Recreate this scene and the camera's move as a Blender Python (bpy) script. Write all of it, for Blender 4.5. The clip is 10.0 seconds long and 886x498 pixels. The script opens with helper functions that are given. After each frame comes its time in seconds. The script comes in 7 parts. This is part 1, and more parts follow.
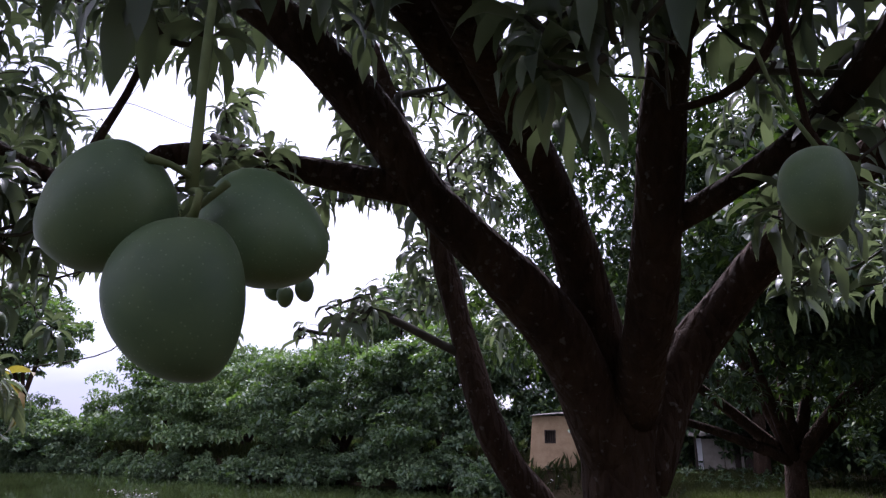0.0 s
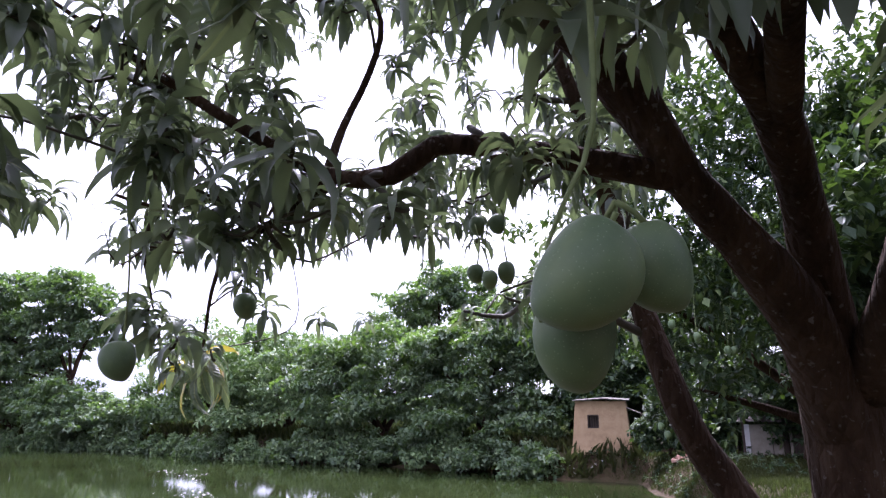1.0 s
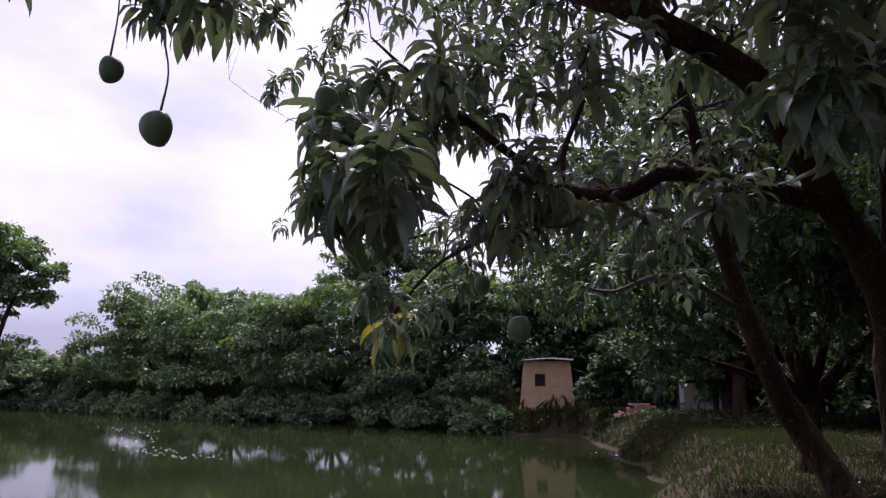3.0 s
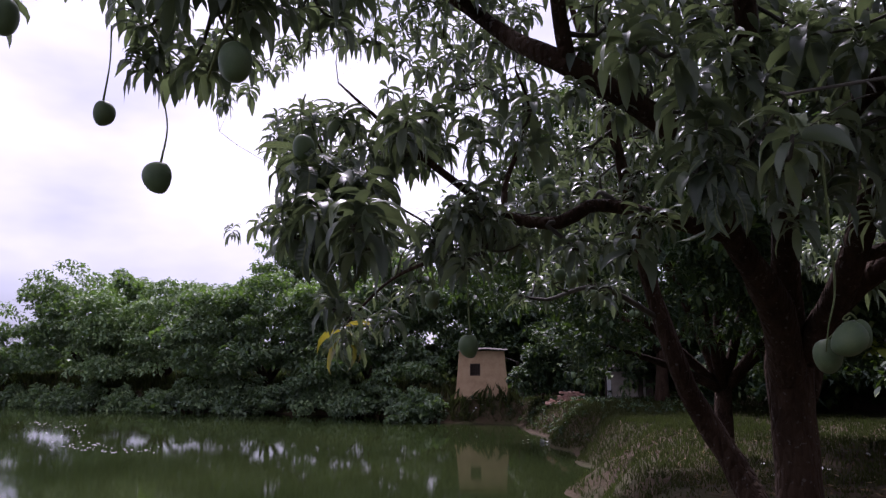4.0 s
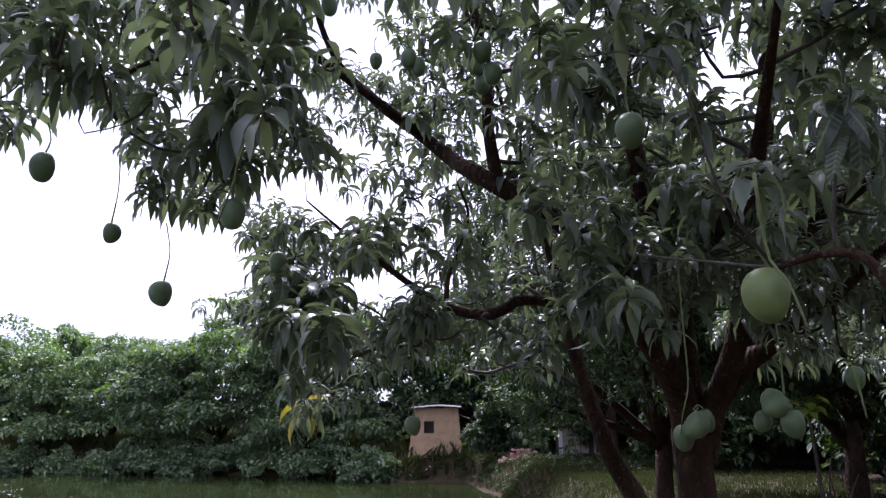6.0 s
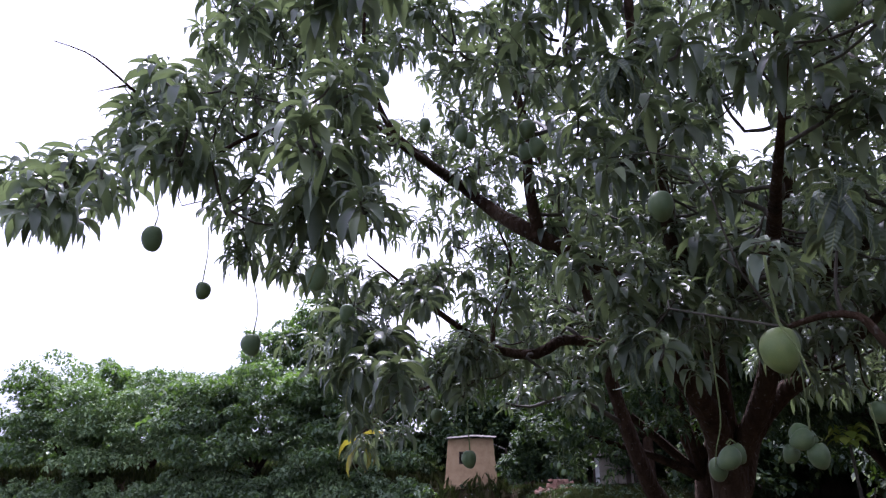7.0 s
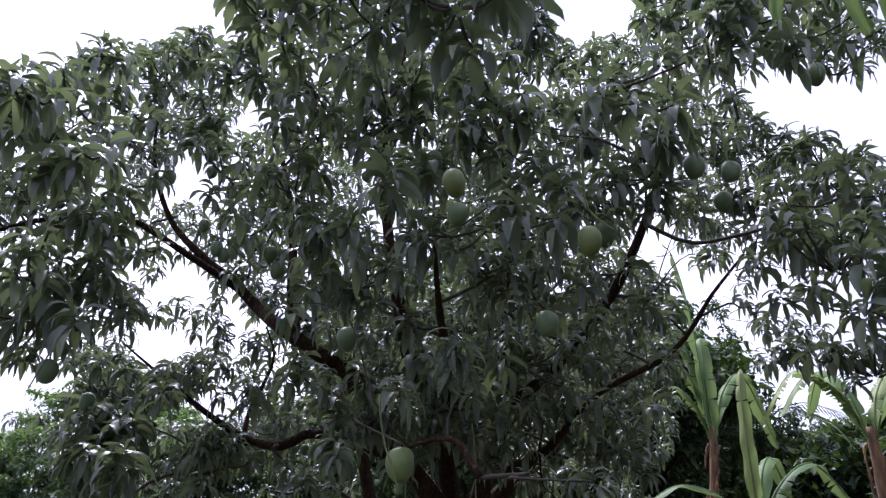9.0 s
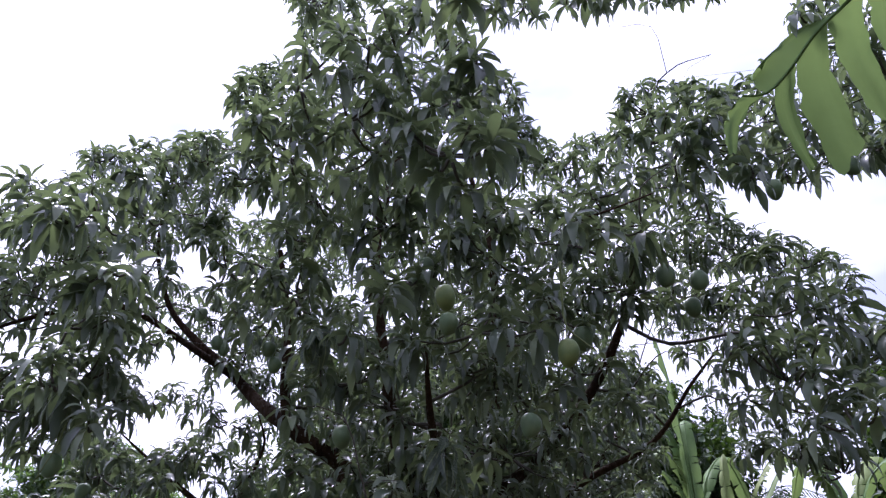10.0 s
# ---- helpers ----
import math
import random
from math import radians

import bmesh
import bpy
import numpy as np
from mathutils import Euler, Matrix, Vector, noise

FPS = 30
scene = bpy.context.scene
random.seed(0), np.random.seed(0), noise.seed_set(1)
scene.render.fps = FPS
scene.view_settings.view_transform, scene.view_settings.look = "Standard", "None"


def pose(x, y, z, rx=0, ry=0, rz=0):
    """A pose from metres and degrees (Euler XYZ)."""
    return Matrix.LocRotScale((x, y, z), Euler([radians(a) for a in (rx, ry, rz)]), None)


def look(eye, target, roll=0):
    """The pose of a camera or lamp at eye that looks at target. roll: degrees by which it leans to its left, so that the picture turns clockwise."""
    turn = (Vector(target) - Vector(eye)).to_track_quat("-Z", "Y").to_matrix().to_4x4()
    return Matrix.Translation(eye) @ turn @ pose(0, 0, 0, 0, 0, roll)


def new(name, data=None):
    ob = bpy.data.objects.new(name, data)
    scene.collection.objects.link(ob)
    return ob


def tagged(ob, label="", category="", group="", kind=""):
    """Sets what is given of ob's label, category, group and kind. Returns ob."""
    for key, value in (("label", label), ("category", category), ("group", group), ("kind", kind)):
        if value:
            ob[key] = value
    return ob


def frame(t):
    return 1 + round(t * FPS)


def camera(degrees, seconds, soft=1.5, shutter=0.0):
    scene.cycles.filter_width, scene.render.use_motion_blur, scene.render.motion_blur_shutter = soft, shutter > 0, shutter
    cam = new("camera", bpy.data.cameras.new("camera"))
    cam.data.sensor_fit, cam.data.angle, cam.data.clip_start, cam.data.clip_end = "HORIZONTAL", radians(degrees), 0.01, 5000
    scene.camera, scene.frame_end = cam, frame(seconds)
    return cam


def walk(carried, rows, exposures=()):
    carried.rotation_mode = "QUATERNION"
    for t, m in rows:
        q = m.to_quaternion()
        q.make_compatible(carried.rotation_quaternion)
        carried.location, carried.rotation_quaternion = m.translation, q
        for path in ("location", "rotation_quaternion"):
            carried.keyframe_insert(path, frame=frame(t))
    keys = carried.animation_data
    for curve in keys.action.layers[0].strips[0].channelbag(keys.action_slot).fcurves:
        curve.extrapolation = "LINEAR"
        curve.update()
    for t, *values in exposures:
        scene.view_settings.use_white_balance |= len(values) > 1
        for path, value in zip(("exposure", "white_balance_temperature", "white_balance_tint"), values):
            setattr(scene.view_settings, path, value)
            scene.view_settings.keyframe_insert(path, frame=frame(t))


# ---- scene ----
cam = camera(67.76, 10.0, soft=1.3)
PATH = [
    (0, (0.381, 0.334, 1.740), (0.073, 2.247, 2.237), -0.40),
    (0.2, (0.292, 0.311, 1.729), (-0.001, 2.228, 2.220), -0.80),
    (0.5, (0.106, 0.238, 1.716), (-0.224, 2.155, 2.184), -0.40),
    (0.8, (-0.120, 0.143, 1.710), (-0.474, 2.056, 2.170), -0.30),
    (1, (-0.246, 0.119, 1.713), (-0.632, 2.028, 2.169), -0.10),
    (1.5, (-0.594, 0.063, 1.669), (-1.067, 1.955, 2.112), 0.00),
    (2, (-0.922, -0.103, 1.707), (-1.341, 1.807, 2.127), 0.20),
    (2.5, (-1.177, -0.431, 1.686), (-1.464, 1.510, 2.071), 0.20),
    (3.8, (-1.272, -1.024, 1.759), (-1.306, 0.953, 2.058), -0.00),
    (4, (-1.296, -1.067, 1.783), (-1.284, 0.910, 2.090), -0.10),
    (4.5, (-1.330, -1.169, 1.816), (-1.215, 0.792, 2.193), 0.20),
    (5, (-1.350, -1.277, 1.895), (-1.141, 0.659, 2.354), 0.40),
    (5.2, (-1.341, -1.338, 1.921), (-1.112, 0.588, 2.408), 0.40),
    (6.3, (-1.262, -1.721, 1.875), (-1.161, 0.223, 2.333), -0.70),
    (6.5, (-1.284, -1.777, 1.899), (-1.204, 0.158, 2.397), -0.80),
    (7, (-1.396, -1.969, 1.910), (-1.339, -0.046, 2.456), -0.90),
    (7.5, (-1.332, -2.159, 1.895), (-1.110, -0.248, 2.444), -0.90),
    (8, (-1.102, -2.320, 1.842), (-0.823, -0.416, 2.389), -0.70),
    (8.5, (-1.025, -2.462, 1.874), (-0.692, -0.577, 2.456), -0.50),
    (9, (-1.006, -2.583, 1.947), (-0.482, -0.806, 2.699), 0.20),
    (9.5, (-1.046, -2.698, 1.990), (-0.433, -1.026, 2.899), 0.50),
    (10, (-1.099, -2.822, 1.993), (-0.564, -1.142, 2.936), 0.40),
]
EXPOSURES = [(0.0, 0.92, 5600, 33), (0.5, 1.40, 5600, 33), (1.0, 1.80, 5600, 34), (1.5, 1.72, 5500, 34), (2.0, 1.12, 5600, 35), (2.5, 0.33, 5800, 38), (4.0, 0.40, 5800, 38), (5.0, 0.70, 5700, 37), (6.5, 1.22, 5500, 34), (7.0, 1.24, 5500, 34), (8.0, 0.92, 5600, 36), (9.0, 0.98, 5500, 34), (10.0, 0.95, 5450, 34)]
walk(cam, [(t, look(eye, aim, roll)) for t, eye, aim, roll in PATH], EXPOSURES)

# ---- sky and sun: high bright overcast, the sun veiled ahead of the camera ----
SUN_EL, SUN_AZ = radians(58), radians(-12)
world = bpy.data.worlds.new("overcast_sky")
scene.world = world
world.use_nodes = True
wn, wl = world.node_tree.nodes, world.node_tree.links
wn.clear()
w_out = wn.new("ShaderNodeOutputWorld")
w_sky = wn.new("ShaderNodeTexSky")
w_sky.sky_type, w_sky.sun_disc = "NISHITA", False
w_sky.sun_elevation, w_sky.sun_rotation = SUN_EL, SUN_AZ
w_bg = wn.new("ShaderNodeBackground")
w_bg.inputs["Strength"].default_value = 0.1
w_co = wn.new("ShaderNodeTexCoord")
w_map = wn.new("ShaderNodeMapping")
w_map.inputs["Scale"].default_value = (1.0, 1.0, 2.4)
w_noise = wn.new("ShaderNodeTexNoise")
w_noise.inputs["Scale"].default_value, w_noise.inputs["Detail"].default_value = 1.7, 5.0
w_ramp = wn.new("ShaderNodeValToRGB")
w_ramp.color_ramp.elements[0].position, w_ramp.color_ramp.elements[0].color = 0.38, (0.40, 0.42, 0.49, 1)
w_ramp.color_ramp.elements[1].position, w_ramp.color_ramp.elements[1].color = 0.70, (1.0, 0.98, 0.97, 1)
w_cloud = wn.new("ShaderNodeBackground")
w_sep = wn.new("ShaderNodeSeparateXYZ")
w_grad = wn.new("ShaderNodeMapRange")
w_grad.inputs["From Min"].default_value, w_grad.inputs["From Max"].default_value = 0.0, 1.0
w_grad.inputs["To Min"].default_value, w_grad.inputs["To Max"].default_value = 0.92, 1.55
w_mix = wn.new("ShaderNodeMixShader")
w_mix.inputs[0].default_value = 0.86
wl.new(w_co.outputs["Generated"], w_sep.inputs[0])
wl.new(w_sep.outputs["Z"], w_grad.inputs["Value"])
wl.new(w_grad.outputs[0], w_cloud.inputs["Strength"])
wl.new(w_co.outputs["Generated"], w_map.inputs[0])
wl.new(w_map.outputs[0], w_noise.inputs["Vector"])
wl.new(w_noise.outputs["Fac"], w_ramp.inputs[0])
wl.new(w_ramp.outputs[0], w_cloud.inputs["Color"])
wl.new(w_sky.outputs[0], w_bg.inputs["Color"])
wl.new(w_bg.outputs[0], w_mix.inputs[1])
wl.new(w_cloud.outputs[0], w_mix.inputs[2])
wl.new(w_mix.outputs[0], w_out.inputs["Surface"])
sun = new("sun", bpy.data.lights.new("sun", "SUN"))
sun.data.energy, sun.data.angle, sun.data.color = 4.6, radians(14), (1.0, 0.96, 0.9)
sun.matrix_world = look((0, 0, 40), (-40 * math.sin(SUN_AZ) * math.cos(SUN_EL), -40 * math.cos(SUN_AZ) * math.cos(SUN_EL), 40 - 40 * math.sin(SUN_EL)))


# ---- materials ----
def nodes_of(name):
    mat = bpy.data.materials.new(name)
    mat.use_nodes = True
    tree = mat.node_tree
    return mat, tree.nodes, tree.links, tree.nodes["Principled BSDF"]


def rgb(c):
    return (c[0], c[1], c[2], 1)


def ramp_node(n, stops):
    r = n.new("ShaderNodeValToRGB")
    els = r.color_ramp.elements
    while len(els) < len(stops):
        els.new(0.5)
    for el, (p, c) in zip(els, stops):
        el.position, el.color = p, rgb(c)
    return r


def surface(name, stops, scale=6.0, detail=8.0, rough=(0.7, 0.9), bump=0.3, bump_scale=40.0, stretch=(1, 1, 1), dist=0.01, spec=0.3, coat=0.0):
    """Two scales of noise: broad colour variation and fine relief."""
    mat, n, l, b = nodes_of(name)
    co = n.new("ShaderNodeTexCoord")
    mp = n.new("ShaderNodeMapping")
    mp.inputs["Scale"].default_value = stretch
    l.new(co.outputs["Object"], mp.inputs[0])
    a = n.new("ShaderNodeTexNoise")
    a.inputs["Scale"].default_value, a.inputs["Detail"].default_value, a.inputs["Roughness"].default_value = scale, detail, 0.65
    l.new(mp.outputs[0], a.inputs["Vector"])
    r = ramp_node(n, stops)
    l.new(a.outputs["Fac"], r.inputs[0])
    l.new(r.outputs[0], b.inputs["Base Color"])
    f = n.new("ShaderNodeTexNoise")
    f.inputs["Scale"].default_value, f.inputs["Detail"].default_value = bump_scale, 6.0
    l.new(mp.outputs[0], f.inputs["Vector"])
    mr = n.new("ShaderNodeMapRange")
    mr.inputs["To Min"].default_value, mr.inputs["To Max"].default_value = rough
    l.new(f.outputs["Fac"], mr.inputs["Value"])
    l.new(mr.outputs[0], b.inputs["Roughness"])
    bp = n.new("ShaderNodeBump")
    bp.inputs["Strength"].default_value, bp.inputs["Distance"].default_value = bump, dist
    l.new(f.outputs["Fac"], bp.inputs["Height"])
    l.new(bp.outputs[0], b.inputs["Normal"])
    b.inputs["Specular IOR Level"].default_value = spec
    b.inputs["Coat Weight"].default_value = coat
    return mat


def leafy(name, stops, rough=0.4, through_light=0.25, tint=(0.16, 0.30, 0.03), by="island", spec=0.45, veins=False):
    """Leaves: colour varies from leaf to leaf, light glows through thin blades."""
    mat, n, l, b = nodes_of(name)
    out = n["Material Output"]
    if by == "island":
        g = n.new("ShaderNodeNewGeometry")
        src = g.outputs["Random Per Island"]
    else:
        g = n.new("ShaderNodeObjectInfo")
        src = g.outputs["Random"]
    r = ramp_node(n, stops)
    l.new(src, r.inputs[0])
    co = n.new("ShaderNodeTexCoord")
    a = n.new("ShaderNodeTexNoise")
    a.inputs["Scale"].default_value, a.inputs["Detail"].default_value = 9.0, 4.0
    l.new(co.outputs["Object"], a.inputs["Vector"])
    hs = n.new("ShaderNodeHueSaturation")
    mr = n.new("ShaderNodeMapRange")
    mr.inputs["To Min"].default_value, mr.inputs["To Max"].default_value = 0.7, 1.3
    l.new(a.outputs["Fac"], mr.inputs["Value"])
    l.new(mr.outputs[0], hs.inputs["Value"])
    l.new(r.outputs[0], hs.inputs["Color"])
    l.new(hs.outputs[0], b.inputs["Base Color"])
    if veins:
        # pale midrib along the blade and slanting side veins in relief
        sx = n.new("ShaderNodeSeparateXYZ")
        l.new(co.outputs["Object"], sx.inputs[0])
        ab = n.new("ShaderNodeMath")
        ab.operation = "ABSOLUTE"
        l.new(sx.outputs["Y"], ab.inputs[0])
        rib = ramp_node(n, [(0.006, (1, 1, 1)), (0.014, (0, 0, 0))])
        l.new(ab.outputs[0], rib.inputs[0])
        mx = n.new("ShaderNodeMix")
        mx.data_type = "RGBA"
        l.new(rib.outputs[0], mx.inputs["Factor"])
        l.new(hs.outputs[0], mx.inputs["A"])
        mx.inputs["B"].default_value = (0.17, 0.20, 0.09, 1)
        l.new(mx.outputs["Result"], b.inputs["Base Color"])
        slant = n.new("ShaderNodeMath")
        slant.operation = "MULTIPLY_ADD"
        slant.inputs[1].default_value = -0.7
        l.new(ab.outputs[0], slant.inputs[0])
        l.new(sx.outputs["X"], slant.inputs[2])
        per = n.new("ShaderNodeMath")
        per.operation = "MULTIPLY"
        per.inputs[1].default_value = 120.0
        l.new(slant.outputs[0], per.inputs[0])
        wave = n.new("ShaderNodeMath")
        wave.operation = "SINE"
        l.new(per.outputs[0], wave.inputs[0])
        bp = n.new("ShaderNodeBump")
        bp.inputs["Strength"].default_value, bp.inputs["Distance"].default_value = 0.35, 0.004
        l.new(wave.outputs[0], bp.inputs["Height"])
        l.new(bp.outputs[0], b.inputs["Normal"])
    b.inputs["Roughness"].default_value = rough
    b.inputs["Specular IOR Level"].default_value = spec
    t = n.new("ShaderNodeBsdfTranslucent")
    t.inputs["Color"].default_value = rgb(tint)
    m = n.new("ShaderNodeMixShader")
    m.inputs[0].default_value = through_light
    l.new(b.outputs[0], m.inputs[1])
    l.new(t.outputs[0], m.inputs[2])
    l.new(m.outputs[0], out.inputs["Surface"])
    return mat


def bark_material():
    mat, n, l, b = nodes_of("mango_bark")
    co = n.new("ShaderNodeTexCoord")
    mp = n.new("ShaderNodeMapping")
    mp.inputs["Scale"].default_value = (1, 1, 0.4)
    l.new(co.outputs["Object"], mp.inputs[0])
    a = n.new("ShaderNodeTexNoise")
    a.inputs["Scale"].default_value, a.inputs["Detail"].default_value, a.inputs["Roughness"].default_value = 5.0, 9.0, 0.7
    l.new(mp.outputs[0], a.inputs["Vector"])
    r = ramp_node(n, [(0.28, (0.011, 0.0065, 0.004)), (0.46, (0.029, 0.017, 0.010)), (0.62, (0.050, 0.031, 0.019)), (0.78, (0.12, 0.092, 0.068))])
    l.new(a.outputs["Fac"], r.inputs[0])
    cr = n.new("ShaderNodeTexVoronoi")
    cr.feature = "DISTANCE_TO_EDGE"
    cr.inputs["Scale"].default_value = 26.0
    l.new(mp.outputs[0], cr.inputs["Vector"])
    fl = n.new("ShaderNodeTexNoise")
    fl.inputs["Scale"].default_value, fl.inputs["Detail"].default_value = 42.0, 3.0
    l.new(co.outputs["Object"], fl.inputs["Vector"])
    fr = ramp_node(n, [(0.63, (0, 0, 0)), (0.70, (1, 1, 1))])
    l.new(fl.outputs["Fac"], fr.inputs[0])
    mx = n.new("ShaderNodeMix")
    mx.data_type = "RGBA"
    ml = n.new("ShaderNodeMath")
    ml.operation = "MULTIPLY"
    ml.inputs[1].default_value = 0.3
    l.new(fr.outputs[0], ml.inputs[0])
    l.new(ml.outputs[0], mx.inputs["Factor"])
    l.new(r.outputs[0], mx.inputs["A"])
    mx.inputs["B"].default_value = (0.20, 0.19, 0.165, 1)
    l.new(mx.outputs["Result"], b.inputs["Base Color"])
    f = n.new("ShaderNodeTexNoise")
    f.inputs["Scale"].default_value, f.inputs["Detail"].default_value = 34.0, 7.0
    l.new(mp.outputs[0], f.inputs["Vector"])
    ad = n.new("ShaderNodeMath")
    ad.operation = "MULTIPLY_ADD"
    ad.inputs[1].default_value = 1.4
    l.new(cr.outputs["Distance"], ad.inputs[0])
    l.new(f.outputs["Fac"], ad.inputs[2])
    bp = n.new("ShaderNodeBump")
    bp.inputs["Strength"].default_value, bp.inputs["Distance"].default_value = 1.0, 0.022
    l.new(ad.outputs[0], bp.inputs["Height"])
    l.new(bp.outputs[0], b.inputs["Normal"])
    b.inputs["Roughness"].default_value = 0.95
    b.inputs["Specular IOR Level"].default_value = 0.12
    return mat


BARK = bark_material()
TWIG = surface("twig_bark", [(0.3, (0.030, 0.027, 0.019)), (0.7, (0.066, 0.058, 0.042))], scale=14, bump=0.4, bump_scale=60, dist=0.004)
STALK = surface("fruit_stalk", [(0.3, (0.075, 0.105, 0.035)), (0.7, (0.16, 0.19, 0.075))], scale=20, bump=0.3, bump_scale=120, dist=0.002)
LEAF = leafy("mango_leaf", [(0.0, (0.034, 0.052, 0.036)), (0.4, (0.062, 0.086, 0.058)), (0.8, (0.098, 0.128, 0.078)), (1.0, (0.145, 0.18, 0.095))], through_light=0.26, rough=0.4, spec=0.5, tint=(0.18, 0.24, 0.09))
LEAF_ONE = leafy("mango_leaf_single", [(0.0, (0.034, 0.052, 0.037)), (0.5, (0.060, 0.086, 0.058)), (1.0, (0.096, 0.128, 0.078))], through_light=0.26, by="object", rough=0.42, spec=0.5, tint=(0.18, 0.24, 0.09), veins=True)
LEAF_OLD = leafy("withering_leaf", [(0.0, (0.30, 0.26, 0.04)), (0.6, (0.12, 0.17, 0.03)), (1.0, (0.22, 0.14, 0.05))], through_light=0.3, tint=(0.4, 0.35, 0.03), by="object")
# far and pale leaves lightened and greyed: distance haze is mixed into both colours
LEAF_FAR_HAZED = leafy("far_foliage_hazed", [(0.0, (0.054, 0.082, 0.056)), (0.5, (0.092, 0.130, 0.082)), (0.85, (0.135, 0.178, 0.100)), (1.0, (0.19, 0.235, 0.125))], through_light=0.3, rough=0.5, spec=0.22)
LEAF_PALE_HAZED = leafy("pale_foliage_hazed", [(0.0, (0.085, 0.13, 0.075)), (0.5, (0.13, 0.19, 0.095)), (1.0, (0.20, 0.26, 0.12))], through_light=0.2, rough=0.55, spec=0.22)
# leaf green darkened: the orchard's canopy shade is put into the colour
LEAF_MID_SHADED = leafy("orchard_foliage_shaded", [(0.0, (0.013, 0.025, 0.014)), (0.5, (0.026, 0.045, 0.024)), (0.85, (0.050, 0.080, 0.034)), (1.0, (0.12, 0.16, 0.055))], through_light=0.10, rough=0.58, spec=0.2)
BANANA = leafy("banana_leaf", [(0.0, (0.068, 0.120, 0.040)), (0.6, (0.112, 0.185, 0.060)), (1.0, (0.19, 0.235, 0.080))], through_light=0.28, tint=(0.22, 0.32, 0.09), by="object", rough=0.6, spec=0.2)
BANANA_DRY = surface("dry_banana_sheath", [(0.3, (0.045, 0.026, 0.016)), (0.55, (0.13, 0.075, 0.035)), (0.72, (0.24, 0.17, 0.05)), (0.85, (0.30, 0.27, 0.06))], scale=5, stretch=(3, 3, 0.5), bump=0.5)
SAPLING = leafy("soft_young_leaf", [(0.0, (0.13, 0.20, 0.030)), (0.6, (0.19, 0.26, 0.040)), (1.0, (0.26, 0.31, 0.055))], through_light=0.4, tint=(0.34, 0.42, 0.05), by="object", rough=0.55, spec=0.2)
FALLEN = leafy("fallen_leaf", [(0.0, (0.035, 0.021, 0.010)), (0.5, (0.070, 0.043, 0.020)), (0.85, (0.12, 0.080, 0.040)), (1.0, (0.26, 0.20, 0.12))], through_light=0.05, rough=0.8, spec=0.15)
SHEATH = surface("banana_sheath", [(0.3, (0.09, 0.07, 0.02)), (0.55, (0.22, 0.17, 0.035)), (0.8, (0.20, 0.21, 0.06))], scale=6, stretch=(3, 3, 0.4), bump=0.3, bump_scale=30, dist=0.004)
# grass colours lowered to carry the shade of the trees overhead
GRASS_SHADED = leafy("grass_blade_shaded", [(0.0, (0.012, 0.016, 0.004)), (0.6, (0.025, 0.028, 0.007)), (1.0, (0.042, 0.036, 0.012))], through_light=0.2, tint=(0.12, 0.17, 0.04), rough=0.6, spec=0.12)


def mango_skin(name, stops):
    mat, n, l, b = nodes_of(name)
    co = n.new("ShaderNodeTexCoord")
    info = n.new("ShaderNodeObjectInfo")
    a = n.new("ShaderNodeTexNoise")
    a.inputs["Scale"].default_value, a.inputs["Detail"].default_value = 16.0, 4.0
    l.new(co.outputs["Object"], a.inputs["Vector"])
    r = ramp_node(n, stops)
    l.new(a.outputs["Fac"], r.inputs[0])
    hs = n.new("ShaderNodeHueSaturation")
    mr = n.new("ShaderNodeMapRange")
    mr.inputs["To Min"].default_value, mr.inputs["To Max"].default_value = 0.8, 1.15
    l.new(info.outputs["Random"], mr.inputs["Value"])
    l.new(mr.outputs[0], hs.inputs["Value"])
    l.new(r.outputs[0], hs.inputs["Color"])
    vo = n.new("ShaderNodeTexVoronoi")
    vo.inputs["Scale"].default_value = 210.0
    l.new(co.outputs["Object"], vo.inputs["Vector"])
    dots = ramp_node(n, [(0.10, (1, 1, 1)), (0.20, (0, 0, 0))])
    l.new(vo.outputs["Distance"], dots.inputs[0])
    big = n.new("ShaderNodeTexNoise")
    big.inputs["Scale"].default_value, big.inputs["Detail"].default_value = 30.0, 2.0
    l.new(co.outputs["Object"], big.inputs["Vector"])
    scar = ramp_node(n, [(0.70, (0, 0, 0)), (0.76, (1, 1, 1))])
    l.new(big.outputs["Fac"], scar.inputs[0])
    mx = n.new("ShaderNodeMix")
    mx.data_type = "RGBA"
    mul = n.new("ShaderNodeMath")
    mul.operation = "MULTIPLY"
    mul.inputs[1].default_value = 0.35
    l.new(dots.outputs[0], mul.inputs[0])
    l.new(mul.outputs[0], mx.inputs["Factor"])
    l.new(hs.outputs[0], mx.inputs["A"])
    mx.inputs["B"].default_value = (0.24, 0.30, 0.18, 1)
    m2 = n.new("ShaderNodeMix")
    m2.data_type = "RGBA"
    mul2 = n.new("ShaderNodeMath")
    mul2.operation = "MULTIPLY"
    mul2.inputs[1].default_value = 0.4
    l.new(scar.outputs[0], mul2.inputs[0])
    l.new(mul2.outputs[0], m2.inputs["Factor"])
    l.new(mx.outputs["Result"], m2.inputs["A"])
    m2.inputs["B"].default_value = (0.10, 0.085, 0.05, 1)
    l.new(m2.outputs["Result"], b.inputs["Base Color"])
    bp = n.new("ShaderNodeBump")
    bp.inputs["Strength"].default_value, bp.inputs["Distance"].default_value = 0.12, 0.0006
    l.new(vo.outputs["Distance"], bp.inputs["Height"])
    l.new(bp.outputs[0], b.inputs["Normal"])
    b.inputs["Roughness"].default_value = 0.5
    b.inputs["Specular IOR Level"].default_value = 0.35
    return mat


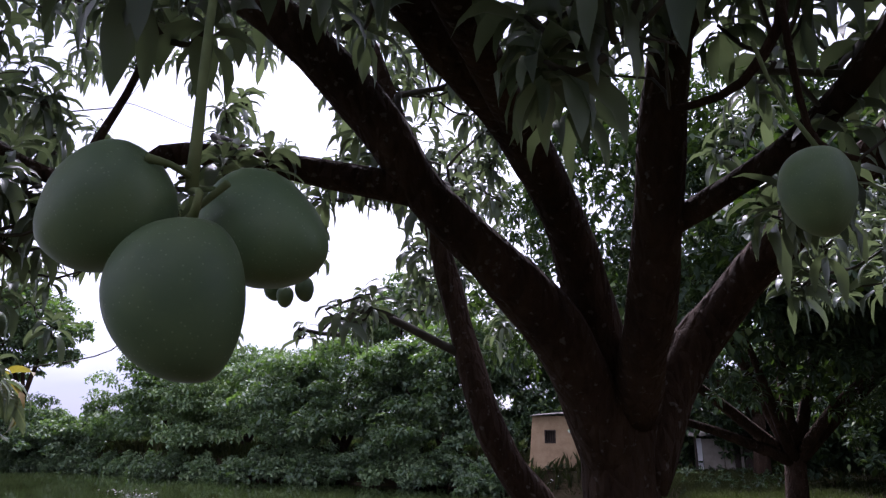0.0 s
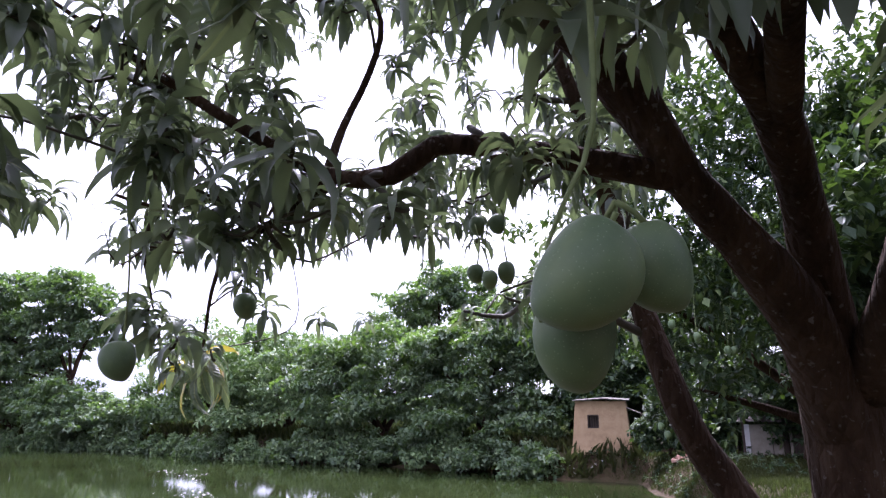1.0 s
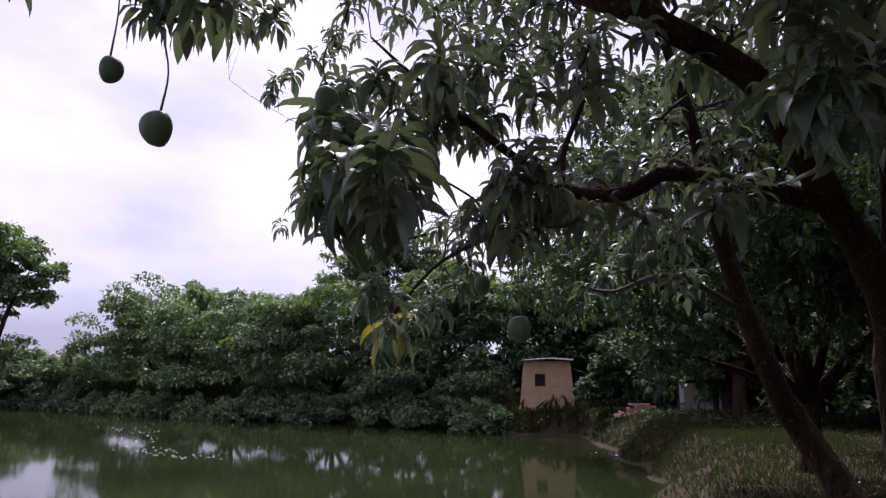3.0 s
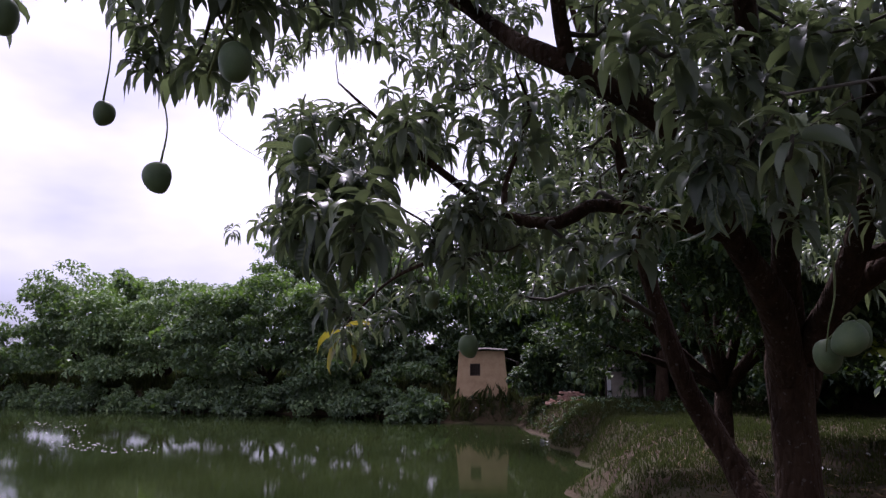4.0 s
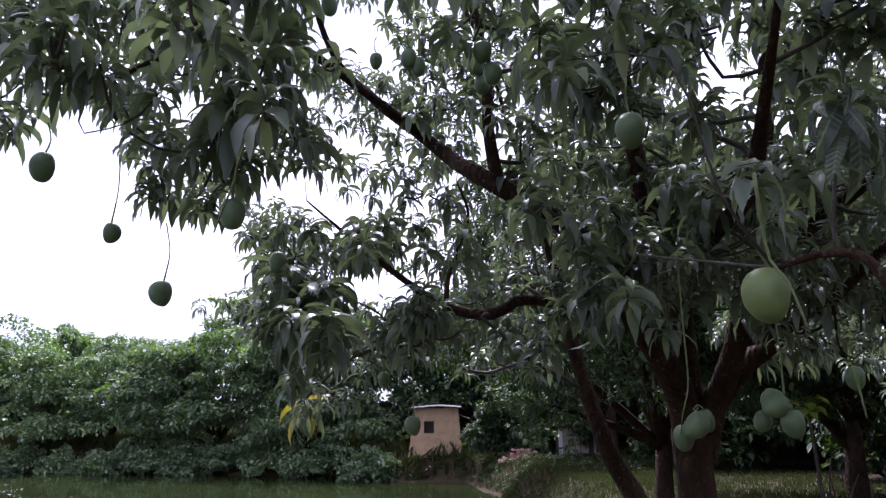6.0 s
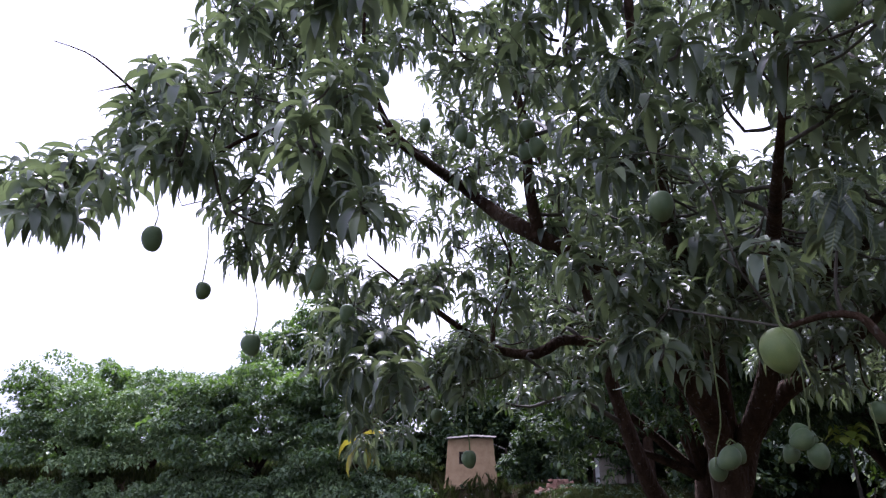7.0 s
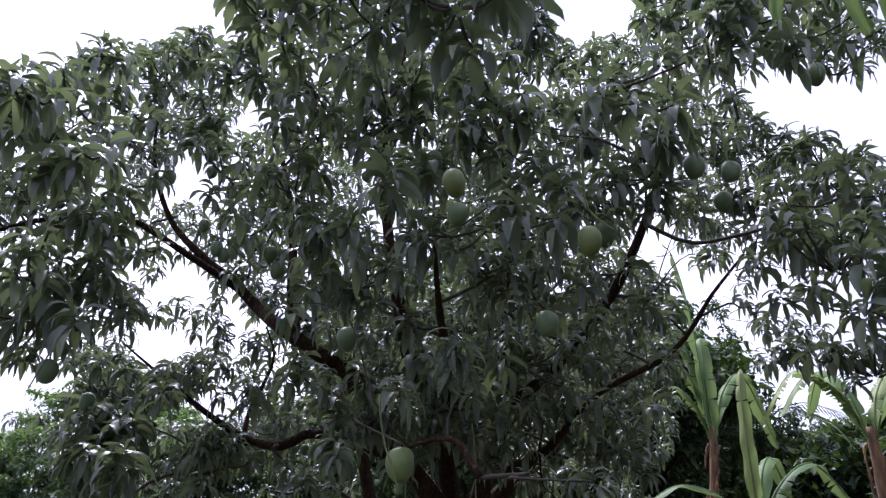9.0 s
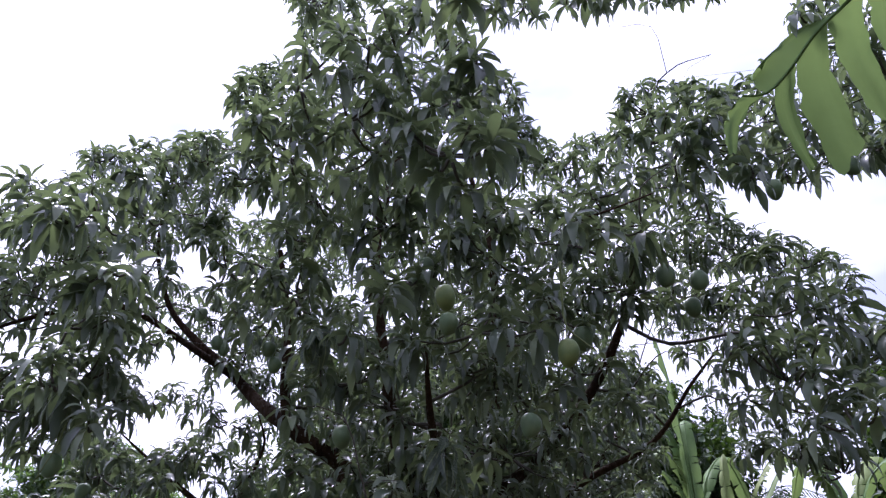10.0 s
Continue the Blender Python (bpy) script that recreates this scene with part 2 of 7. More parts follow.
MANGO = mango_skin("mango_skin", [(0.3, (0.066, 0.110, 0.050)), (0.55, (0.094, 0.142, 0.062)), (0.8, (0.128, 0.172, 0.072))])
MANGO_YELLOW = mango_skin("mango_skin_yellowish", [(0.3, (0.095, 0.140, 0.045)), (0.55, (0.130, 0.175, 0.052)), (0.8, (0.175, 0.205, 0.058))])
MUD = surface("mud_plaster", [(0.3, (0.26, 0.175, 0.095)), (0.55, (0.35, 0.245, 0.14)), (0.8, (0.41, 0.30, 0.18))], scale=2.2, bump=0.5, bump_scale=18, dist=0.02, rough=(0.85, 0.97))
GREY_MUD = surface("greyed_mud_panel", [(0.3, (0.17, 0.15, 0.115)), (0.7, (0.27, 0.245, 0.20))], scale=3, bump=0.5, bump_scale=16, dist=0.015, rough=(0.85, 0.97))
DARK_WOOD = surface("weathered_timber", [(0.3, (0.025, 0.018, 0.014)), (0.7, (0.085, 0.062, 0.045))], scale=5, stretch=(1, 1, 0.2), bump=0.5)
TIN = surface("rusted_sheet", [(0.3, (0.085, 0.07, 0.06)), (0.6, (0.15, 0.14, 0.13)), (0.8, (0.11, 0.06, 0.04))], scale=3, bump=0.2, rough=(0.75, 0.92), spec=0.15)
PLASTIC = surface("faded_tarpaulin", [(0.3, (0.42, 0.42, 0.40)), (0.7, (0.62, 0.62, 0.60))], scale=3, bump=0.3, bump_scale=10)
LITTER = surface("litter_plastic", [(0.3, (0.45, 0.44, 0.42)), (0.7, (0.75, 0.74, 0.72))], scale=9, bump=0.3, bump_scale=30, rough=(0.35, 0.6))
BRICK = surface("fired_brick", [(0.3, (0.24, 0.12, 0.09)), (0.7, (0.40, 0.25, 0.19))], scale=9, bump=0.5, bump_scale=40)
GAP = surface("hole_shade", [(0.3, (0.02, 0.016, 0.013)), (0.7, (0.04, 0.03, 0.025))], scale=6)


def ground_material():
    mat, n, l, b = nodes_of("bank_ground")
    co = n.new("ShaderNodeTexCoord")
    a = n.new("ShaderNodeTexNoise")
    a.inputs["Scale"].default_value, a.inputs["Detail"].default_value, a.inputs["Roughness"].default_value = 0.55, 9.0, 0.7
    l.new(co.outputs["Object"], a.inputs["Vector"])
    # soil and turf tones, darkened in place of tree shade
    r = ramp_node(n, [(0.3, (0.024, 0.015, 0.008)), (0.45, (0.044, 0.029, 0.014)), (0.56, (0.032, 0.029, 0.010)), (0.75, (0.034, 0.040, 0.011))])
    l.new(a.outputs["Fac"], r.inputs[0])
    l.new(r.outputs[0], b.inputs["Base Color"])
    f = n.new("ShaderNodeTexNoise")
    f.inputs["Scale"].default_value, f.inputs["Detail"].default_value = 7.0, 8.0
    l.new(co.outputs["Object"], f.inputs["Vector"])
    bp = n.new("ShaderNodeBump")
    bp.inputs["Strength"].default_value, bp.inputs["Distance"].default_value = 0.8, 0.06
    l.new(f.outputs["Fac"], bp.inputs["Height"])
    l.new(bp.outputs[0], b.inputs["Normal"])
    b.inputs["Roughness"].default_value = 0.92
    b.inputs["Specular IOR Level"].default_value = 0.2
    return mat


def water_material():
    mat, n, l, b = nodes_of("pond_water")
    co = n.new("ShaderNodeTexCoord")
    a = n.new("ShaderNodeTexNoise")
    a.inputs["Scale"].default_value, a.inputs["Detail"].default_value = 0.25, 4.0
    l.new(co.outputs["Object"], a.inputs["Vector"])
    r = ramp_node(n, [(0.3, (0.011, 0.017, 0.005)), (0.7, (0.019, 0.026, 0.008))])
    l.new(a.outputs["Fac"], r.inputs[0])
    l.new(r.outputs[0], b.inputs["Base Color"])
    f = n.new("ShaderNodeTexNoise")
    f.inputs["Scale"].default_value, f.inputs["Detail"].default_value = 2.2, 5.0
    l.new(co.outputs["Object"], f.inputs["Vector"])
    bp = n.new("ShaderNodeBump")
    bp.inputs["Strength"].default_value, bp.inputs["Distance"].default_value = 0.012, 0.008
    l.new(f.outputs["Fac"], bp.inputs["Height"])
    l.new(bp.outputs[0], b.inputs["Normal"])
    b.inputs["Roughness"].default_value, b.inputs["IOR"].default_value = 0.06, 1.33
    b.inputs["Specular IOR Level"].default_value = 0.5
    return mat


GROUND, WATER = ground_material(), water_material()


# ---- mesh helpers ----
def mesh_of(name, verts, faces, material, smooth=True):
    me = bpy.data.meshes.new(name)
    me.from_pydata([tuple(v) for v in np.asarray(verts, float)], [], [tuple(int(i) for i in f) for f in faces])
    me.materials.append(material)
    if smooth:
        me.polygons.foreach_set("use_smooth", [True] * len(me.polygons))
    me.update()
    return me


def part_of(name, me, parent, label="", m=None):
    ob = new(name, me)
    ob.parent = parent
    if m is not None:
        ob.matrix_basis = m
    if label:
        tagged(ob, label)
    return ob


def part(name, bm, material, parent, label="", smooth=False):
    me = bpy.data.meshes.new(name)
    bm.to_mesh(me)
    bm.free()
    me.materials.append(material)
    if smooth:
        me.polygons.foreach_set("use_smooth", [True] * len(me.polygons))
    return part_of(name, me, parent, label)


def spline(points, step=0.06):
    """Catmull-Rom through rows of numbers, sampled about every step metres."""
    p = np.asarray(points, float)
    p = np.vstack([2 * p[0] - p[1], p, 2 * p[-1] - p[-2]])
    rows = []
    for i in range(1, len(p) - 2):
        k = max(2, int(np.linalg.norm(p[i + 1][:3] - p[i][:3]) / step))
        for t in np.arange(k) / k:
            rows.append(0.5 * (2 * p[i] + (p[i + 1] - p[i - 1]) * t + (2 * p[i - 1] - 5 * p[i] + 4 * p[i + 1] - p[i + 2]) * t * t + (3 * p[i] - p[i - 1] - 3 * p[i + 1] + p[i + 2]) * t ** 3))
    rows.append(p[-2])
    return np.array(rows)


def tube(rows, sides=10, rough=0.0, seed=0.0):
    """A closed tube along rows of x, y, z, radius, with an uneven skin."""
    pts, rad = rows[:, :3], rows[:, 3]
    n = len(pts)
    tan = np.gradient(pts, axis=0)
    tan /= np.linalg.norm(tan, axis=1)[:, None] + 1e-9
    ref = np.array([0.31, 0.87, 0.38]) if abs(tan[0][2]) > 0.7 else np.array([0.05, 0.05, 1.0])
    verts = []
    u = np.cross(tan[0], ref)
    for i in range(n):
        u = u - tan[i] * np.dot(u, tan[i])
        u /= np.linalg.norm(u) + 1e-9
        v = np.cross(tan[i], u)
        for k in range(sides):
            a = 2 * math.pi * k / sides
            d = math.cos(a) * u + math.sin(a) * v
            r = rad[i]
            if rough:
                q = pts[i] + d * r
                r *= 1 + rough * noise.noise(Vector(q * 4 + seed)) + 0.6 * rough * noise.noise(Vector((q[0] * 14, q[1] * 14, q[2] * 6 + seed)))
            verts.append(pts[i] + d * r)
    faces = [(i * sides + k, i * sides + (k + 1) % sides, (i + 1) * sides + (k + 1) % sides, (i + 1) * sides + k) for i in range(n - 1) for k in range(sides)]
    verts += [pts[0], pts[-1]]
    a, b = n * sides, n * sides + 1
    faces += [(a, (k + 1) % sides, k) for k in range(sides)]
    faces += [(b, (n - 1) * sides + k, (n - 1) * sides + (k + 1) % sides) for k in range(sides)]
    return np.array(verts), faces


def gather(pieces):
    """Several (verts, faces) as one."""
    vs, fs, k = [], [], 0
    for v, f in pieces:
        vs.append(np.asarray(v))
        fs += [tuple(i + k for i in q) for q in f]
        k += len(v)
    return np.vstack(vs), fs


# ---- leaves ----
LEAF_W = np.array([0.06, 0.72, 1.0, 0.92, 0.55, 0.0])
LEAF_FACES = [(0, 1, 4, 3), (1, 2, 5, 4), (3, 4, 7, 6), (4, 5, 8, 7), (6, 7, 10, 9), (7, 8, 11, 10), (9, 10, 13, 12), (10, 11, 14, 13), (12, 13, 15), (13, 14, 15)]


def blades(base, az, el, length, width, droop, roll, rng, fold=0.35):
    """Many drooping blades at once: 16 points each, midrib and two edges."""
    n = len(az)
    k = len(LEAF_W)
    p = np.array(base, float).reshape(-1, 3) * np.ones((n, 1))
    out = np.zeros((n, 16, 3))
    e = el.copy()
    wave = rng.uniform(0, 6.28, n)
    for i in range(k):
        h = np.stack([np.cos(az), np.sin(az), np.zeros(n)], 1)
        side = np.stack([-np.sin(az), np.cos(az), np.zeros(n)], 1)
        fwd = h * np.cos(e)[:, None] + np.array([0, 0, 1]) * np.sin(e)[:, None]
        up = -h * np.sin(e)[:, None] + np.array([0, 0, 1]) * np.cos(e)[:, None]
        s2 = side * np.cos(roll)[:, None] + up * np.sin(roll)[:, None]
        u2 = -side * np.sin(roll)[:, None] + up * np.cos(roll)[:, None]
        w = (width * LEAF_W[i] * 0.5)[:, None]
        lift = fold * w + w * 0.22 * np.sin(wave + i * 2.1)[:, None]
        if i < k - 1:
            out[:, i * 3] = p - s2 * w + u2 * lift
            out[:, i * 3 + 1] = p
            out[:, i * 3 + 2] = p + s2 * w + u2 * lift
        else:
            out[:, 15] = p
        p = p + fwd * (length / (k - 1))[:, None]
        e = np.maximum(e - droop / (k - 1), -1.50)
        az = az + 0.05 * np.sin(wave)
    faces = (np.arange(n) * 16)
    return out.reshape(-1, 3), faces


def blade_faces(n):
    return [tuple(i * 16 + j for j in f) for i in range(n) for f in LEAF_FACES]


def rosettes(tips, rng, leaves=(10, 15), length=(0.15, 0.24), lift=0.1):
    """Whorls of leaves at the twig ends, hanging more the lower they sit."""
    parts_v, count = [], 0
    for tip in tips:
        n = int(rng.integers(leaves[0], leaves[1] + 1))
        az = rng.uniform(0, 6.28) + np.arange(n) * 2.399 + rng.normal(0, 0.3, n)
        rank = np.arange(n) / n
        el = lift + 0.65 - 1.25 * rank + rng.normal(0, 0.28, n)
        ln = rng.uniform(length[0], length[1], n) * (0.7 + 0.3 * rank)
        base = np.array(tip) + np.stack([np.zeros(n), np.zeros(n), 0.07 * (0.5 - rank)], 1)
        v, _ = blades(base, az, el, ln, ln * rng.uniform(0.20, 0.28, n), rng.uniform(1.1, 2.6, n), rng.normal(0, 0.5, n), rng)
        parts_v.append(v)
        count += n
    return np.vstack(parts_v), count


def simple_leaves(points, rng, size=(0.2, 0.4), tilt=-0.35):
    """Small two-faced leaf tufts for crowns far off: 4 points each."""
    n = len(points)
    az, el = rng.uniform(0, 6.28, n), rng.normal(tilt, 0.55, n)
    h = np.stack([np.cos(az), np.sin(az), np.zeros(n)], 1)
    side = np.stack([-np.sin(az), np.cos(az), np.zeros(n)], 1)
    fwd = h * np.cos(el)[:, None]
    fwd[:, 2] = np.sin(el)
    s = rng.uniform(size[0], size[1], n)[:, None]
    w = s * rng.uniform(0.22, 0.38, n)[:, None]
    side = side + np.array([0, 0, 1]) * rng.normal(0, 0.4, n)[:, None]
    p = np.asarray(points)
    v = np.stack([p, p + fwd * s * 0.5 + side * w, p + fwd * s + np.array([0, 0, -0.18]) * s, p + fwd * s * 0.5 - side * w], 1).reshape(-1, 3)
    f = [(i * 4, i * 4 + 1, i * 4 + 2, i * 4 + 3) for i in range(n)]
    return v, f


# ---- ground and pond ----
WATER_Z = -1.05


def shore_x(y):
    """The pond lies to the west of this line."""
    return np.interp(y, [-40, 2.5, 8, 12, 15, 18.5, 22.0, 24.0, 25.5, 29, 34], [-3.4, -2.6, -0.2, 1.4, 2.0, 2.3, 2.1, 1.7, 1.6, 4, 4])


def far_y(x):
    """The far bank of the pond, to the north."""
    return np.interp(x, [-80, -40, -26, -17, -10, -3, -1.2, 0.2, 1.5, 3], [44, 40, 36.5, 32.5, 30.8, 28.2, 26.3, 25.9, 25.5, 25.2])


def ground_z(x, y):
    d1 = shore_x(y) - x
    d2 = far_y(x) - y
    inside = np.minimum(np.minimum(d1, d2), x + 75)
    wob = 0.25 * np.sin(x * 1.3 + y * 0.7) + 0.2 * np.sin(y * 1.9 - x * 0.6)
    by_hut = np.clip((y - 18.0) / 7.0, 0, 1) * np.clip((7.0 - x) / 5.0, 0, 1) * np.clip((x + 6.0) / 3.0, 0, 1)
    inside = inside + wob * (1 - 0.7 * by_hut)
    bank = np.clip(-inside / (1.7 - 0.9 * by_hut), 0, 1)
    bank = bank * bank * (3 - 2 * bank)
    deep = np.clip(inside / 3.0, 0, 1)
    z = WATER_Z - 0.03 - 0.8 * deep + bank * (1.06 - 0.02 + 0.04)
    z = z + 0.04 * np.sin(x * 0.9 + 1.3) * np.sin(y * 0.8) * bank
    z = z + 0.07 * np.sin(x * 3.1 + 1.9 * np.sin(y * 1.7)) * np.sin(y * 2.6 + x) * (bank > 0) * (1 - 0.75 * bank) * (y < 60) * (x > -70)
    return z + 0.02 * bank - 0.2 * by_hut * bank


def build_ground():
    xs = np.concatenate([[-900, -300, -140], np.arange(-80, -14, 1.5), np.arange(-14, 14, 0.35), np.arange(14, 50, 1.5), [60, 140, 300, 900]])
    ys = np.concatenate([[-900, -300, -100, -40, -20], np.arange(-12, 34, 0.35), np.arange(34, 60, 1.2), [70, 100, 160, 300, 900]])
    gx, gy = np.meshgrid(xs, ys)
    gz = ground_z(gx, gy)
    v = np.stack([gx, gy, gz], -1).reshape(-1, 3)
    w = len(xs)
    f = [(j * w + i, j * w + i + 1, (j + 1) * w + i + 1, (j + 1) * w + i) for j in range(len(ys) - 1) for i in range(w - 1)]
    g = new("ground", mesh_of("ground", v, f, GROUND))
    tagged(g, "bare brown earth bank with patchy short grass round a pond", "ground", kind="structure")
    v = [(-90, -60, WATER_Z), (20, -60, WATER_Z), (20, 60, WATER_Z), (-90, 60, WATER_Z)]
    wat = new("water", mesh_of("water", v, [(0, 1, 2, 3)], WATER, False))
    tagged(wat, "still murky green pond water reflecting trees and sky", "water", kind="structure")


build_ground()


# ---- the mango tree under which the camera moves ----
GROUND_Z = 0.05
mango_tree = tagged(new("mango_tree"), "old mango tree with forked brown trunk and drooping dark green leaves", "tree")
mango_tree.location = (0.55, 2.45, GROUND_Z)
TREE_AT = np.array([0.55, 2.45, GROUND_Z])
SKELETON = []


def limb(name, points, label="", sides=14, rough=0.14):
    rows = spline(points)
    SKELETON.append(rows)
    v, f = tube(rows, sides, rough, seed=len(SKELETON) * 3.7)
    return part_of(name, mesh_of(name, v - TREE_AT, f, BARK), mango_tree, label)


limb("trunk", [(0.62, 2.52, -0.25, 0.2006), (0.58, 2.48, 0.15, 0.1434), (0.56, 2.47, 0.7, 0.1206), (0.57, 2.50, 1.25, 0.1153), (0.58, 2.50, 1.7, 0.1206), (0.60, 2.48, 1.95, 0.1003)], "thick dark reddish-brown trunk with lichen spots", 24)
limb("limb", [(0.56, 2.48, 1.62, 0.09504), (0.40, 2.25, 1.98, 0.0836), (0.22, 2.08, 2.17, 0.06776), (0.06, 1.95, 2.33, 0.06336), (-0.08, 1.87, 2.55, 0.0616), (-0.32, 1.68, 2.76, 0.05544), (-0.74, 1.60, 2.99, 0.048), (-0.96, 1.76, 3.19, 0.041), (-1.15, 1.83, 3.38, 0.035), (-1.40, 1.80, 3.56, 0.027), (-1.62, 1.74, 3.78, 0.019), (-1.74, 1.5, 4.1, 0.012), (-1.7, 1.2, 4.5, 0.006)])
limb("limb", [(0.05, 1.95, 2.32, 0.043), (-0.26, 1.88, 2.38, 0.035), (-0.45, 1.92, 2.44, 0.032), (-0.62, 1.85, 2.43, 0.03), (-0.75, 1.87, 2.36, 0.029), (-0.99, 1.95, 2.41, 0.024), (-1.30, 1.76, 2.58, 0.016), (-1.55, 1.6, 2.75, 0.009), (-1.7, 1.45, 2.85, 0.004)])
limb("limb", [(-0.96, 1.95, 2.40, 0.027), (-1.12, 1.98, 2.28, 0.022), (-1.28, 1.98, 2.22, 0.012), (-1.55, 2.3, 2.14, 0.008), (-1.84, 2.74, 1.93, 0.006)])
limb("limb", [(-0.99, 1.97, 2.42, 0.017), (-0.97, 2.04, 2.60, 0.014), (-0.89, 2.06, 2.80, 0.012), (-0.85, 2.05, 2.98, 0.009), (-0.92, 2.0, 3.15, 0.006)])
limb("limb", [(0.58, 2.48, 1.75, 0.08712), (0.46, 2.25, 2.22, 0.06512), (0.34, 1.98, 2.45, 0.05984), (0.14, 1.66, 2.62, 0.05544), (-0.05, 1.40, 2.88, 0.04752), (-0.25, 1.05, 3.35, 0.03608), (-0.38, 0.8, 3.95, 0.02376), (-0.3, 0.7, 4.6, 0.01584), (-0.2, 0.8, 5.3, 0.00616)])
limb("limb", [(0.62, 2.45, 1.75, 0.0828), (0.66, 2.1, 2.1, 0.06256), (0.68, 1.9, 2.45, 0.05612), (0.72, 1.72, 2.9, 0.04968), (0.62, 1.35, 3.5, 0.03772), (0.50, 1.05, 4.2, 0.02484), (0.3, 1.0, 4.9, 0.01472), (0.2, 1.0, 5.5, 0.00552)])
limb("limb", [(0.62, 2.52, 1.55, 0.0918), (0.80, 2.58, 1.9, 0.0765), (0.95, 2.52, 2.1, 0.06715), (1.10, 2.32, 2.28, 0.0612), (1.38, 2.2, 2.52, 0.05355), (1.75, 2.1, 2.95, 0.0425), (2.08, 1.95, 3.36, 0.012)])
limb("limb", [(0.60, 2.72, 0.62, 0.085), (0.50, 3.02, 1.05, 0.078), (0.33, 3.08, 1.38, 0.070), (0.20, 2.99, 1.57, 0.063), (0.12, 2.94, 1.76, 0.057), (0.06, 2.96, 1.97, 0.052), (0.0, 2.97, 2.2, 0.047), (-0.10, 2.92, 2.6, 0.038), (-0.25, 2.75, 3.1, 0.03), (-0.5, 2.6, 3.8, 0.017), (-0.7, 2.4, 4.4, 0.006)])
limb("limb", [(-0.74, 1.60, 2.99, 0.036), (-0.80, 1.5, 3.25, 0.031), (-0.83, 1.4, 3.6, 0.025), (-0.95, 1.3, 4.1, 0.016)])
limb("limb", [(0.35, 2.0, 2.45, 0.045), (0.15, 1.2, 2.6, 0.038), (-0.04, 0.5, 2.6, 0.031), (-0.25, 0.0, 2.7, 0.018), (-0.4, -0.4, 2.9, 0.007)])
limb("limb", [(0.70, 1.85, 2.6, 0.041), (0.85, 1.1, 2.85, 0.034), (0.85, 0.4, 3.1, 0.027), (0.75, -0.2, 3.4, 0.016), (0.5, -0.7, 3.5, 0.006)])
limb("limb", [(0.66, 2.1, 2.2, 0.034), (0.98, 1.72, 2.36, 0.028), (1.22, 1.35, 2.70, 0.022), (1.55, 0.95, 2.92, 0.017), (1.66, 0.62, 3.22, 0.012), (1.78, 0.45, 3.42, 0.007)])
limb("limb", [(-1.10, 1.81, 3.33, 0.025), (-1.40, 1.45, 3.40, 0.022), (-1.75, 1.05, 3.46, 0.018), (-2.0, 0.9, 3.36, 0.013), (-2.25, 0.8, 3.2, 0.01), (-2.45, 0.75, 3.0, 0.006)])
limb("branch", [(-2.55, 0.45, 3.26, 0.0060), (-2.64, 0.37, 3.33, 0.0047), (-2.70, 0.31, 3.36, 0.0033), (-2.79, 0.25, 3.37, 0.0020)], sides=7)
limb("branch", [(-2.58, 0.42, 3.28, 0.0040), (-2.63, 0.41, 3.26, 0.0030), (-2.68, 0.40, 3.24, 0.0020)], sides=7)
limb("branch", [(0.02, -0.95, 3.25, 0.0060), (0.12, -1.04, 3.27, 0.0045), (0.23, -1.14, 3.30, 0.0030)], sides=7)
limb("branch", [(1.04, -0.33, 4.76, 0.0050), (1.11, -0.45, 4.81, 0.0035), (1.24, -0.58, 4.81, 0.0020)], sides=7)
limb("branch", [(-0.22, -0.36, 2.07, 0.0140), (-0.26, -0.34, 2.15, 0.0123), (-0.29, -0.33, 2.19, 0.0105), (-0.35, -0.29, 2.20, 0.0088), (-0.45, -0.28, 2.17, 0.0070)], sides=7)
limb("branch", [(0.74, 1.23, 2.37, 0.0100), (0.73, 1.25, 2.29, 0.0088), (0.68, 1.28, 2.22, 0.0075), (0.62, 1.30, 2.20, 0.0063), (0.58, 1.31, 2.20, 0.0050)], sides=7)
limb("branch", [(0.73, 1.23, 2.32, 0.0060), (0.74, 1.25, 2.23, 0.0055), (0.76, 1.28, 2.14, 0.0050), (0.78, 1.27, 2.10, 0.0045), (0.81, 1.26, 2.08, 0.0040)], sides=7)
limb("branch", [(-1.57, 2.39, 2.52, 0.0120), (-1.67, 2.32, 2.46, 0.0100), (-1.80, 2.23, 2.44, 0.0080), (-1.88, 2.14, 2.46, 0.0060)], sides=7)
limb("branch", [(-1.76, 2.25, 2.43, 0.0100), (-1.83, 2.26, 2.31, 0.0077), (-1.87, 2.39, 2.13, 0.0053), (-1.92, 2.49, 2.08, 0.0030)], sides=7)
limb("branch", [(-1.60, 2.34, 2.30, 0.0070), (-1.71, 2.31, 2.27, 0.0060), (-1.81, 2.27, 2.29, 0.0050), (-1.90, 2.25, 2.22, 0.0040), (-1.94, 2.22, 2.26, 0.0030)], sides=7)

BOUGH_TIPS, HERO_TIPS, BOUGH_TWIGS = [], [], []
rng = np.random.default_rng(7)


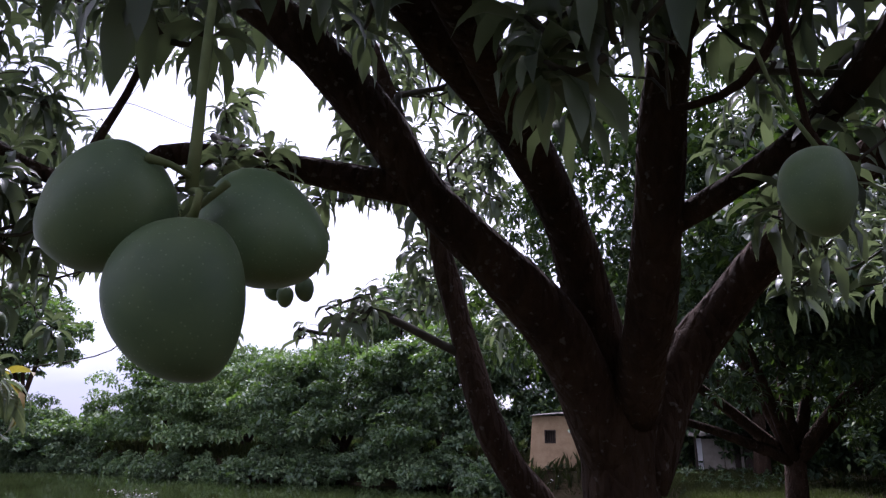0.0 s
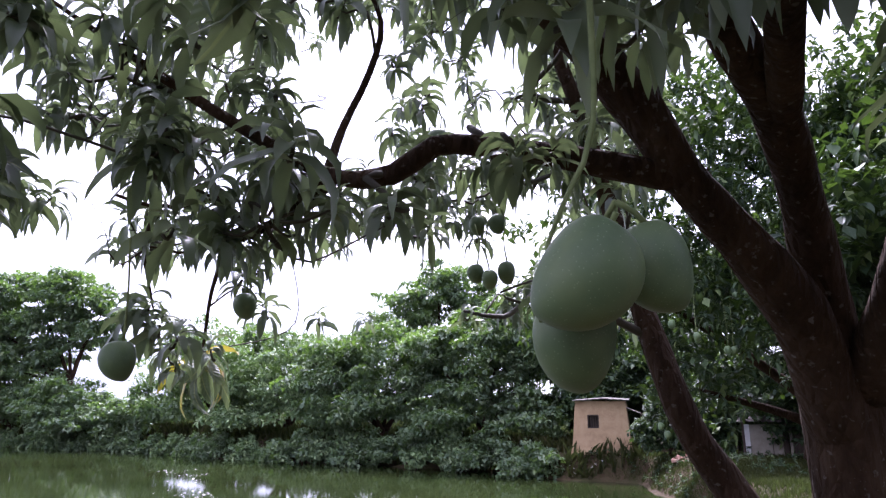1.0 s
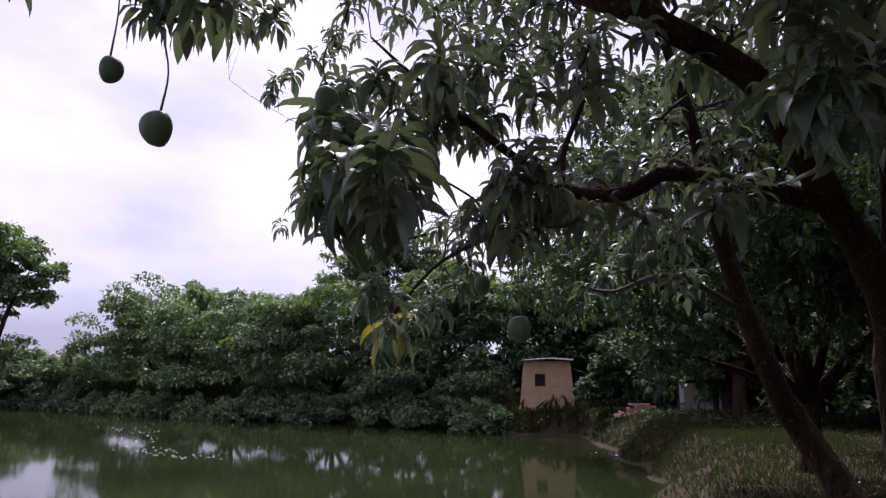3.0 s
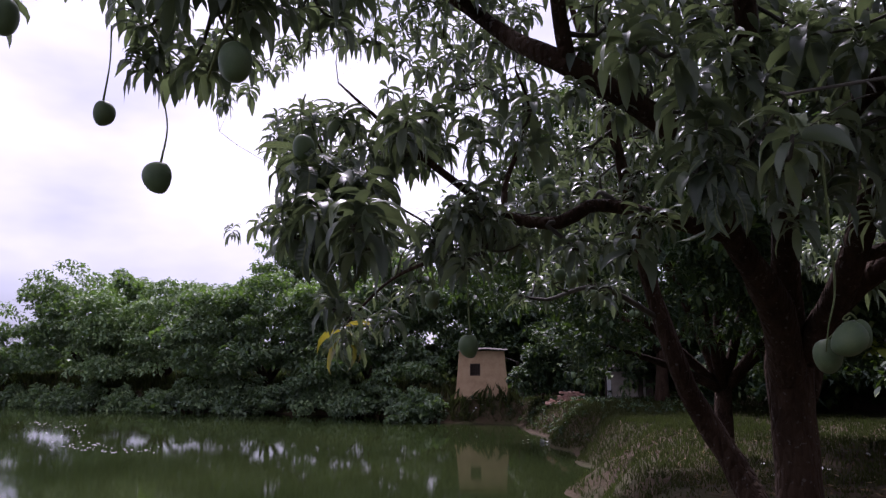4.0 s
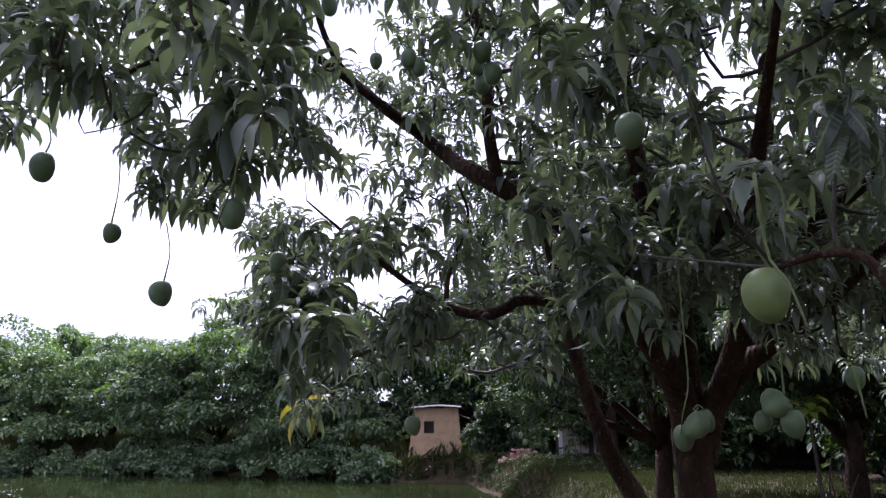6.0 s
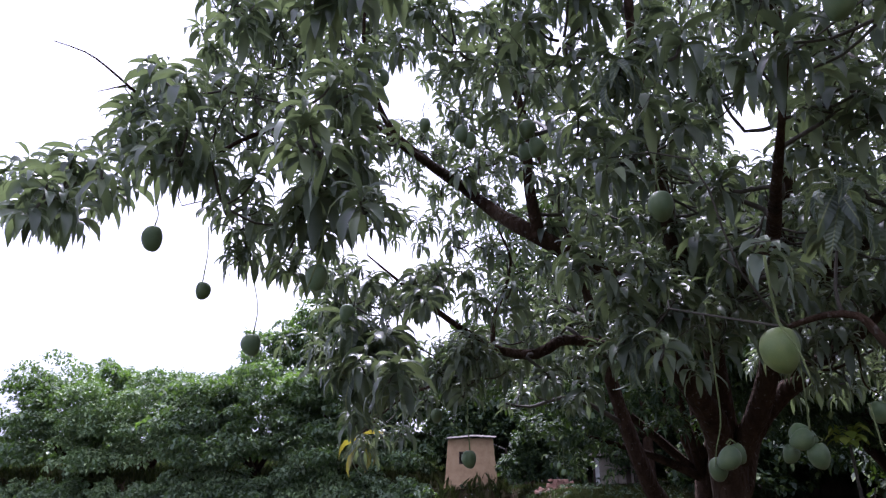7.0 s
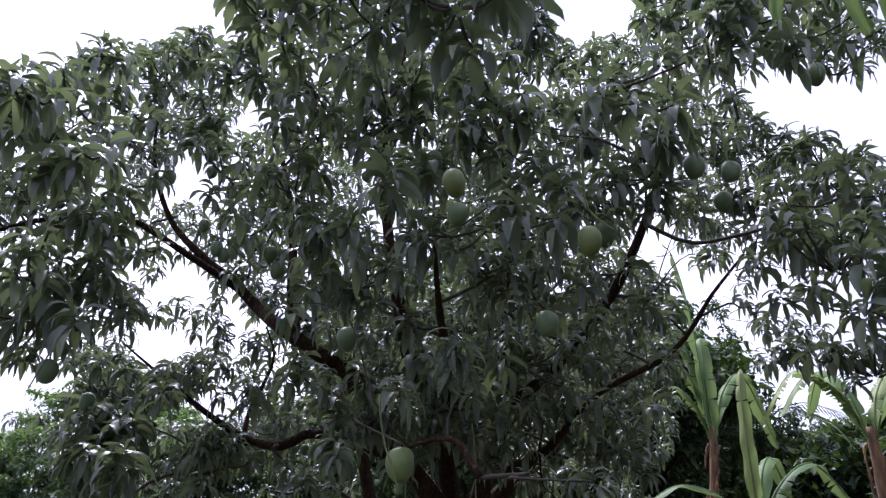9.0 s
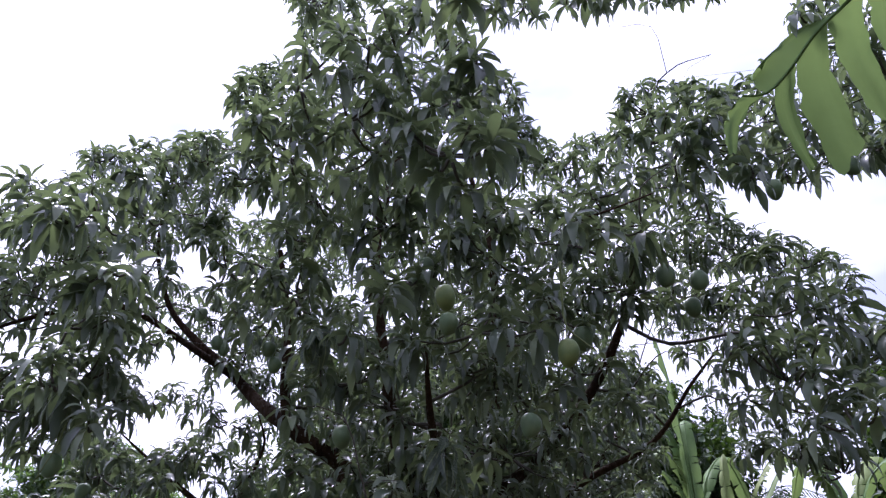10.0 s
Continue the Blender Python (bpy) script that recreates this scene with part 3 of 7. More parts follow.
def bough(x, y, z, r, n, size=1.0, flat=0.75, seed=0):
    """A leafy bough: a branch from the nearest limb, twigs, and a whorl on each twig."""
    c = np.array([x, y, z])
    rng = np.random.default_rng([int(1000 * (x + 9)), int(1000 * (y + 9)), int(1000 * z), seed])
    best, near = None, 1e9
    for rows in SKELETON:
        d = np.linalg.norm(rows[:, :3] - c, axis=1) + np.maximum(0, rows[:, 2] - z + 0.15) * 0.8
        i = int(np.argmin(d))
        if d[i] < near:
            best, near = rows[i], d[i]
    start = best[:3]
    bend = rng.normal(0, 0.04 + 0.09 * near, (2, 3)) * np.array([1.0, 1.0, 0.6])
    one = start + (c - start) * 0.35 + bend[0] + np.array([0, 0, 0.06 * near])
    two = start + (c - start) * 0.7 + bend[1] * 0.7 + np.array([0, 0, 0.10 * near])
    r0 = min(best[3] * 0.6, 0.010 + 0.010 * near)
    rows = spline([(*start, r0), (*one, r0 * 0.8), (*two, r0 * 0.62), (*c, r0 * 0.4)], 0.08)
    BOUGH_TWIGS.append(tube(rows, 6))
    SKELETON.append(rows[len(rows) // 3:])
    tips = []
    for _ in range(n):
        d = rng.normal(0, 1, 3)
        d = d / np.linalg.norm(d) * r * rng.uniform(0.25, 1.0) ** 0.6
        d[2] *= flat
        tip = c + d
        t0 = c + d * 0.15 - np.array([0, 0, 0.03])
        BOUGH_TWIGS.append(tube(spline([(*t0, 0.006), (*(t0 + (tip - t0) * 0.5 + np.array([0, 0, -0.02])), 0.005), (*tip, 0.004)], 0.12), 4))
        tips.append(tip)
    (HERO_TIPS if size >= 1.15 else BOUGH_TIPS).append((np.array(tips), size, rng))


bough(-0.89, -0.30, 2.64, 0.04, 1)
bough(-0.31, -0.39, 2.51, 0.04, 2, 1.3)
bough(-0.54, 0.65, 2.23, 0.04, 2, 1.15)
bough(-0.50, -0.30, 2.37, 0.04, 1)
bough(0.07, -0.61, 2.05, 0.04, 1)
bough(0.40, -0.16, 3.64, 0.04, 2, 1.2)
bough(-0.28, -0.24, 3.85, 0.04, 2, 1.15)
bough(-0.81, -0.23, 2.99, 0.04, 2, 1.15)
bough(-0.66, 0.11, 2.16, 0.04, 1)
bough(-1.75, 1.28, 2.38, 0.13, 5, 1.6, seed=91)
bough(-1.66, 1.28, 2.19, 0.07, 2, 1.6, seed=53)
bough(-1.65, 1.19, 2.32, 0.13, 5, 1.6, seed=89)
bough(-1.70, 0.48, 3.12, 0.03, 2, 1.2, seed=2)
bough(-1.48, 2.20, 2.86, 0.04, 1, seed=90)
bough(-1.04, 2.86, 2.95, 0.03, 1, seed=89)
bough(-0.99, 2.03, 3.03, 0.09, 1, seed=68)
bough(1.67, 2.63, 3.02, 0.36, 5)
bough(-0.22, 4.38, 3.16, 0.08, 1, seed=49)
bough(-0.31, 3.90, 2.64, 0.08, 1, seed=88)
bough(0.15, 2.99, 3.20, 0.21, 3, seed=41)
bough(-0.72, 1.73, 2.22, 0.04, 1, seed=15)
bough(-1.49, 1.63, 2.66, 0.16, 3, seed=27)
bough(-1.20, 1.44, 2.28, 0.06, 1, seed=40)
bough(-1.39, 2.29, 2.29, 0.09, 1, seed=62)
bough(-1.54, 3.41, 2.65, 0.13, 2, seed=96)
bough(-0.52, 2.33, 2.52, 0.09, 2, seed=16)
bough(-0.94, 2.48, 3.11, 0.11, 1, seed=59)
bough(-1.37, 2.12, 2.94, 0.05, 1, seed=46)
bough(-0.70, 3.08, 2.73, 0.04, 1, seed=8)
bough(-0.69, 2.78, 3.52, 0.06, 1, seed=22)
bough(-0.37, 2.39, 3.09, 0.05, 1, seed=61)
bough(0.34, 4.41, 3.88, 0.08, 1)
bough(-1.67, 1.68, 2.69, 0.11, 1, seed=36)
bough(-1.49, 1.50, 2.72, 0.06, 1, seed=62)
bough(-0.93, 1.32, 2.58, 0.04, 1, seed=74)
bough(-1.16, 1.41, 2.34, 0.10, 4, seed=33)
bough(-1.06, 1.86, 2.39, 0.10, 3, seed=55)
bough(-1.41, 2.18, 2.17, 0.06, 1, seed=83)
bough(-0.97, 3.16, 2.61, 0.14, 2)
bough(-0.71, 2.82, 2.60, 0.20, 5, seed=14)
bough(-0.81, 2.53, 2.89, 0.04, 1, seed=36)
bough(-1.07, 3.19, 3.61, 0.10, 1, seed=51)
bough(-0.25, 2.93, 3.38, 0.09, 1, seed=16)
bough(-1.79, 2.48, 1.89, 0.09, 2, 0.8, seed=42)
bough(-1.26, 1.68, 2.85, 0.04, 1, seed=83)
bough(-1.15, 1.79, 2.84, 0.10, 2, seed=5)
bough(-1.28, 1.82, 2.31, 0.09, 2, seed=40)
bough(-1.13, 1.86, 2.49, 0.04, 1, seed=61)
bough(-1.43, 2.52, 2.07, 0.05, 1, seed=5)
bough(-2.20, 0.94, 2.89, 0.15, 3, seed=18)
bough(-2.16, 0.65, 2.86, 0.13, 3, seed=58)
bough(-2.54, 1.02, 3.28, 0.27, 5, seed=78)
bough(-1.91, 0.62, 2.75, 0.24, 7, seed=39)
bough(-3.78, 1.36, 3.32, 0.22, 3, seed=24)
bough(-2.56, 0.46, 3.23, 0.14, 3, seed=46)
bough(-2.67, 1.60, 3.35, 0.18, 2, seed=8)
bough(-1.83, 0.33, 2.96, 0.18, 3, seed=62)
bough(-1.74, 0.36, 2.88, 0.18, 5, 1.2, seed=15)
bough(-2.09, 1.03, 2.69, 0.08, 1, seed=60)
bough(-2.46, 1.69, 4.20, 0.35, 4, seed=8)
bough(-2.37, 1.32, 3.82, 0.26, 4, seed=91)
bough(-1.66, 0.63, 2.87, 0.13, 3, seed=66)
bough(-1.52, 1.41, 3.03, 0.06, 1, seed=11)
bough(-1.05, 2.83, 3.59, 0.10, 1, seed=23)
bough(-1.80, 1.95, 2.88, 0.08, 1, seed=57)
bough(-1.56, 0.88, 2.19, 0.12, 3, 1.2, seed=49)
bough(-0.79, 1.43, 2.76, 0.07, 1, seed=90)
bough(-1.69, 2.57, 2.80, 0.22, 3, seed=35)
bough(-1.56, 2.07, 1.92, 0.04, 1, seed=42)
bough(-1.28, 1.11, 3.87, 0.07, 1, seed=5)
bough(-0.73, 1.55, 3.92, 0.34, 6, seed=25)
bough(-0.64, 1.88, 3.72, 0.25, 4, seed=35)
bough(-0.67, 0.64, 2.45, 0.07, 1, 1.25, seed=81)
bough(-0.66, 0.07, 3.03, 0.06, 1, 1.2, seed=43)
bough(-0.77, -0.48, 2.86, 0.07, 1, seed=98)
bough(0.02, -0.10, 2.99, 0.21, 4, seed=2)
bough(0.18, 0.93, 3.54, 0.26, 3, seed=41)
bough(-0.34, 0.45, 2.89, 0.19, 2, seed=33)
bough(0.57, 1.07, 2.60, 0.21, 3, seed=45)
bough(0.57, 0.82, 2.97, 0.30, 6, seed=84)
bough(-0.73, 2.43, 2.62, 0.11, 1, seed=4)
bough(-0.05, 2.68, 2.53, 0.05, 1, seed=8)
bough(-1.21, 1.48, 2.14, 0.08, 1, seed=40)
bough(0.07, 0.70, 2.80, 0.28, 4, 1.25)
bough(1.61, 1.34, 2.49, 0.33, 3, 1.3, seed=29)
bough(0.65, 0.51, 2.98, 0.24, 2, seed=59)
bough(0.74, 0.66, 2.70, 0.15, 2, seed=59)
bough(0.01, 0.09, 2.94, 0.20, 4, seed=92)
bough(2.24, 1.59, 4.23, 0.13, 1, seed=56)
bough(0.98, -0.48, 2.96, 0.04, 1, seed=1)
bough(1.29, 1.79, 2.68, 0.48, 6, seed=76)
bough(-0.07, 1.30, 3.15, 0.35, 7, seed=54)
bough(0.42, -0.14, 2.97, 0.21, 5)
bough(-0.30, 0.69, 5.75, 0.27, 7, seed=25)
bough(-1.02, 0.89, 5.06, 0.37, 12, seed=60)
bough(-1.17, 0.82, 4.90, 0.32, 6)
bough(0.08, 0.56, 5.59, 0.22, 5, seed=34)
bough(-0.27, 1.03, 4.51, 0.44, 14)
bough(-0.49, 0.00, 3.69, 0.27, 9, 1.2, seed=28)
bough(0.51, 0.42, 4.53, 0.08, 1, seed=65)
bough(-0.76, 0.67, 4.04, 0.20, 5)
bough(-2.46, 2.69, 5.31, 0.33, 3)
bough(-1.62, 0.89, 4.48, 0.24, 5, seed=21)
bough(-2.16, 1.04, 3.92, 0.35, 6, seed=59)
bough(-2.14, 0.66, 3.39, 0.22, 5, seed=89)
bough(-1.66, 0.66, 3.33, 0.14, 3, 1.2, seed=6)
bough(-1.92, 0.60, 2.77, 0.17, 3, seed=52)
bough(0.65, 0.23, 4.00, 0.25, 6, 1.15, seed=15)
bough(1.11, -0.12, 4.72, 0.25, 7, seed=97)
bough(1.87, 0.42, 4.87, 0.25, 4, seed=93)
bough(1.72, 1.75, 5.35, 0.47, 10, seed=9)
bough(1.78, -0.36, 4.62, 0.27, 2)
bough(2.73, 1.41, 4.54, 0.28, 4, seed=30)
bough(3.40, 1.06, 4.58, 0.25, 4, seed=74)
bough(2.02, -0.12, 3.52, 0.29, 7, seed=60)
bough(2.09, -0.44, 3.17, 0.32, 9, seed=29)
bough(2.20, 0.89, 3.27, 0.15, 2, seed=40)
bough(1.97, 1.93, 3.74, 0.19, 3, seed=68)
bough(-0.77, 0.48, 3.10, 0.16, 3, 1.2, seed=49)
bough(-0.46, 0.47, 3.19, 0.15, 5, seed=14)
bough(-0.23, -0.57, 2.94, 0.27, 7)
bough(0.19, 0.18, 3.32, 0.33, 10, seed=37)
bough(0.47, 1.85, 3.29, 0.40, 8, 1.1, seed=15)
bough(1.67, 2.00, 3.48, 0.45, 8, seed=17)
bough(-0.01, 1.64, 3.04, 0.33, 4, seed=28)
bough(0.58, 1.07, 2.82, 0.41, 10, seed=4)
bough(-0.91, 1.34, 4.11, 0.18, 3, seed=11)
bough(0.04, 2.79, 5.00, 0.11, 1, seed=52)
bough(1.59, 0.03, 4.40, 0.11, 1, seed=74)
bough(-0.18, 1.15, 2.33, 0.15, 2, seed=30)
bough(0.59, 1.52, 2.99, 0.27, 4, seed=52)
bough(-0.69, 1.05, 2.13, 0.04, 1, seed=9)
bough(0.25, 0.87, 2.45, 0.21, 3, seed=22)
bough(0.08, 1.43, 2.64, 0.31, 7, seed=53)
bough(-0.37, 0.79, 2.44, 0.22, 6, seed=53)
bough(-0.11, 2.06, 2.58, 0.07, 1, seed=25)
bough(0.45, 1.49, 2.33, 0.04, 1, seed=70)
bough(2.18, 0.68, 2.88, 0.13, 2, seed=48)
bough(2.33, 2.48, 3.27, 0.14, 2, seed=17)
bough(0.52, 1.41, 2.88, 0.50, 15, seed=53)
bough(0.54, 0.92, 3.12, 0.32, 8, seed=17)
bough(0.00, 1.00, 2.50, 0.45, 7, seed=75)
bough(0.12, -0.09, 2.88, 0.22, 4, seed=55)
bough(-0.44, 1.70, 2.95, 0.26, 1, seed=12)
bough(-0.86, -0.95, 3.52, 0.24, 4)
bough(-0.90, 0.06, 3.27, 0.24, 8, seed=13)
bough(-0.89, 2.75, 3.91, 0.18, 4, seed=39)
bough(0.48, -0.68, 3.40, 0.17, 4, seed=73)
bough(-0.07, -0.35, 3.59, 0.23, 8)
bough(-0.69, -0.80, 3.57, 0.24, 8, seed=33)
bough(-1.69, -0.37, 3.30, 0.17, 4, seed=82)
bough(-0.22, -0.48, 3.65, 0.18, 4, seed=22)
bough(-0.49, -0.99, 3.68, 0.24, 8)
bough(0.80, -1.01, 2.71, 0.24, 8, seed=96)
bough(-1.03, -0.60, 3.59, 0.24, 8, seed=51)
bough(-1.10, 1.96, 3.09, 0.23, 4, seed=13)
bough(1.47, 0.40, 3.75, 0.24, 8)
bough(1.12, -0.85, 3.12, 0.21, 7, seed=47)
bough(-0.28, -0.05, 3.39, 0.15, 4, seed=12)
bough(0.74, -0.69, 3.89, 0.23, 8, seed=72)
bough(-0.54, 1.63, 3.25, 0.11, 1, seed=18)
bough(-1.89, 1.84, 3.35, 0.13, 2, seed=1)
bough(-1.60, 0.07, 3.56, 0.16, 3, seed=46)
bough(0.75, -0.16, 3.60, 0.17, 4, seed=48)
bough(1.02, -0.66, 4.15, 0.24, 4)
bough(-0.89, -0.26, 3.39, 0.11, 1, seed=58)
bough(-1.35, 3.47, 4.38, 0.24, 8, seed=26)
bough(-2.07, 2.73, 3.11, 0.24, 8, seed=97)
bough(-0.98, 2.61, 3.58, 0.18, 4, seed=15)
bough(-1.04, -0.82, 3.76, 0.24, 4, seed=70)
bough(0.20, -0.41, 3.12, 0.24, 8)
bough(-1.60, 0.67, 4.15, 0.24, 8)
bough(-1.32, 1.52, 2.78, 0.12, 2, seed=39)
bough(1.55, 2.19, 2.30, 0.17, 4, seed=33)
bough(1.32, -0.40, 3.22, 0.24, 8)
bough(-0.64, 1.61, 3.08, 0.11, 3, seed=90)
bough(0.11, -1.02, 3.22, 0.14, 3)
bough(-1.05, 1.88, 3.57, 0.18, 4, seed=67)
bough(-1.57, 0.71, 3.19, 0.13, 2, seed=13)
bough(-1.44, 2.63, 4.94, 0.13, 3, seed=25)
bough(-1.13, 0.39, 4.09, 0.22, 8, seed=28)
bough(-0.94, 2.59, 4.17, 0.16, 6, seed=50)
bough(-1.55, -0.70, 2.95, 0.16, 5, seed=87)
bough(1.32, 0.94, 3.19, 0.20, 7)
bough(0.00, 1.10, 3.65, 0.22, 8)
bough(-2.39, 0.35, 2.98, 0.16, 6, seed=49)
bough(1.48, -0.55, 4.42, 0.24, 8)
bough(2.12, 0.95, 3.55, 0.22, 2)
bough(2.24, -0.54, 5.02, 0.24, 4)
bough(1.51, -0.75, 4.15, 0.22, 2, seed=21)
bough(-0.62, -0.60, 4.28, 0.24, 8)
bough(-0.12, -0.41, 3.38, 0.20, 7, seed=72)
bough(-2.03, 2.31, 2.92, 0.22, 2, seed=37)
bough(1.02, -0.29, 4.36, 0.24, 4, seed=93)
bough(0.34, -0.30, 3.23, 0.18, 3, seed=3)
bough(-1.76, 2.84, 3.76, 0.12, 1, seed=62)
bough(2.35, 1.46, 4.34, 0.24, 8, seed=39)
bough(-0.56, -0.68, 3.07, 0.15, 1, seed=89)
bough(0.23, 0.30, 4.72, 0.24, 4)
bough(-1.43, 3.48, 4.49, 0.24, 4)
bough(-0.55, 0.40, 2.98, 0.24, 8, seed=34)
bough(1.34, 1.23, 2.27, 0.18, 4, seed=1)
bough(2.02, 4.35, 2.73, 0.24, 8, seed=39)
bough(1.76, -0.40, 4.40, 0.24, 8, seed=35)
bough(-0.65, -1.52, 3.82, 0.24, 8, seed=45)
bough(1.04, 0.49, 3.05, 0.20, 7, seed=56)
bough(-2.64, 0.09, 2.70, 0.10, 3, seed=96)
bough(1.60, 0.32, 4.13, 0.24, 8, seed=14)
bough(2.72, 1.78, 3.97, 0.17, 3, seed=32)
bough(-0.42, -0.28, 2.98, 0.08, 2, seed=80)
bough(0.40, -0.49, 3.73, 0.21, 4)
bough(-2.17, 0.53, 3.77, 0.24, 8, seed=4)
bough(-0.91, 2.26, 3.48, 0.18, 6, seed=36)
bough(-1.48, 1.76, 2.69, 0.11, 4, seed=84)
bough(-0.25, 1.08, 4.07, 0.16, 3, seed=21)
bough(-1.47, 3.26, 5.56, 0.24, 4, seed=31)
bough(2.15, 0.48, 4.24, 0.21, 7, seed=24)
bough(2.24, 1.79, 3.56, 0.10, 3, seed=54)
bough(-1.07, 0.46, 3.53, 0.12, 4)
bough(-0.36, 1.69, 2.97, 0.24, 4, seed=59)
bough(0.38, -0.03, 3.32, 0.08, 2, seed=88)
bough(1.03, -0.65, 4.08, 0.24, 8)
bough(2.89, 2.93, 3.56, 0.23, 8, seed=19)
bough(1.73, -0.65, 3.17, 0.18, 4, seed=53)
bough(-0.78, 1.44, 4.37, 0.22, 8, seed=16)
bough(-2.15, 3.01, 3.37, 0.08, 1, seed=51)
bough(-0.82, 2.77, 3.95, 0.14, 2, seed=82)
bough(1.82, 1.40, 3.57, 0.12, 4)
bough(-1.87, 1.52, 4.19, 0.24, 8)
bough(1.90, -0.67, 4.28, 0.24, 8, seed=52)
bough(2.01, 0.52, 4.46, 0.24, 8)
bough(-1.73, 2.19, 3.96, 0.14, 2, seed=87)
bough(-2.60, 0.72, 3.06, 0.10, 2, seed=34)
bough(-1.98, 0.80, 2.65, 0.08, 1, seed=13)
bough(1.45, 1.74, 5.51, 0.24, 4, seed=39)
bough(-1.84, 3.18, 3.93, 0.08, 1, seed=63)
bough(-1.20, 3.98, 4.16, 0.23, 2, seed=81)
bough(1.01, 1.06, 5.09, 0.13, 5, seed=91)
bough(1.17, -0.52, 2.82, 0.24, 4, seed=61)
bough(-0.59, 1.41, 3.26, 0.21, 7)
bough(-1.82, 1.89, 2.69, 0.23, 8, seed=49)
bough(-1.63, 3.27, 4.38, 0.19, 7, seed=40)
bough(0.98, 1.25, 5.38, 0.17, 6, seed=56)
bough(1.75, 1.97, 2.98, 0.24, 8, seed=98)
bough(-1.50, 1.91, 4.80, 0.19, 7, seed=62)
bough(2.22, 2.37, 4.27, 0.24, 2)
bough(2.41, 3.34, 2.45, 0.24, 4, seed=58)
bough(-1.08, 1.88, 4.50, 0.13, 3, seed=83)
bough(2.23, 5.06, 2.60, 0.24, 8, seed=38)
bough(0.49, 2.33, 3.57, 0.24, 8, seed=95)
bough(2.45, 0.60, 4.33, 0.14, 4, seed=50)
bough(-0.24, -0.06, 4.89, 0.24, 4, seed=78)
bough(-0.78, 2.55, 3.27, 0.17, 3)
bough(2.38, 1.39, 4.05, 0.17, 3, seed=60)
bough(-1.37, 3.69, 4.65, 0.15, 2, seed=49)
bough(-0.64, 1.24, 6.46, 0.18, 4, seed=67)
bough(1.38, 2.05, 5.17, 0.24, 4, seed=85)
bough(1.75, 0.67, 5.66, 0.24, 4, seed=7)
bough(-1.76, -0.06, 2.96, 0.21, 4, seed=16)
bough(0.30, 0.20, 4.51, 0.14, 5, seed=30)
bough(-0.87, -0.15, 3.68, 0.18, 6, seed=24)
bough(2.10, 1.71, 3.48, 0.11, 2)
bough(1.62, 1.33, 3.71, 0.17, 3, seed=18)
bough(-1.73, 1.54, 2.70, 0.11, 1, seed=86)
bough(-1.91, 1.55, 4.82, 0.15, 4, seed=88)
bough(0.37, 0.46, 5.03, 0.21, 7, seed=83)
bough(-2.53, 0.58, 3.32, 0.14, 5, seed=14)
bough(-2.34, -0.13, 2.69, 0.04, 1, seed=76)
bough(-1.08, 1.65, 3.39, 0.15, 3, seed=88)
bough(-2.43, 4.77, 4.59, 0.24, 2)
bough(2.30, 2.39, 3.05, 0.24, 8, seed=92)
bough(3.02, 0.06, 4.97, 0.24, 8, seed=27)
bough(1.37, 1.25, 5.48, 0.15, 3, seed=31)
bough(-1.03, 1.06, 2.54, 0.10, 2, seed=9)
bough(0.04, 3.93, 4.73, 0.18, 4, seed=72)
bough(-1.56, 3.67, 4.23, 0.19, 7, seed=40)
bough(2.75, 0.32, 3.90, 0.24, 4, seed=10)
bough(1.88, -0.12, 3.76, 0.24, 8, seed=24)
bough(2.08, 3.89, 6.81, 0.24, 4, seed=29)
bough(1.64, -0.60, 4.73, 0.18, 2, seed=35)
bough(3.23, 0.04, 5.40, 0.18, 2, seed=23)
bough(-1.27, 2.52, 3.60, 0.11, 2, seed=47)
bough(2.11, -0.11, 4.42, 0.23, 4, seed=40)
bough(3.17, 2.31, 4.42, 0.20, 7, seed=38)
bough(-1.16, 0.06, 3.17, 0.09, 1, seed=4)
bough(0.24, 1.70, 5.06, 0.24, 8, seed=97)
bough(-2.21, 1.01, 2.74, 0.12, 4, seed=83)
bough(0.32, 0.52, 4.40, 0.17, 4, seed=43)
bough(-0.79, 0.86, 6.07, 0.18, 4, seed=86)
bough(-1.50, 3.88, 4.82, 0.09, 1, seed=24)
bough(1.17, 1.83, 5.21, 0.23, 4)
bough(-0.04, 4.13, 5.33, 0.24, 8)
bough(-1.36, 1.95, 2.79, 0.11, 1, seed=43)
bough(0.51, -0.46, 3.29, 0.19, 7, seed=96)
bough(-1.33, 3.89, 6.28, 0.08, 1, seed=2)
bough(-0.87, 1.05, 5.97, 0.20, 6)
bough(2.15, 2.63, 3.84, 0.08, 2, seed=15)
bough(-1.18, 2.38, 4.83, 0.14, 4, seed=21)
bough(2.87, 4.22, 5.78, 0.20, 6)
bough(2.48, 0.83, 4.41, 0.20, 6)
bough(-2.28, 0.34, 3.22, 0.20, 6, seed=32)
bough(1.07, 0.76, 4.90, 0.20, 6, seed=4)
bough(2.29, 1.18, 5.15, 0.25, 8)
bough(0.06, 0.49, 3.32, 0.08, 2, seed=17)
bough(0.03, 3.91, 3.14, 0.14, 4, seed=79)
bough(0.98, 3.88, 5.04, 0.25, 4, seed=34)
bough(-0.83, 3.85, 3.55, 0.20, 3, seed=23)
bough(0.85, 2.96, 4.38, 0.25, 8, seed=23)
bough(0.53, 3.99, 4.51, 0.19, 4, seed=98)
bough(-0.68, 0.98, 3.21, 0.11, 1, seed=22)
bough(-1.16, 2.42, 4.23, 0.14, 4)
bough(-0.75, 3.17, 2.60, 0.14, 3, seed=68)
bough(-0.97, 2.43, 4.55, 0.25, 4, seed=71)
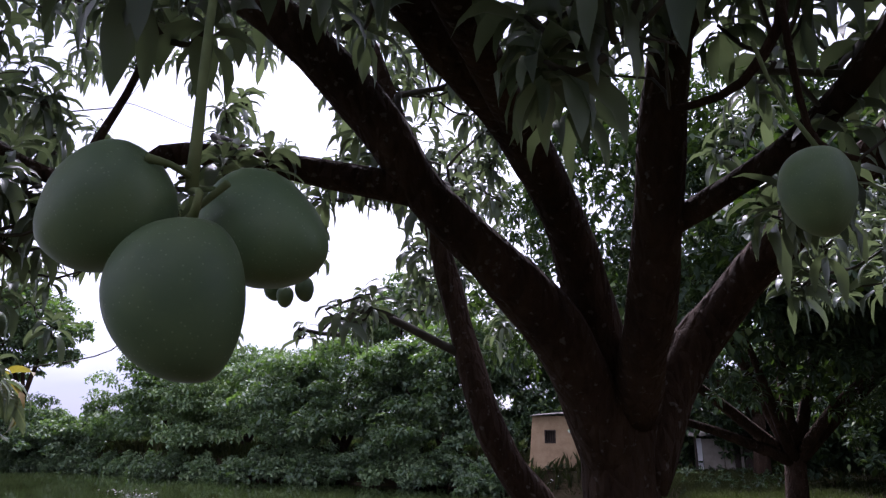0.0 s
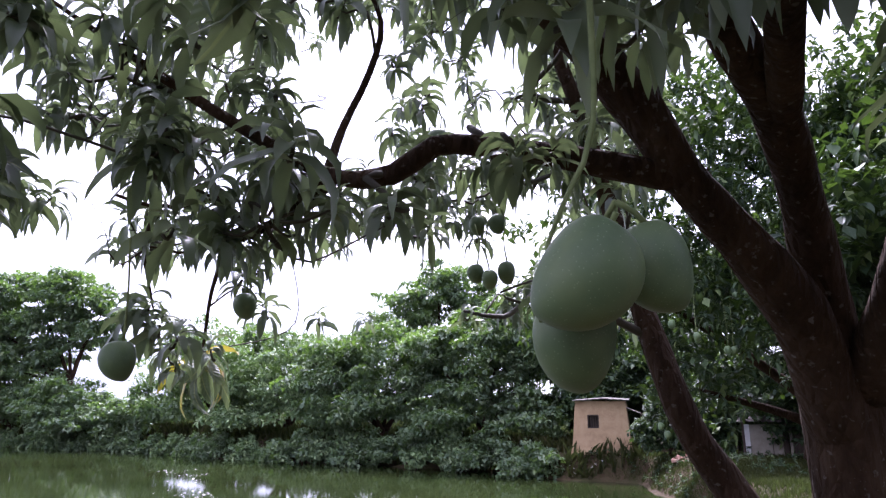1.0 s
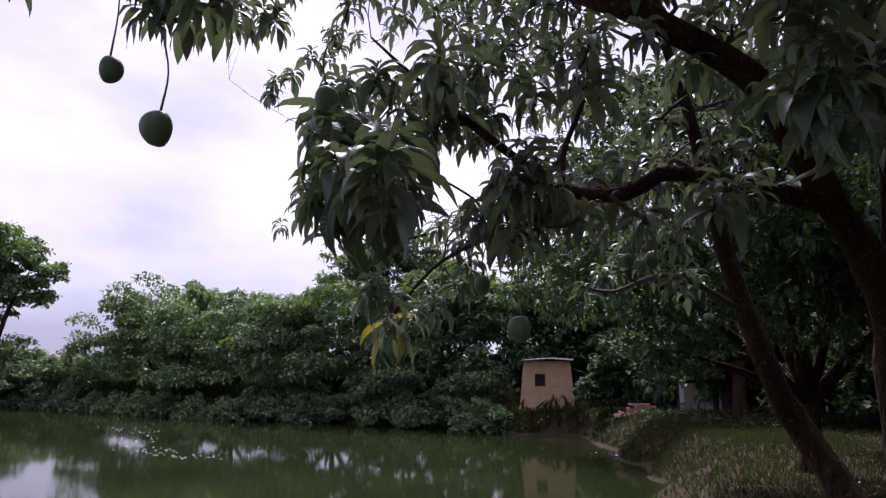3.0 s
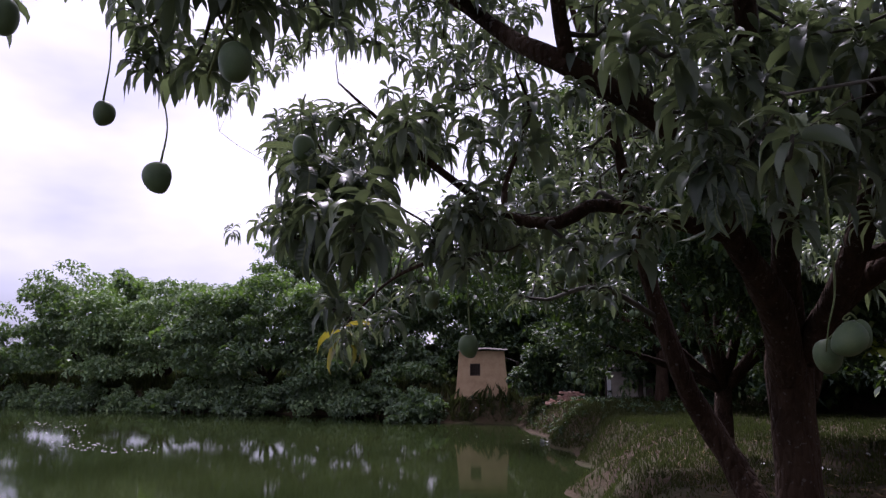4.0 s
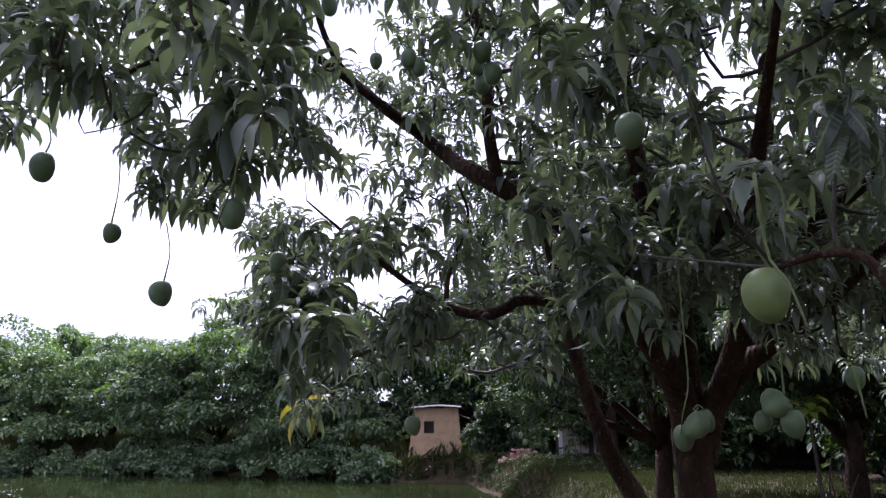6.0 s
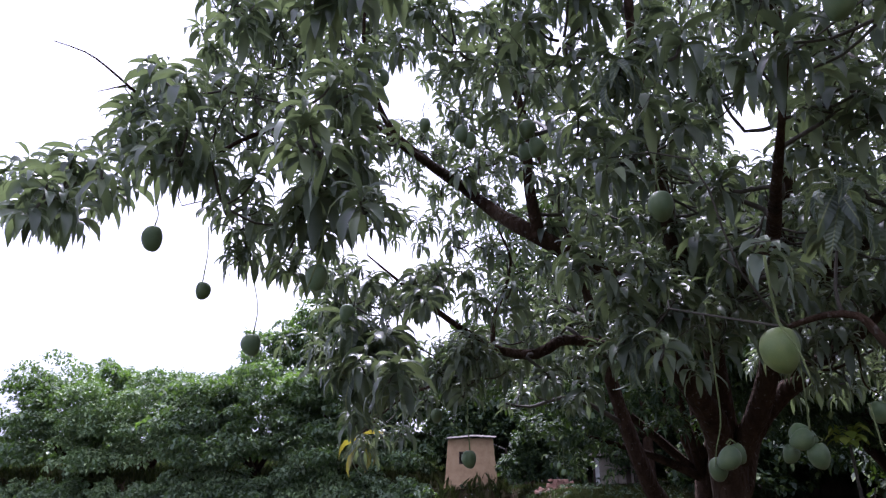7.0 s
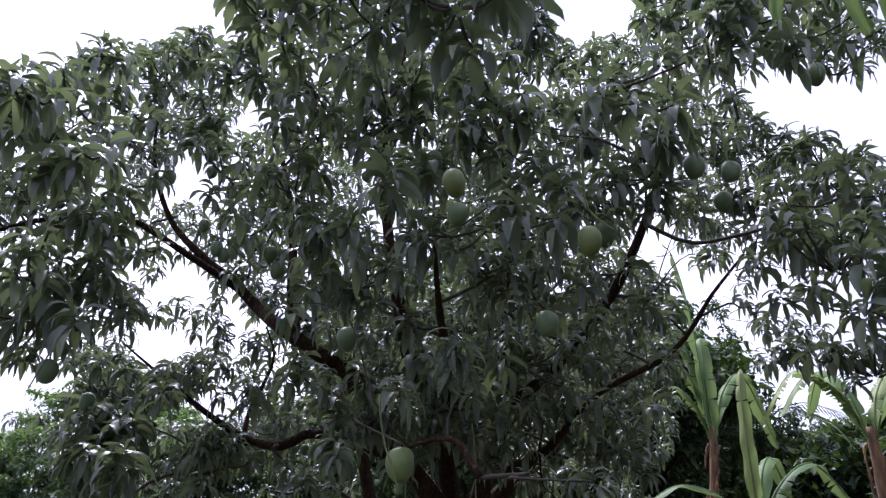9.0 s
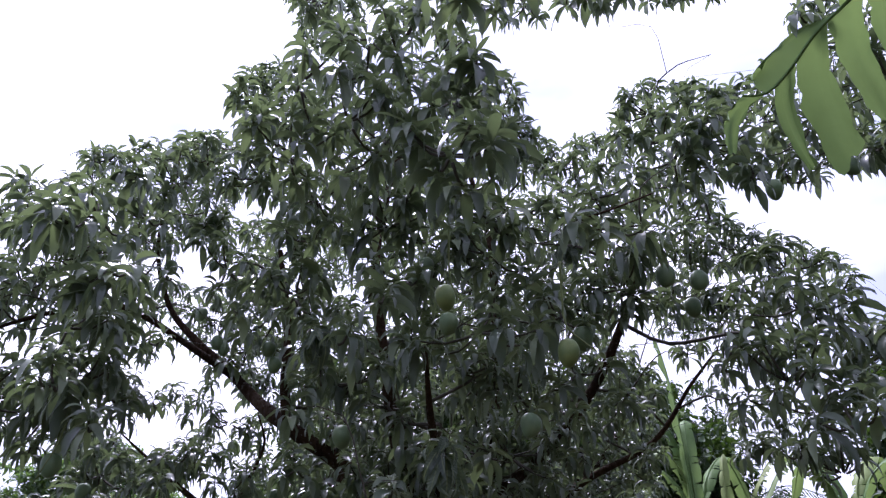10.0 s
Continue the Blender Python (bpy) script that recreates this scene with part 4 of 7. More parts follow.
bough(1.17, -0.50, 4.51, 0.14, 4, seed=7)
bough(1.13, 2.68, 5.40, 0.25, 8)
bough(0.15, 2.93, 5.37, 0.20, 6, seed=98)
bough(-0.19, 3.84, 3.64, 0.11, 2, seed=43)
bough(-1.79, 1.40, 2.26, 0.14, 4, seed=74)
bough(-0.08, 2.94, 3.14, 0.25, 8)
bough(1.77, -0.39, 5.90, 0.25, 8)
bough(0.02, 0.84, 3.56, 0.06, 1, seed=23)
bough(1.85, -0.56, 3.14, 0.11, 2, seed=62)
bough(2.18, -0.74, 4.79, 0.20, 6)
bough(-0.07, 1.11, 3.79, 0.20, 6, seed=61)
bough(-0.17, 4.18, 3.38, 0.20, 6, seed=58)
bough(1.30, 2.89, 5.14, 0.25, 4)
bough(-0.48, 0.71, 3.56, 0.20, 6, seed=8)
bough(1.15, 0.50, 2.74, 0.04, 1, seed=14)
bough(-2.67, 4.47, 4.43, 0.14, 4, seed=60)
bough(-0.18, 2.49, 2.82, 0.14, 2, seed=28)
bough(-2.01, 2.55, 3.83, 0.14, 2, seed=3)
bough(-0.20, 2.87, 2.69, 0.08, 2, seed=45)
bough(1.12, 3.20, 5.60, 0.25, 8)
bough(-1.77, 1.77, 4.45, 0.14, 4, seed=52)
bough(-0.33, 3.28, 4.51, 0.25, 8)
bough(-1.40, 0.94, 4.15, 0.25, 8, seed=63)
bough(0.01, 3.10, 3.64, 0.20, 6, seed=53)
bough(1.42, -0.19, 5.94, 0.20, 6, seed=69)
bough(-0.72, 0.22, 2.90, 0.19, 2, seed=48)
bough(1.23, -1.37, 4.22, 0.14, 4, seed=78)
bough(-3.28, 2.38, 4.34, 0.25, 8, seed=22)
bough(0.93, -1.12, 2.63, 0.08, 2, seed=29)
bough(-0.96, 4.17, 4.04, 0.18, 4, seed=8)
bough(-1.12, 0.27, 4.32, 0.14, 4, seed=65)
bough(0.81, -1.49, 4.02, 0.06, 1, seed=53)
bough(-2.14, 0.36, 2.77, 0.25, 4, seed=13)
bough(2.80, -0.57, 5.20, 0.20, 6)
bough(0.78, -1.24, 2.52, 0.15, 3, seed=15)
bough(2.03, 0.56, 3.01, 0.11, 2, seed=27)
bough(-0.85, 4.15, 3.62, 0.08, 1, seed=70)
bough(1.24, -1.43, 3.92, 0.20, 3)
bough(-1.67, 1.92, 4.48, 0.14, 4, seed=64)
bough(0.17, 4.10, 4.20, 0.20, 3, seed=53)
bough(0.04, 4.17, 3.44, 0.19, 2, seed=15)
bough(-2.11, 0.29, 3.57, 0.14, 4, seed=76)
bough(-2.43, 1.07, 4.09, 0.14, 4, seed=55)
bough(2.54, 0.40, 5.63, 0.20, 6)
bough(-1.10, 1.80, 2.25, 0.25, 8)
bough(1.06, 1.60, 2.67, 0.25, 8, seed=14)
bough(-2.08, 1.02, 3.34, 0.25, 8, seed=60)
bough(-0.33, 3.04, 2.79, 0.11, 1, seed=82)
bough(-0.82, 4.28, 5.34, 0.08, 2, seed=45)
bough(-1.57, 3.07, 5.18, 0.25, 4, seed=22)
bough(-1.19, 2.58, 4.16, 0.11, 2, seed=71)
bough(-0.31, 3.81, 3.17, 0.20, 3, seed=86)
bough(1.95, -0.08, 2.61, 0.25, 8, seed=21)
bough(2.83, -0.59, 5.68, 0.14, 4)
bough(-0.95, 0.47, 3.36, 0.25, 4, seed=53)
bough(-1.97, 2.47, 2.40, 0.20, 6, seed=20)
bough(-0.34, 3.58, 5.12, 0.25, 8, seed=66)
bough(-1.38, 2.28, 2.81, 0.08, 2, seed=64)
bough(0.84, 1.65, 2.73, 0.14, 4, seed=34)
bough(-0.26, 3.52, 3.61, 0.14, 3, seed=41)
bough(0.53, 0.29, 5.93, 0.25, 8, seed=34)
bough(-0.02, -1.14, 4.36, 0.14, 4, seed=93)
bough(1.48, -1.16, 3.82, 0.14, 4, seed=97)
bough(-0.83, 2.40, 2.34, 0.14, 2)
bough(-1.45, 2.16, 3.31, 0.08, 2, seed=96)
bough(0.68, -0.49, 5.16, 0.14, 4, seed=93)
bough(-0.59, -1.29, 3.20, 0.25, 8)
bough(2.50, -0.51, 5.87, 0.20, 6, seed=15)
bough(0.22, 3.38, 3.33, 0.25, 4, seed=50)
bough(-2.13, 0.91, 3.67, 0.19, 4, seed=60)
bough(-0.68, -0.39, 4.30, 0.25, 8, seed=40)
bough(0.49, 1.18, 2.26, 0.20, 6, seed=61)
bough(-1.25, 2.11, 2.81, 0.08, 2, seed=14)
bough(-0.39, 3.21, 3.15, 0.14, 4, seed=66)
bough(0.33, 1.48, 3.70, 0.25, 4, seed=81)
bough(-0.97, 0.14, 5.28, 0.25, 8, seed=28)
bough(-2.62, 3.86, 4.01, 0.11, 2, seed=69)
bough(-2.77, 0.70, 3.17, 0.06, 1, seed=26)
bough(-1.49, 1.07, 4.74, 0.19, 4, seed=24)
bough(1.91, 1.55, 5.77, 0.25, 8)
bough(2.19, 3.02, 4.69, 0.19, 4, seed=17)
bough(-0.78, 3.26, 2.15, 0.06, 1, seed=77)
bough(-2.15, 1.33, 4.63, 0.14, 4, seed=61)
bough(-2.19, 4.00, 3.23, 0.14, 4)
bough(-1.00, 2.35, 2.45, 0.15, 3, seed=90)
bough(2.99, 2.30, 4.55, 0.25, 8, seed=60)
bough(-1.55, -0.24, 2.54, 0.04, 1, seed=14)
bough(-2.03, 4.12, 2.76, 0.14, 1, seed=54)
bough(-0.90, 2.98, 2.88, 0.14, 4, seed=8)
bough(0.69, 4.08, 3.99, 0.14, 2)
bough(-1.23, 0.06, 4.36, 0.11, 2, seed=72)
bough(-1.22, 3.47, 5.09, 0.25, 8, seed=14)
bough(-1.21, 1.38, 5.74, 0.08, 2, seed=85)
bough(-0.45, 3.22, 2.85, 0.20, 6)
bough(-0.29, 3.46, 2.75, 0.06, 1, seed=75)
bough(0.96, -0.92, 3.72, 0.08, 2, seed=84)
bough(-0.77, 2.13, 2.50, 0.20, 3, seed=93)
bough(-2.22, 0.11, 2.85, 0.14, 4, seed=17)
bough(-0.17, 3.23, 2.53, 0.08, 2, seed=57)
bough(-2.55, 1.26, 4.02, 0.15, 3, seed=31)
bough(-0.20, 4.02, 2.56, 0.20, 6)
bough(1.36, 2.43, 4.03, 0.15, 3, seed=8)
bough(-0.31, 0.20, 2.74, 0.08, 2)
bough(-0.61, 4.16, 4.25, 0.14, 3, seed=33)
bough(-2.77, 0.42, 2.86, 0.25, 8, seed=23)
bough(-1.07, 3.07, 3.18, 0.04, 1, seed=42)
bough(-1.56, 1.91, 5.24, 0.14, 4, seed=62)
bough(-1.19, 1.20, 5.41, 0.20, 3)
bough(-1.29, 3.10, 2.60, 0.14, 2, seed=61)
bough(-2.60, 1.53, 3.18, 0.06, 1, seed=56)
bough(-2.14, 2.79, 2.57, 0.08, 2, seed=25)
bough(-1.90, 2.46, 2.83, 0.25, 4, seed=63)
bough(-0.27, 2.28, 3.23, 0.25, 2, seed=55)
bough(-3.00, 4.16, 4.76, 0.08, 2, seed=28)
bough(-3.28, 2.26, 3.90, 0.20, 6, seed=13)
bough(-1.37, 2.41, 3.26, 0.11, 2, seed=66)
bough(0.19, 3.54, 3.21, 0.14, 4, seed=3)
bough(-2.98, 0.71, 2.94, 0.25, 8, seed=32)
bough(-1.59, 1.58, 5.03, 0.14, 2, seed=56)
bough(2.39, 2.78, 4.80, 0.25, 8, seed=35)
bough(-1.05, 2.04, 2.32, 0.15, 1, seed=39)
bough(1.25, 3.23, 4.21, 0.11, 2, seed=89)
bough(-1.08, 3.67, 2.79, 0.06, 1, seed=52)
bough(0.48, 1.24, 2.45, 0.25, 8, seed=78)
bough(3.03, 0.48, 4.25, 0.08, 2, seed=98)
bough(-0.33, 2.75, 2.13, 0.11, 2, seed=32)
bough(0.31, 0.26, 5.90, 0.25, 4)
bough(3.33, 3.73, 2.80, 0.16, 4, seed=9)
bough(1.71, 1.75, 2.67, 0.16, 4, seed=3)
bough(0.16, 3.67, 2.85, 0.16, 2, seed=33)
bough(-3.08, 3.97, 4.31, 0.06, 1, seed=28)
bough(2.65, 3.24, 4.47, 0.16, 4, seed=54)
bough(1.72, 0.21, 3.62, 0.16, 4, seed=33)
bough(-0.84, 0.07, 4.27, 0.17, 3, seed=30)
bough(-0.11, 3.69, 2.53, 0.10, 3)
bough(1.64, 2.69, 3.45, 0.16, 4)
bough(3.34, 3.58, 5.52, 0.16, 4)
bough(-2.96, 3.54, 4.66, 0.22, 3, seed=56)
bough(-1.59, 2.85, 2.48, 0.06, 1, seed=76)
bough(-1.64, 0.92, 2.20, 0.04, 1, seed=93)
bough(-1.82, 2.32, 2.03, 0.10, 3, seed=94)
bough(0.87, 2.79, 4.58, 0.20, 4)
bough(0.32, 0.53, 3.54, 0.14, 3, seed=53)
bough(-1.13, 0.62, 4.28, 0.26, 6)
bough(2.08, 2.07, 2.91, 0.14, 3)
bough(1.28, 1.22, 4.22, 0.11, 1, seed=51)
bough(-0.55, 1.57, 4.75, 0.11, 1, seed=77)
bough(-1.04, 2.18, 4.20, 0.14, 3)
bough(0.06, 1.68, 2.94, 0.20, 4, seed=30)
bough(-0.50, 1.15, 3.01, 0.20, 4, seed=31)
bough(0.08, 0.83, 5.32, 0.20, 4)
bough(0.40, 1.18, 4.16, 0.20, 4, seed=29)
bough(-0.26, 0.06, 3.66, 0.20, 4, seed=72)
bough(0.15, 1.30, 4.81, 0.14, 3)
bough(-0.62, 2.38, 4.80, 0.14, 3)
bough(1.22, 0.84, 4.03, 0.14, 3)
bough(1.34, 0.75, 5.01, 0.14, 3)
bough(0.00, 2.09, 5.40, 0.20, 4)
bough(-0.05, 2.43, 4.46, 0.14, 3, seed=24)
bough(1.42, 1.12, 4.58, 0.20, 3, seed=73)
bough(0.19, 1.13, 5.31, 0.26, 6)
bough(0.56, 2.34, 5.15, 0.14, 3)
bough(0.70, 2.00, 4.36, 0.20, 4)
bough(1.46, 0.41, 5.27, 0.14, 3, seed=82)
bough(-0.35, 1.96, 3.33, 0.26, 6, seed=69)
bough(-0.10, 1.03, 5.04, 0.20, 4)
bough(-1.48, 0.88, 4.47, 0.20, 4, seed=93)
bough(1.18, 1.49, 4.15, 0.20, 4)
bough(-0.84, 0.73, 4.68, 0.14, 3, seed=70)
bough(0.34, 0.46, 5.12, 0.14, 3)
bough(-0.69, 0.68, 4.57, 0.14, 3, seed=67)
bough(0.53, 0.68, 3.96, 0.11, 1, seed=37)
bough(-0.78, 0.25, 4.46, 0.20, 4)
bough(0.31, 2.01, 4.62, 0.14, 3)
bough(0.57, 2.33, 4.59, 0.20, 4, seed=21)
bough(0.66, 0.82, 3.94, 0.26, 6)
bough(0.42, 1.12, 3.97, 0.26, 6, seed=90)
bough(0.88, 1.67, 2.50, 0.26, 6)
bough(0.00, 1.89, 3.13, 0.14, 3)
bough(0.11, 2.18, 4.59, 0.26, 6, seed=28)
bough(2.08, 0.16, 5.20, 0.20, 4, seed=70)
bough(0.89, -0.21, 4.08, 0.26, 6)
bough(-0.11, 0.55, 4.52, 0.14, 3)
bough(1.10, 1.32, 2.94, 0.26, 6)
bough(1.48, 1.32, 3.04, 0.20, 4, seed=38)
bough(0.49, 1.73, 3.24, 0.20, 4)
bough(0.67, 1.43, 2.88, 0.20, 4, seed=60)
bough(-0.12, 0.61, 5.11, 0.26, 6)
bough(2.31, 2.89, 4.66, 0.14, 3)
bough(-0.17, 1.38, 3.10, 0.14, 3, seed=81)
bough(0.78, 2.12, 4.75, 0.14, 3)
bough(-0.07, 1.37, 3.41, 0.14, 3, seed=23)
bough(1.66, 1.06, 5.44, 0.20, 4)
bough(0.59, 0.60, 4.32, 0.20, 4, seed=43)
bough(1.33, 1.45, 2.38, 0.26, 6)
bough(1.99, 2.85, 3.16, 0.20, 4)
bough(1.32, 2.05, 4.13, 0.14, 3, seed=55)
bough(0.65, 1.46, 4.68, 0.20, 4)
bough(-0.79, -0.85, 4.04, 0.20, 4)
bough(-0.98, 0.20, 4.61, 0.20, 4, seed=2)
bough(1.63, 2.24, 4.05, 0.26, 6, seed=58)
bough(-0.59, 2.14, 5.29, 0.14, 3)
bough(0.68, 2.13, 3.47, 0.14, 3)
bough(0.38, 1.48, 5.29, 0.26, 6)
bough(0.76, 0.43, 4.04, 0.20, 4)
bough(0.58, 1.54, 2.99, 0.20, 4)
bough(0.39, 2.29, 5.04, 0.26, 6, seed=55)
bough(0.11, 1.59, 5.21, 0.26, 6)
bough(0.12, 1.44, 2.77, 0.15, 2, seed=70)
bough(-0.89, 1.10, 4.55, 0.14, 3)
bough(1.06, 0.02, 4.41, 0.20, 4)
bough(-0.23, 2.01, 2.88, 0.20, 4)
bough(0.37, 1.89, 4.62, 0.26, 6)
bough(3.57, 1.31, 4.71, 0.20, 4)
bough(1.89, 1.74, 2.47, 0.15, 2, seed=24)
bough(0.40, 1.19, 5.13, 0.15, 2, seed=87)
bough(0.97, 1.08, 4.02, 0.20, 4, seed=70)
bough(-0.29, 1.11, 4.91, 0.26, 6)
bough(-2.08, 2.06, 4.62, 0.11, 1, seed=16)
bough(-0.50, -0.42, 3.19, 0.14, 3)
bough(2.06, 2.36, 5.26, 0.14, 3)
bough(0.92, 2.82, 5.17, 0.14, 3)
bough(0.66, 0.44, 3.67, 0.11, 1, seed=91)
bough(-0.53, 1.32, 4.66, 0.20, 4, seed=61)
bough(2.24, 0.95, 4.77, 0.26, 6, seed=61)
bough(1.76, 0.93, 4.16, 0.26, 6, seed=52)
bough(0.97, 1.07, 3.68, 0.20, 4, seed=48)
bough(1.65, 0.17, 4.93, 0.20, 4)
bough(-0.28, 1.61, 3.31, 0.20, 4)
bough(0.93, 2.06, 3.37, 0.20, 4, seed=50)
bough(0.30, 0.12, 4.56, 0.15, 2, seed=68)
bough(1.33, 1.52, 2.45, 0.20, 4, seed=77)
bough(1.94, 1.49, 5.01, 0.14, 3)
bough(-0.64, 0.60, 3.97, 0.20, 4, seed=47)
bough(0.75, 0.40, 4.33, 0.11, 1, seed=12)
bough(0.60, 0.65, 5.36, 0.14, 3)
bough(0.15, 0.46, 5.02, 0.26, 6)
bough(2.00, 0.60, 3.64, 0.14, 3)
bough(1.10, 1.46, 3.24, 0.14, 3, seed=5)
bough(1.79, 2.09, 3.97, 0.26, 6)
bough(-0.45, 0.75, 4.81, 0.26, 6)
bough(1.74, 2.22, 2.90, 0.26, 6)
bough(1.80, 0.74, 4.22, 0.14, 3, seed=60)
bough(1.03, 3.21, 4.12, 0.20, 4, seed=43)
bough(1.38, 2.20, 5.08, 0.20, 4, seed=53)
bough(1.06, 1.94, 5.08, 0.20, 4)
bough(-0.45, -0.23, 3.73, 0.14, 3)
bough(-0.88, 2.97, 4.58, 0.04, 1, seed=25)
bough(-2.60, 3.49, 4.95, 0.22, 6)
bough(-1.51, 2.53, 2.25, 0.06, 1, seed=78)
bough(-1.87, 2.63, 3.83, 0.12, 2, seed=94)
bough(-0.33, 1.44, 3.76, 0.04, 1, seed=43)
bough(-0.18, 4.17, 5.66, 0.16, 4, seed=66)
bough(3.53, 4.00, 3.12, 0.22, 6, seed=64)
bough(-3.04, 4.01, 3.82, 0.10, 3, seed=42)
bough(2.03, 0.50, 5.75, 0.16, 4, seed=90)
bough(-1.24, 0.65, 3.62, 0.22, 6)
bough(-2.46, 1.11, 3.50, 0.16, 4, seed=55)
bough(-2.40, 2.11, 4.87, 0.22, 6, seed=14)
bough(-2.00, 0.65, 3.65, 0.16, 4)
bough(-1.78, 1.43, 2.31, 0.12, 2, seed=6)
bough(-0.96, 4.16, 4.58, 0.22, 6, seed=57)
bough(-0.75, 2.79, 4.21, 0.16, 4, seed=35)
bough(2.97, 1.40, 5.32, 0.04, 1, seed=20)
bough(-1.66, 2.55, 1.91, 0.04, 1, seed=9)
bough(-1.43, 0.88, 2.45, 0.06, 1, seed=41)
bough(-0.39, 3.14, 2.28, 0.06, 1)
bough(-1.71, 0.89, 2.95, 0.22, 6)
bough(-1.84, 3.62, 5.54, 0.16, 4, seed=92)
bough(1.91, 3.75, 5.13, 0.10, 3)
bough(0.13, 2.31, 4.04, 0.22, 6, seed=15)
bough(-2.26, 4.09, 4.61, 0.04, 1, seed=2)
bough(1.68, -0.08, 2.67, 0.10, 3, seed=26)
bough(-1.90, 1.85, 2.85, 0.04, 1, seed=31)
bough(-0.38, 2.66, 2.93, 0.06, 1, seed=10)
bough(3.34, 1.68, 3.34, 0.22, 6, seed=39)
bough(-2.34, 4.16, 5.22, 0.22, 6, seed=53)
bough(-0.26, 2.54, 2.62, 0.10, 3)
bough(-1.67, -0.23, 3.59, 0.10, 3)
bough(-1.25, 1.94, 2.25, 0.17, 3, seed=93)
bough(1.22, 0.08, 3.19, 0.06, 1)
bough(-1.95, 3.06, 2.97, 0.06, 1, seed=40)
bough(-1.49, 3.01, 2.52, 0.04, 1, seed=25)
bough(-3.21, 2.63, 3.84, 0.06, 1, seed=21)
bough(-1.53, 0.91, 2.13, 0.06, 1, seed=18)
bough(-1.66, -0.45, 2.63, 0.10, 3, seed=4)
bough(-1.28, 2.80, 3.55, 0.06, 1, seed=18)
bough(-1.99, 2.18, 3.37, 0.06, 1, seed=66)
bough(-1.75, 3.84, 2.20, 0.04, 1, seed=91)
bough(-2.97, 2.67, 4.04, 0.10, 3)
bough(-3.05, 0.67, 2.90, 0.10, 3, seed=60)
bough(-1.61, 2.73, 3.38, 0.06, 1)
bough(-0.82, 2.70, 3.06, 0.08, 1, seed=63)
bough(-1.90, 3.93, 4.70, 0.22, 6)
bough(-3.11, 1.36, 3.17, 0.10, 3, seed=2)
bough(-1.68, -0.73, 3.08, 0.10, 3)
bough(-2.20, 1.64, 3.07, 0.10, 3, seed=66)
bough(2.88, 3.82, 3.99, 0.10, 3)
bough(0.24, 0.59, 2.96, 0.06, 1, seed=76)
bough(1.43, 2.14, 2.59, 0.22, 6, seed=32)
bough(1.09, 1.83, 2.55, 0.22, 6)
bough(-0.03, 3.73, 4.32, 0.16, 4, seed=67)
bough(1.74, 4.01, 2.44, 0.04, 1, seed=46)
bough(-0.31, 1.40, 2.57, 0.10, 3, seed=56)
bough(-0.68, 2.74, 4.65, 0.16, 4)
bough(0.05, 3.13, 2.73, 0.04, 1, seed=22)
bough(1.67, 2.09, 3.41, 0.22, 6)
bough(-2.30, 1.00, 2.95, 0.06, 1, seed=53)
bough(0.99, 2.02, 2.92, 0.10, 3)
bough(1.23, 2.35, 3.49, 0.22, 6, seed=22)
bough(1.30, 2.74, 2.34, 0.10, 3)
bough(0.65, 1.74, 2.84, 0.22, 6)
bough(1.01, 1.06, 2.58, 0.22, 6, seed=3)
bough(0.36, 1.99, 3.37, 0.16, 4, seed=55)
bough(1.79, 1.69, 3.09, 0.22, 6, seed=8)
bough(-0.01, 2.47, 3.91, 0.22, 6)
bough(-0.33, -0.90, 4.36, 0.22, 6)
bough(1.58, 1.29, 2.47, 0.06, 1, seed=30)
bough(1.30, 2.09, 2.98, 0.22, 6, seed=35)
bough(0.57, 1.61, 2.62, 0.16, 4, seed=78)
bough(-2.88, 0.86, 3.06, 0.22, 6, seed=5)
bough(-2.60, 3.23, 3.56, 0.04, 1, seed=18)
bough(0.73, 2.86, 3.95, 0.22, 6)
bough(-0.37, 1.76, 2.37, 0.10, 3, seed=89)
bough(-0.69, -0.83, 2.91, 0.06, 1)
bough(0.05, 1.01, 2.47, 0.16, 4)
bough(-2.30, 2.84, 3.07, 0.06, 1, seed=82)
bough(2.16, 4.10, 5.11, 0.04, 1, seed=8)
bough(1.04, 1.85, 2.20, 0.16, 4, seed=88)
bough(0.12, 3.55, 3.04, 0.10, 3, seed=24)
bough(-1.66, 3.94, 2.68, 0.06, 1, seed=56)
bough(2.89, 3.74, 2.10, 0.22, 6, seed=10)
bough(-0.26, 0.87, 2.21, 0.08, 1, seed=6)
bough(-1.57, 2.55, 2.83, 0.10, 3, seed=61)
bough(3.01, 3.42, 2.56, 0.10, 3, seed=49)
bough(2.78, 2.83, 3.53, 0.22, 6)
bough(-0.41, 0.71, 2.59, 0.10, 3, seed=24)
bough(1.42, 3.91, 4.62, 0.16, 4, seed=66)
bough(3.24, 3.64, 4.64, 0.16, 4, seed=92)
bough(1.12, 2.83, 2.75, 0.17, 3, seed=70)
bough(-0.12, 1.27, 2.64, 0.16, 4, seed=45)
bough(1.28, 2.70, 2.23, 0.22, 6, seed=73)
bough(1.98, 3.31, 2.25, 0.22, 6)
bough(-0.77, 0.49, 2.57, 0.16, 4, seed=85)
bough(1.96, 3.56, 2.60, 0.22, 6)
bough(1.70, 2.53, 2.37, 0.10, 3)
bough(-1.96, 1.59, 2.56, 0.08, 1, seed=24)
bough(1.73, 1.93, 3.70, 0.22, 6)
bough(0.59, 2.63, 3.23, 0.04, 1, seed=72)
bough(-1.12, 1.44, 2.60, 0.04, 1, seed=3)
bough(-1.96, 2.38, 2.59, 0.06, 1)
bough(-0.30, 4.09, 2.40, 0.22, 6)
bough(-1.77, 2.32, 1.98, 0.06, 1, seed=96)
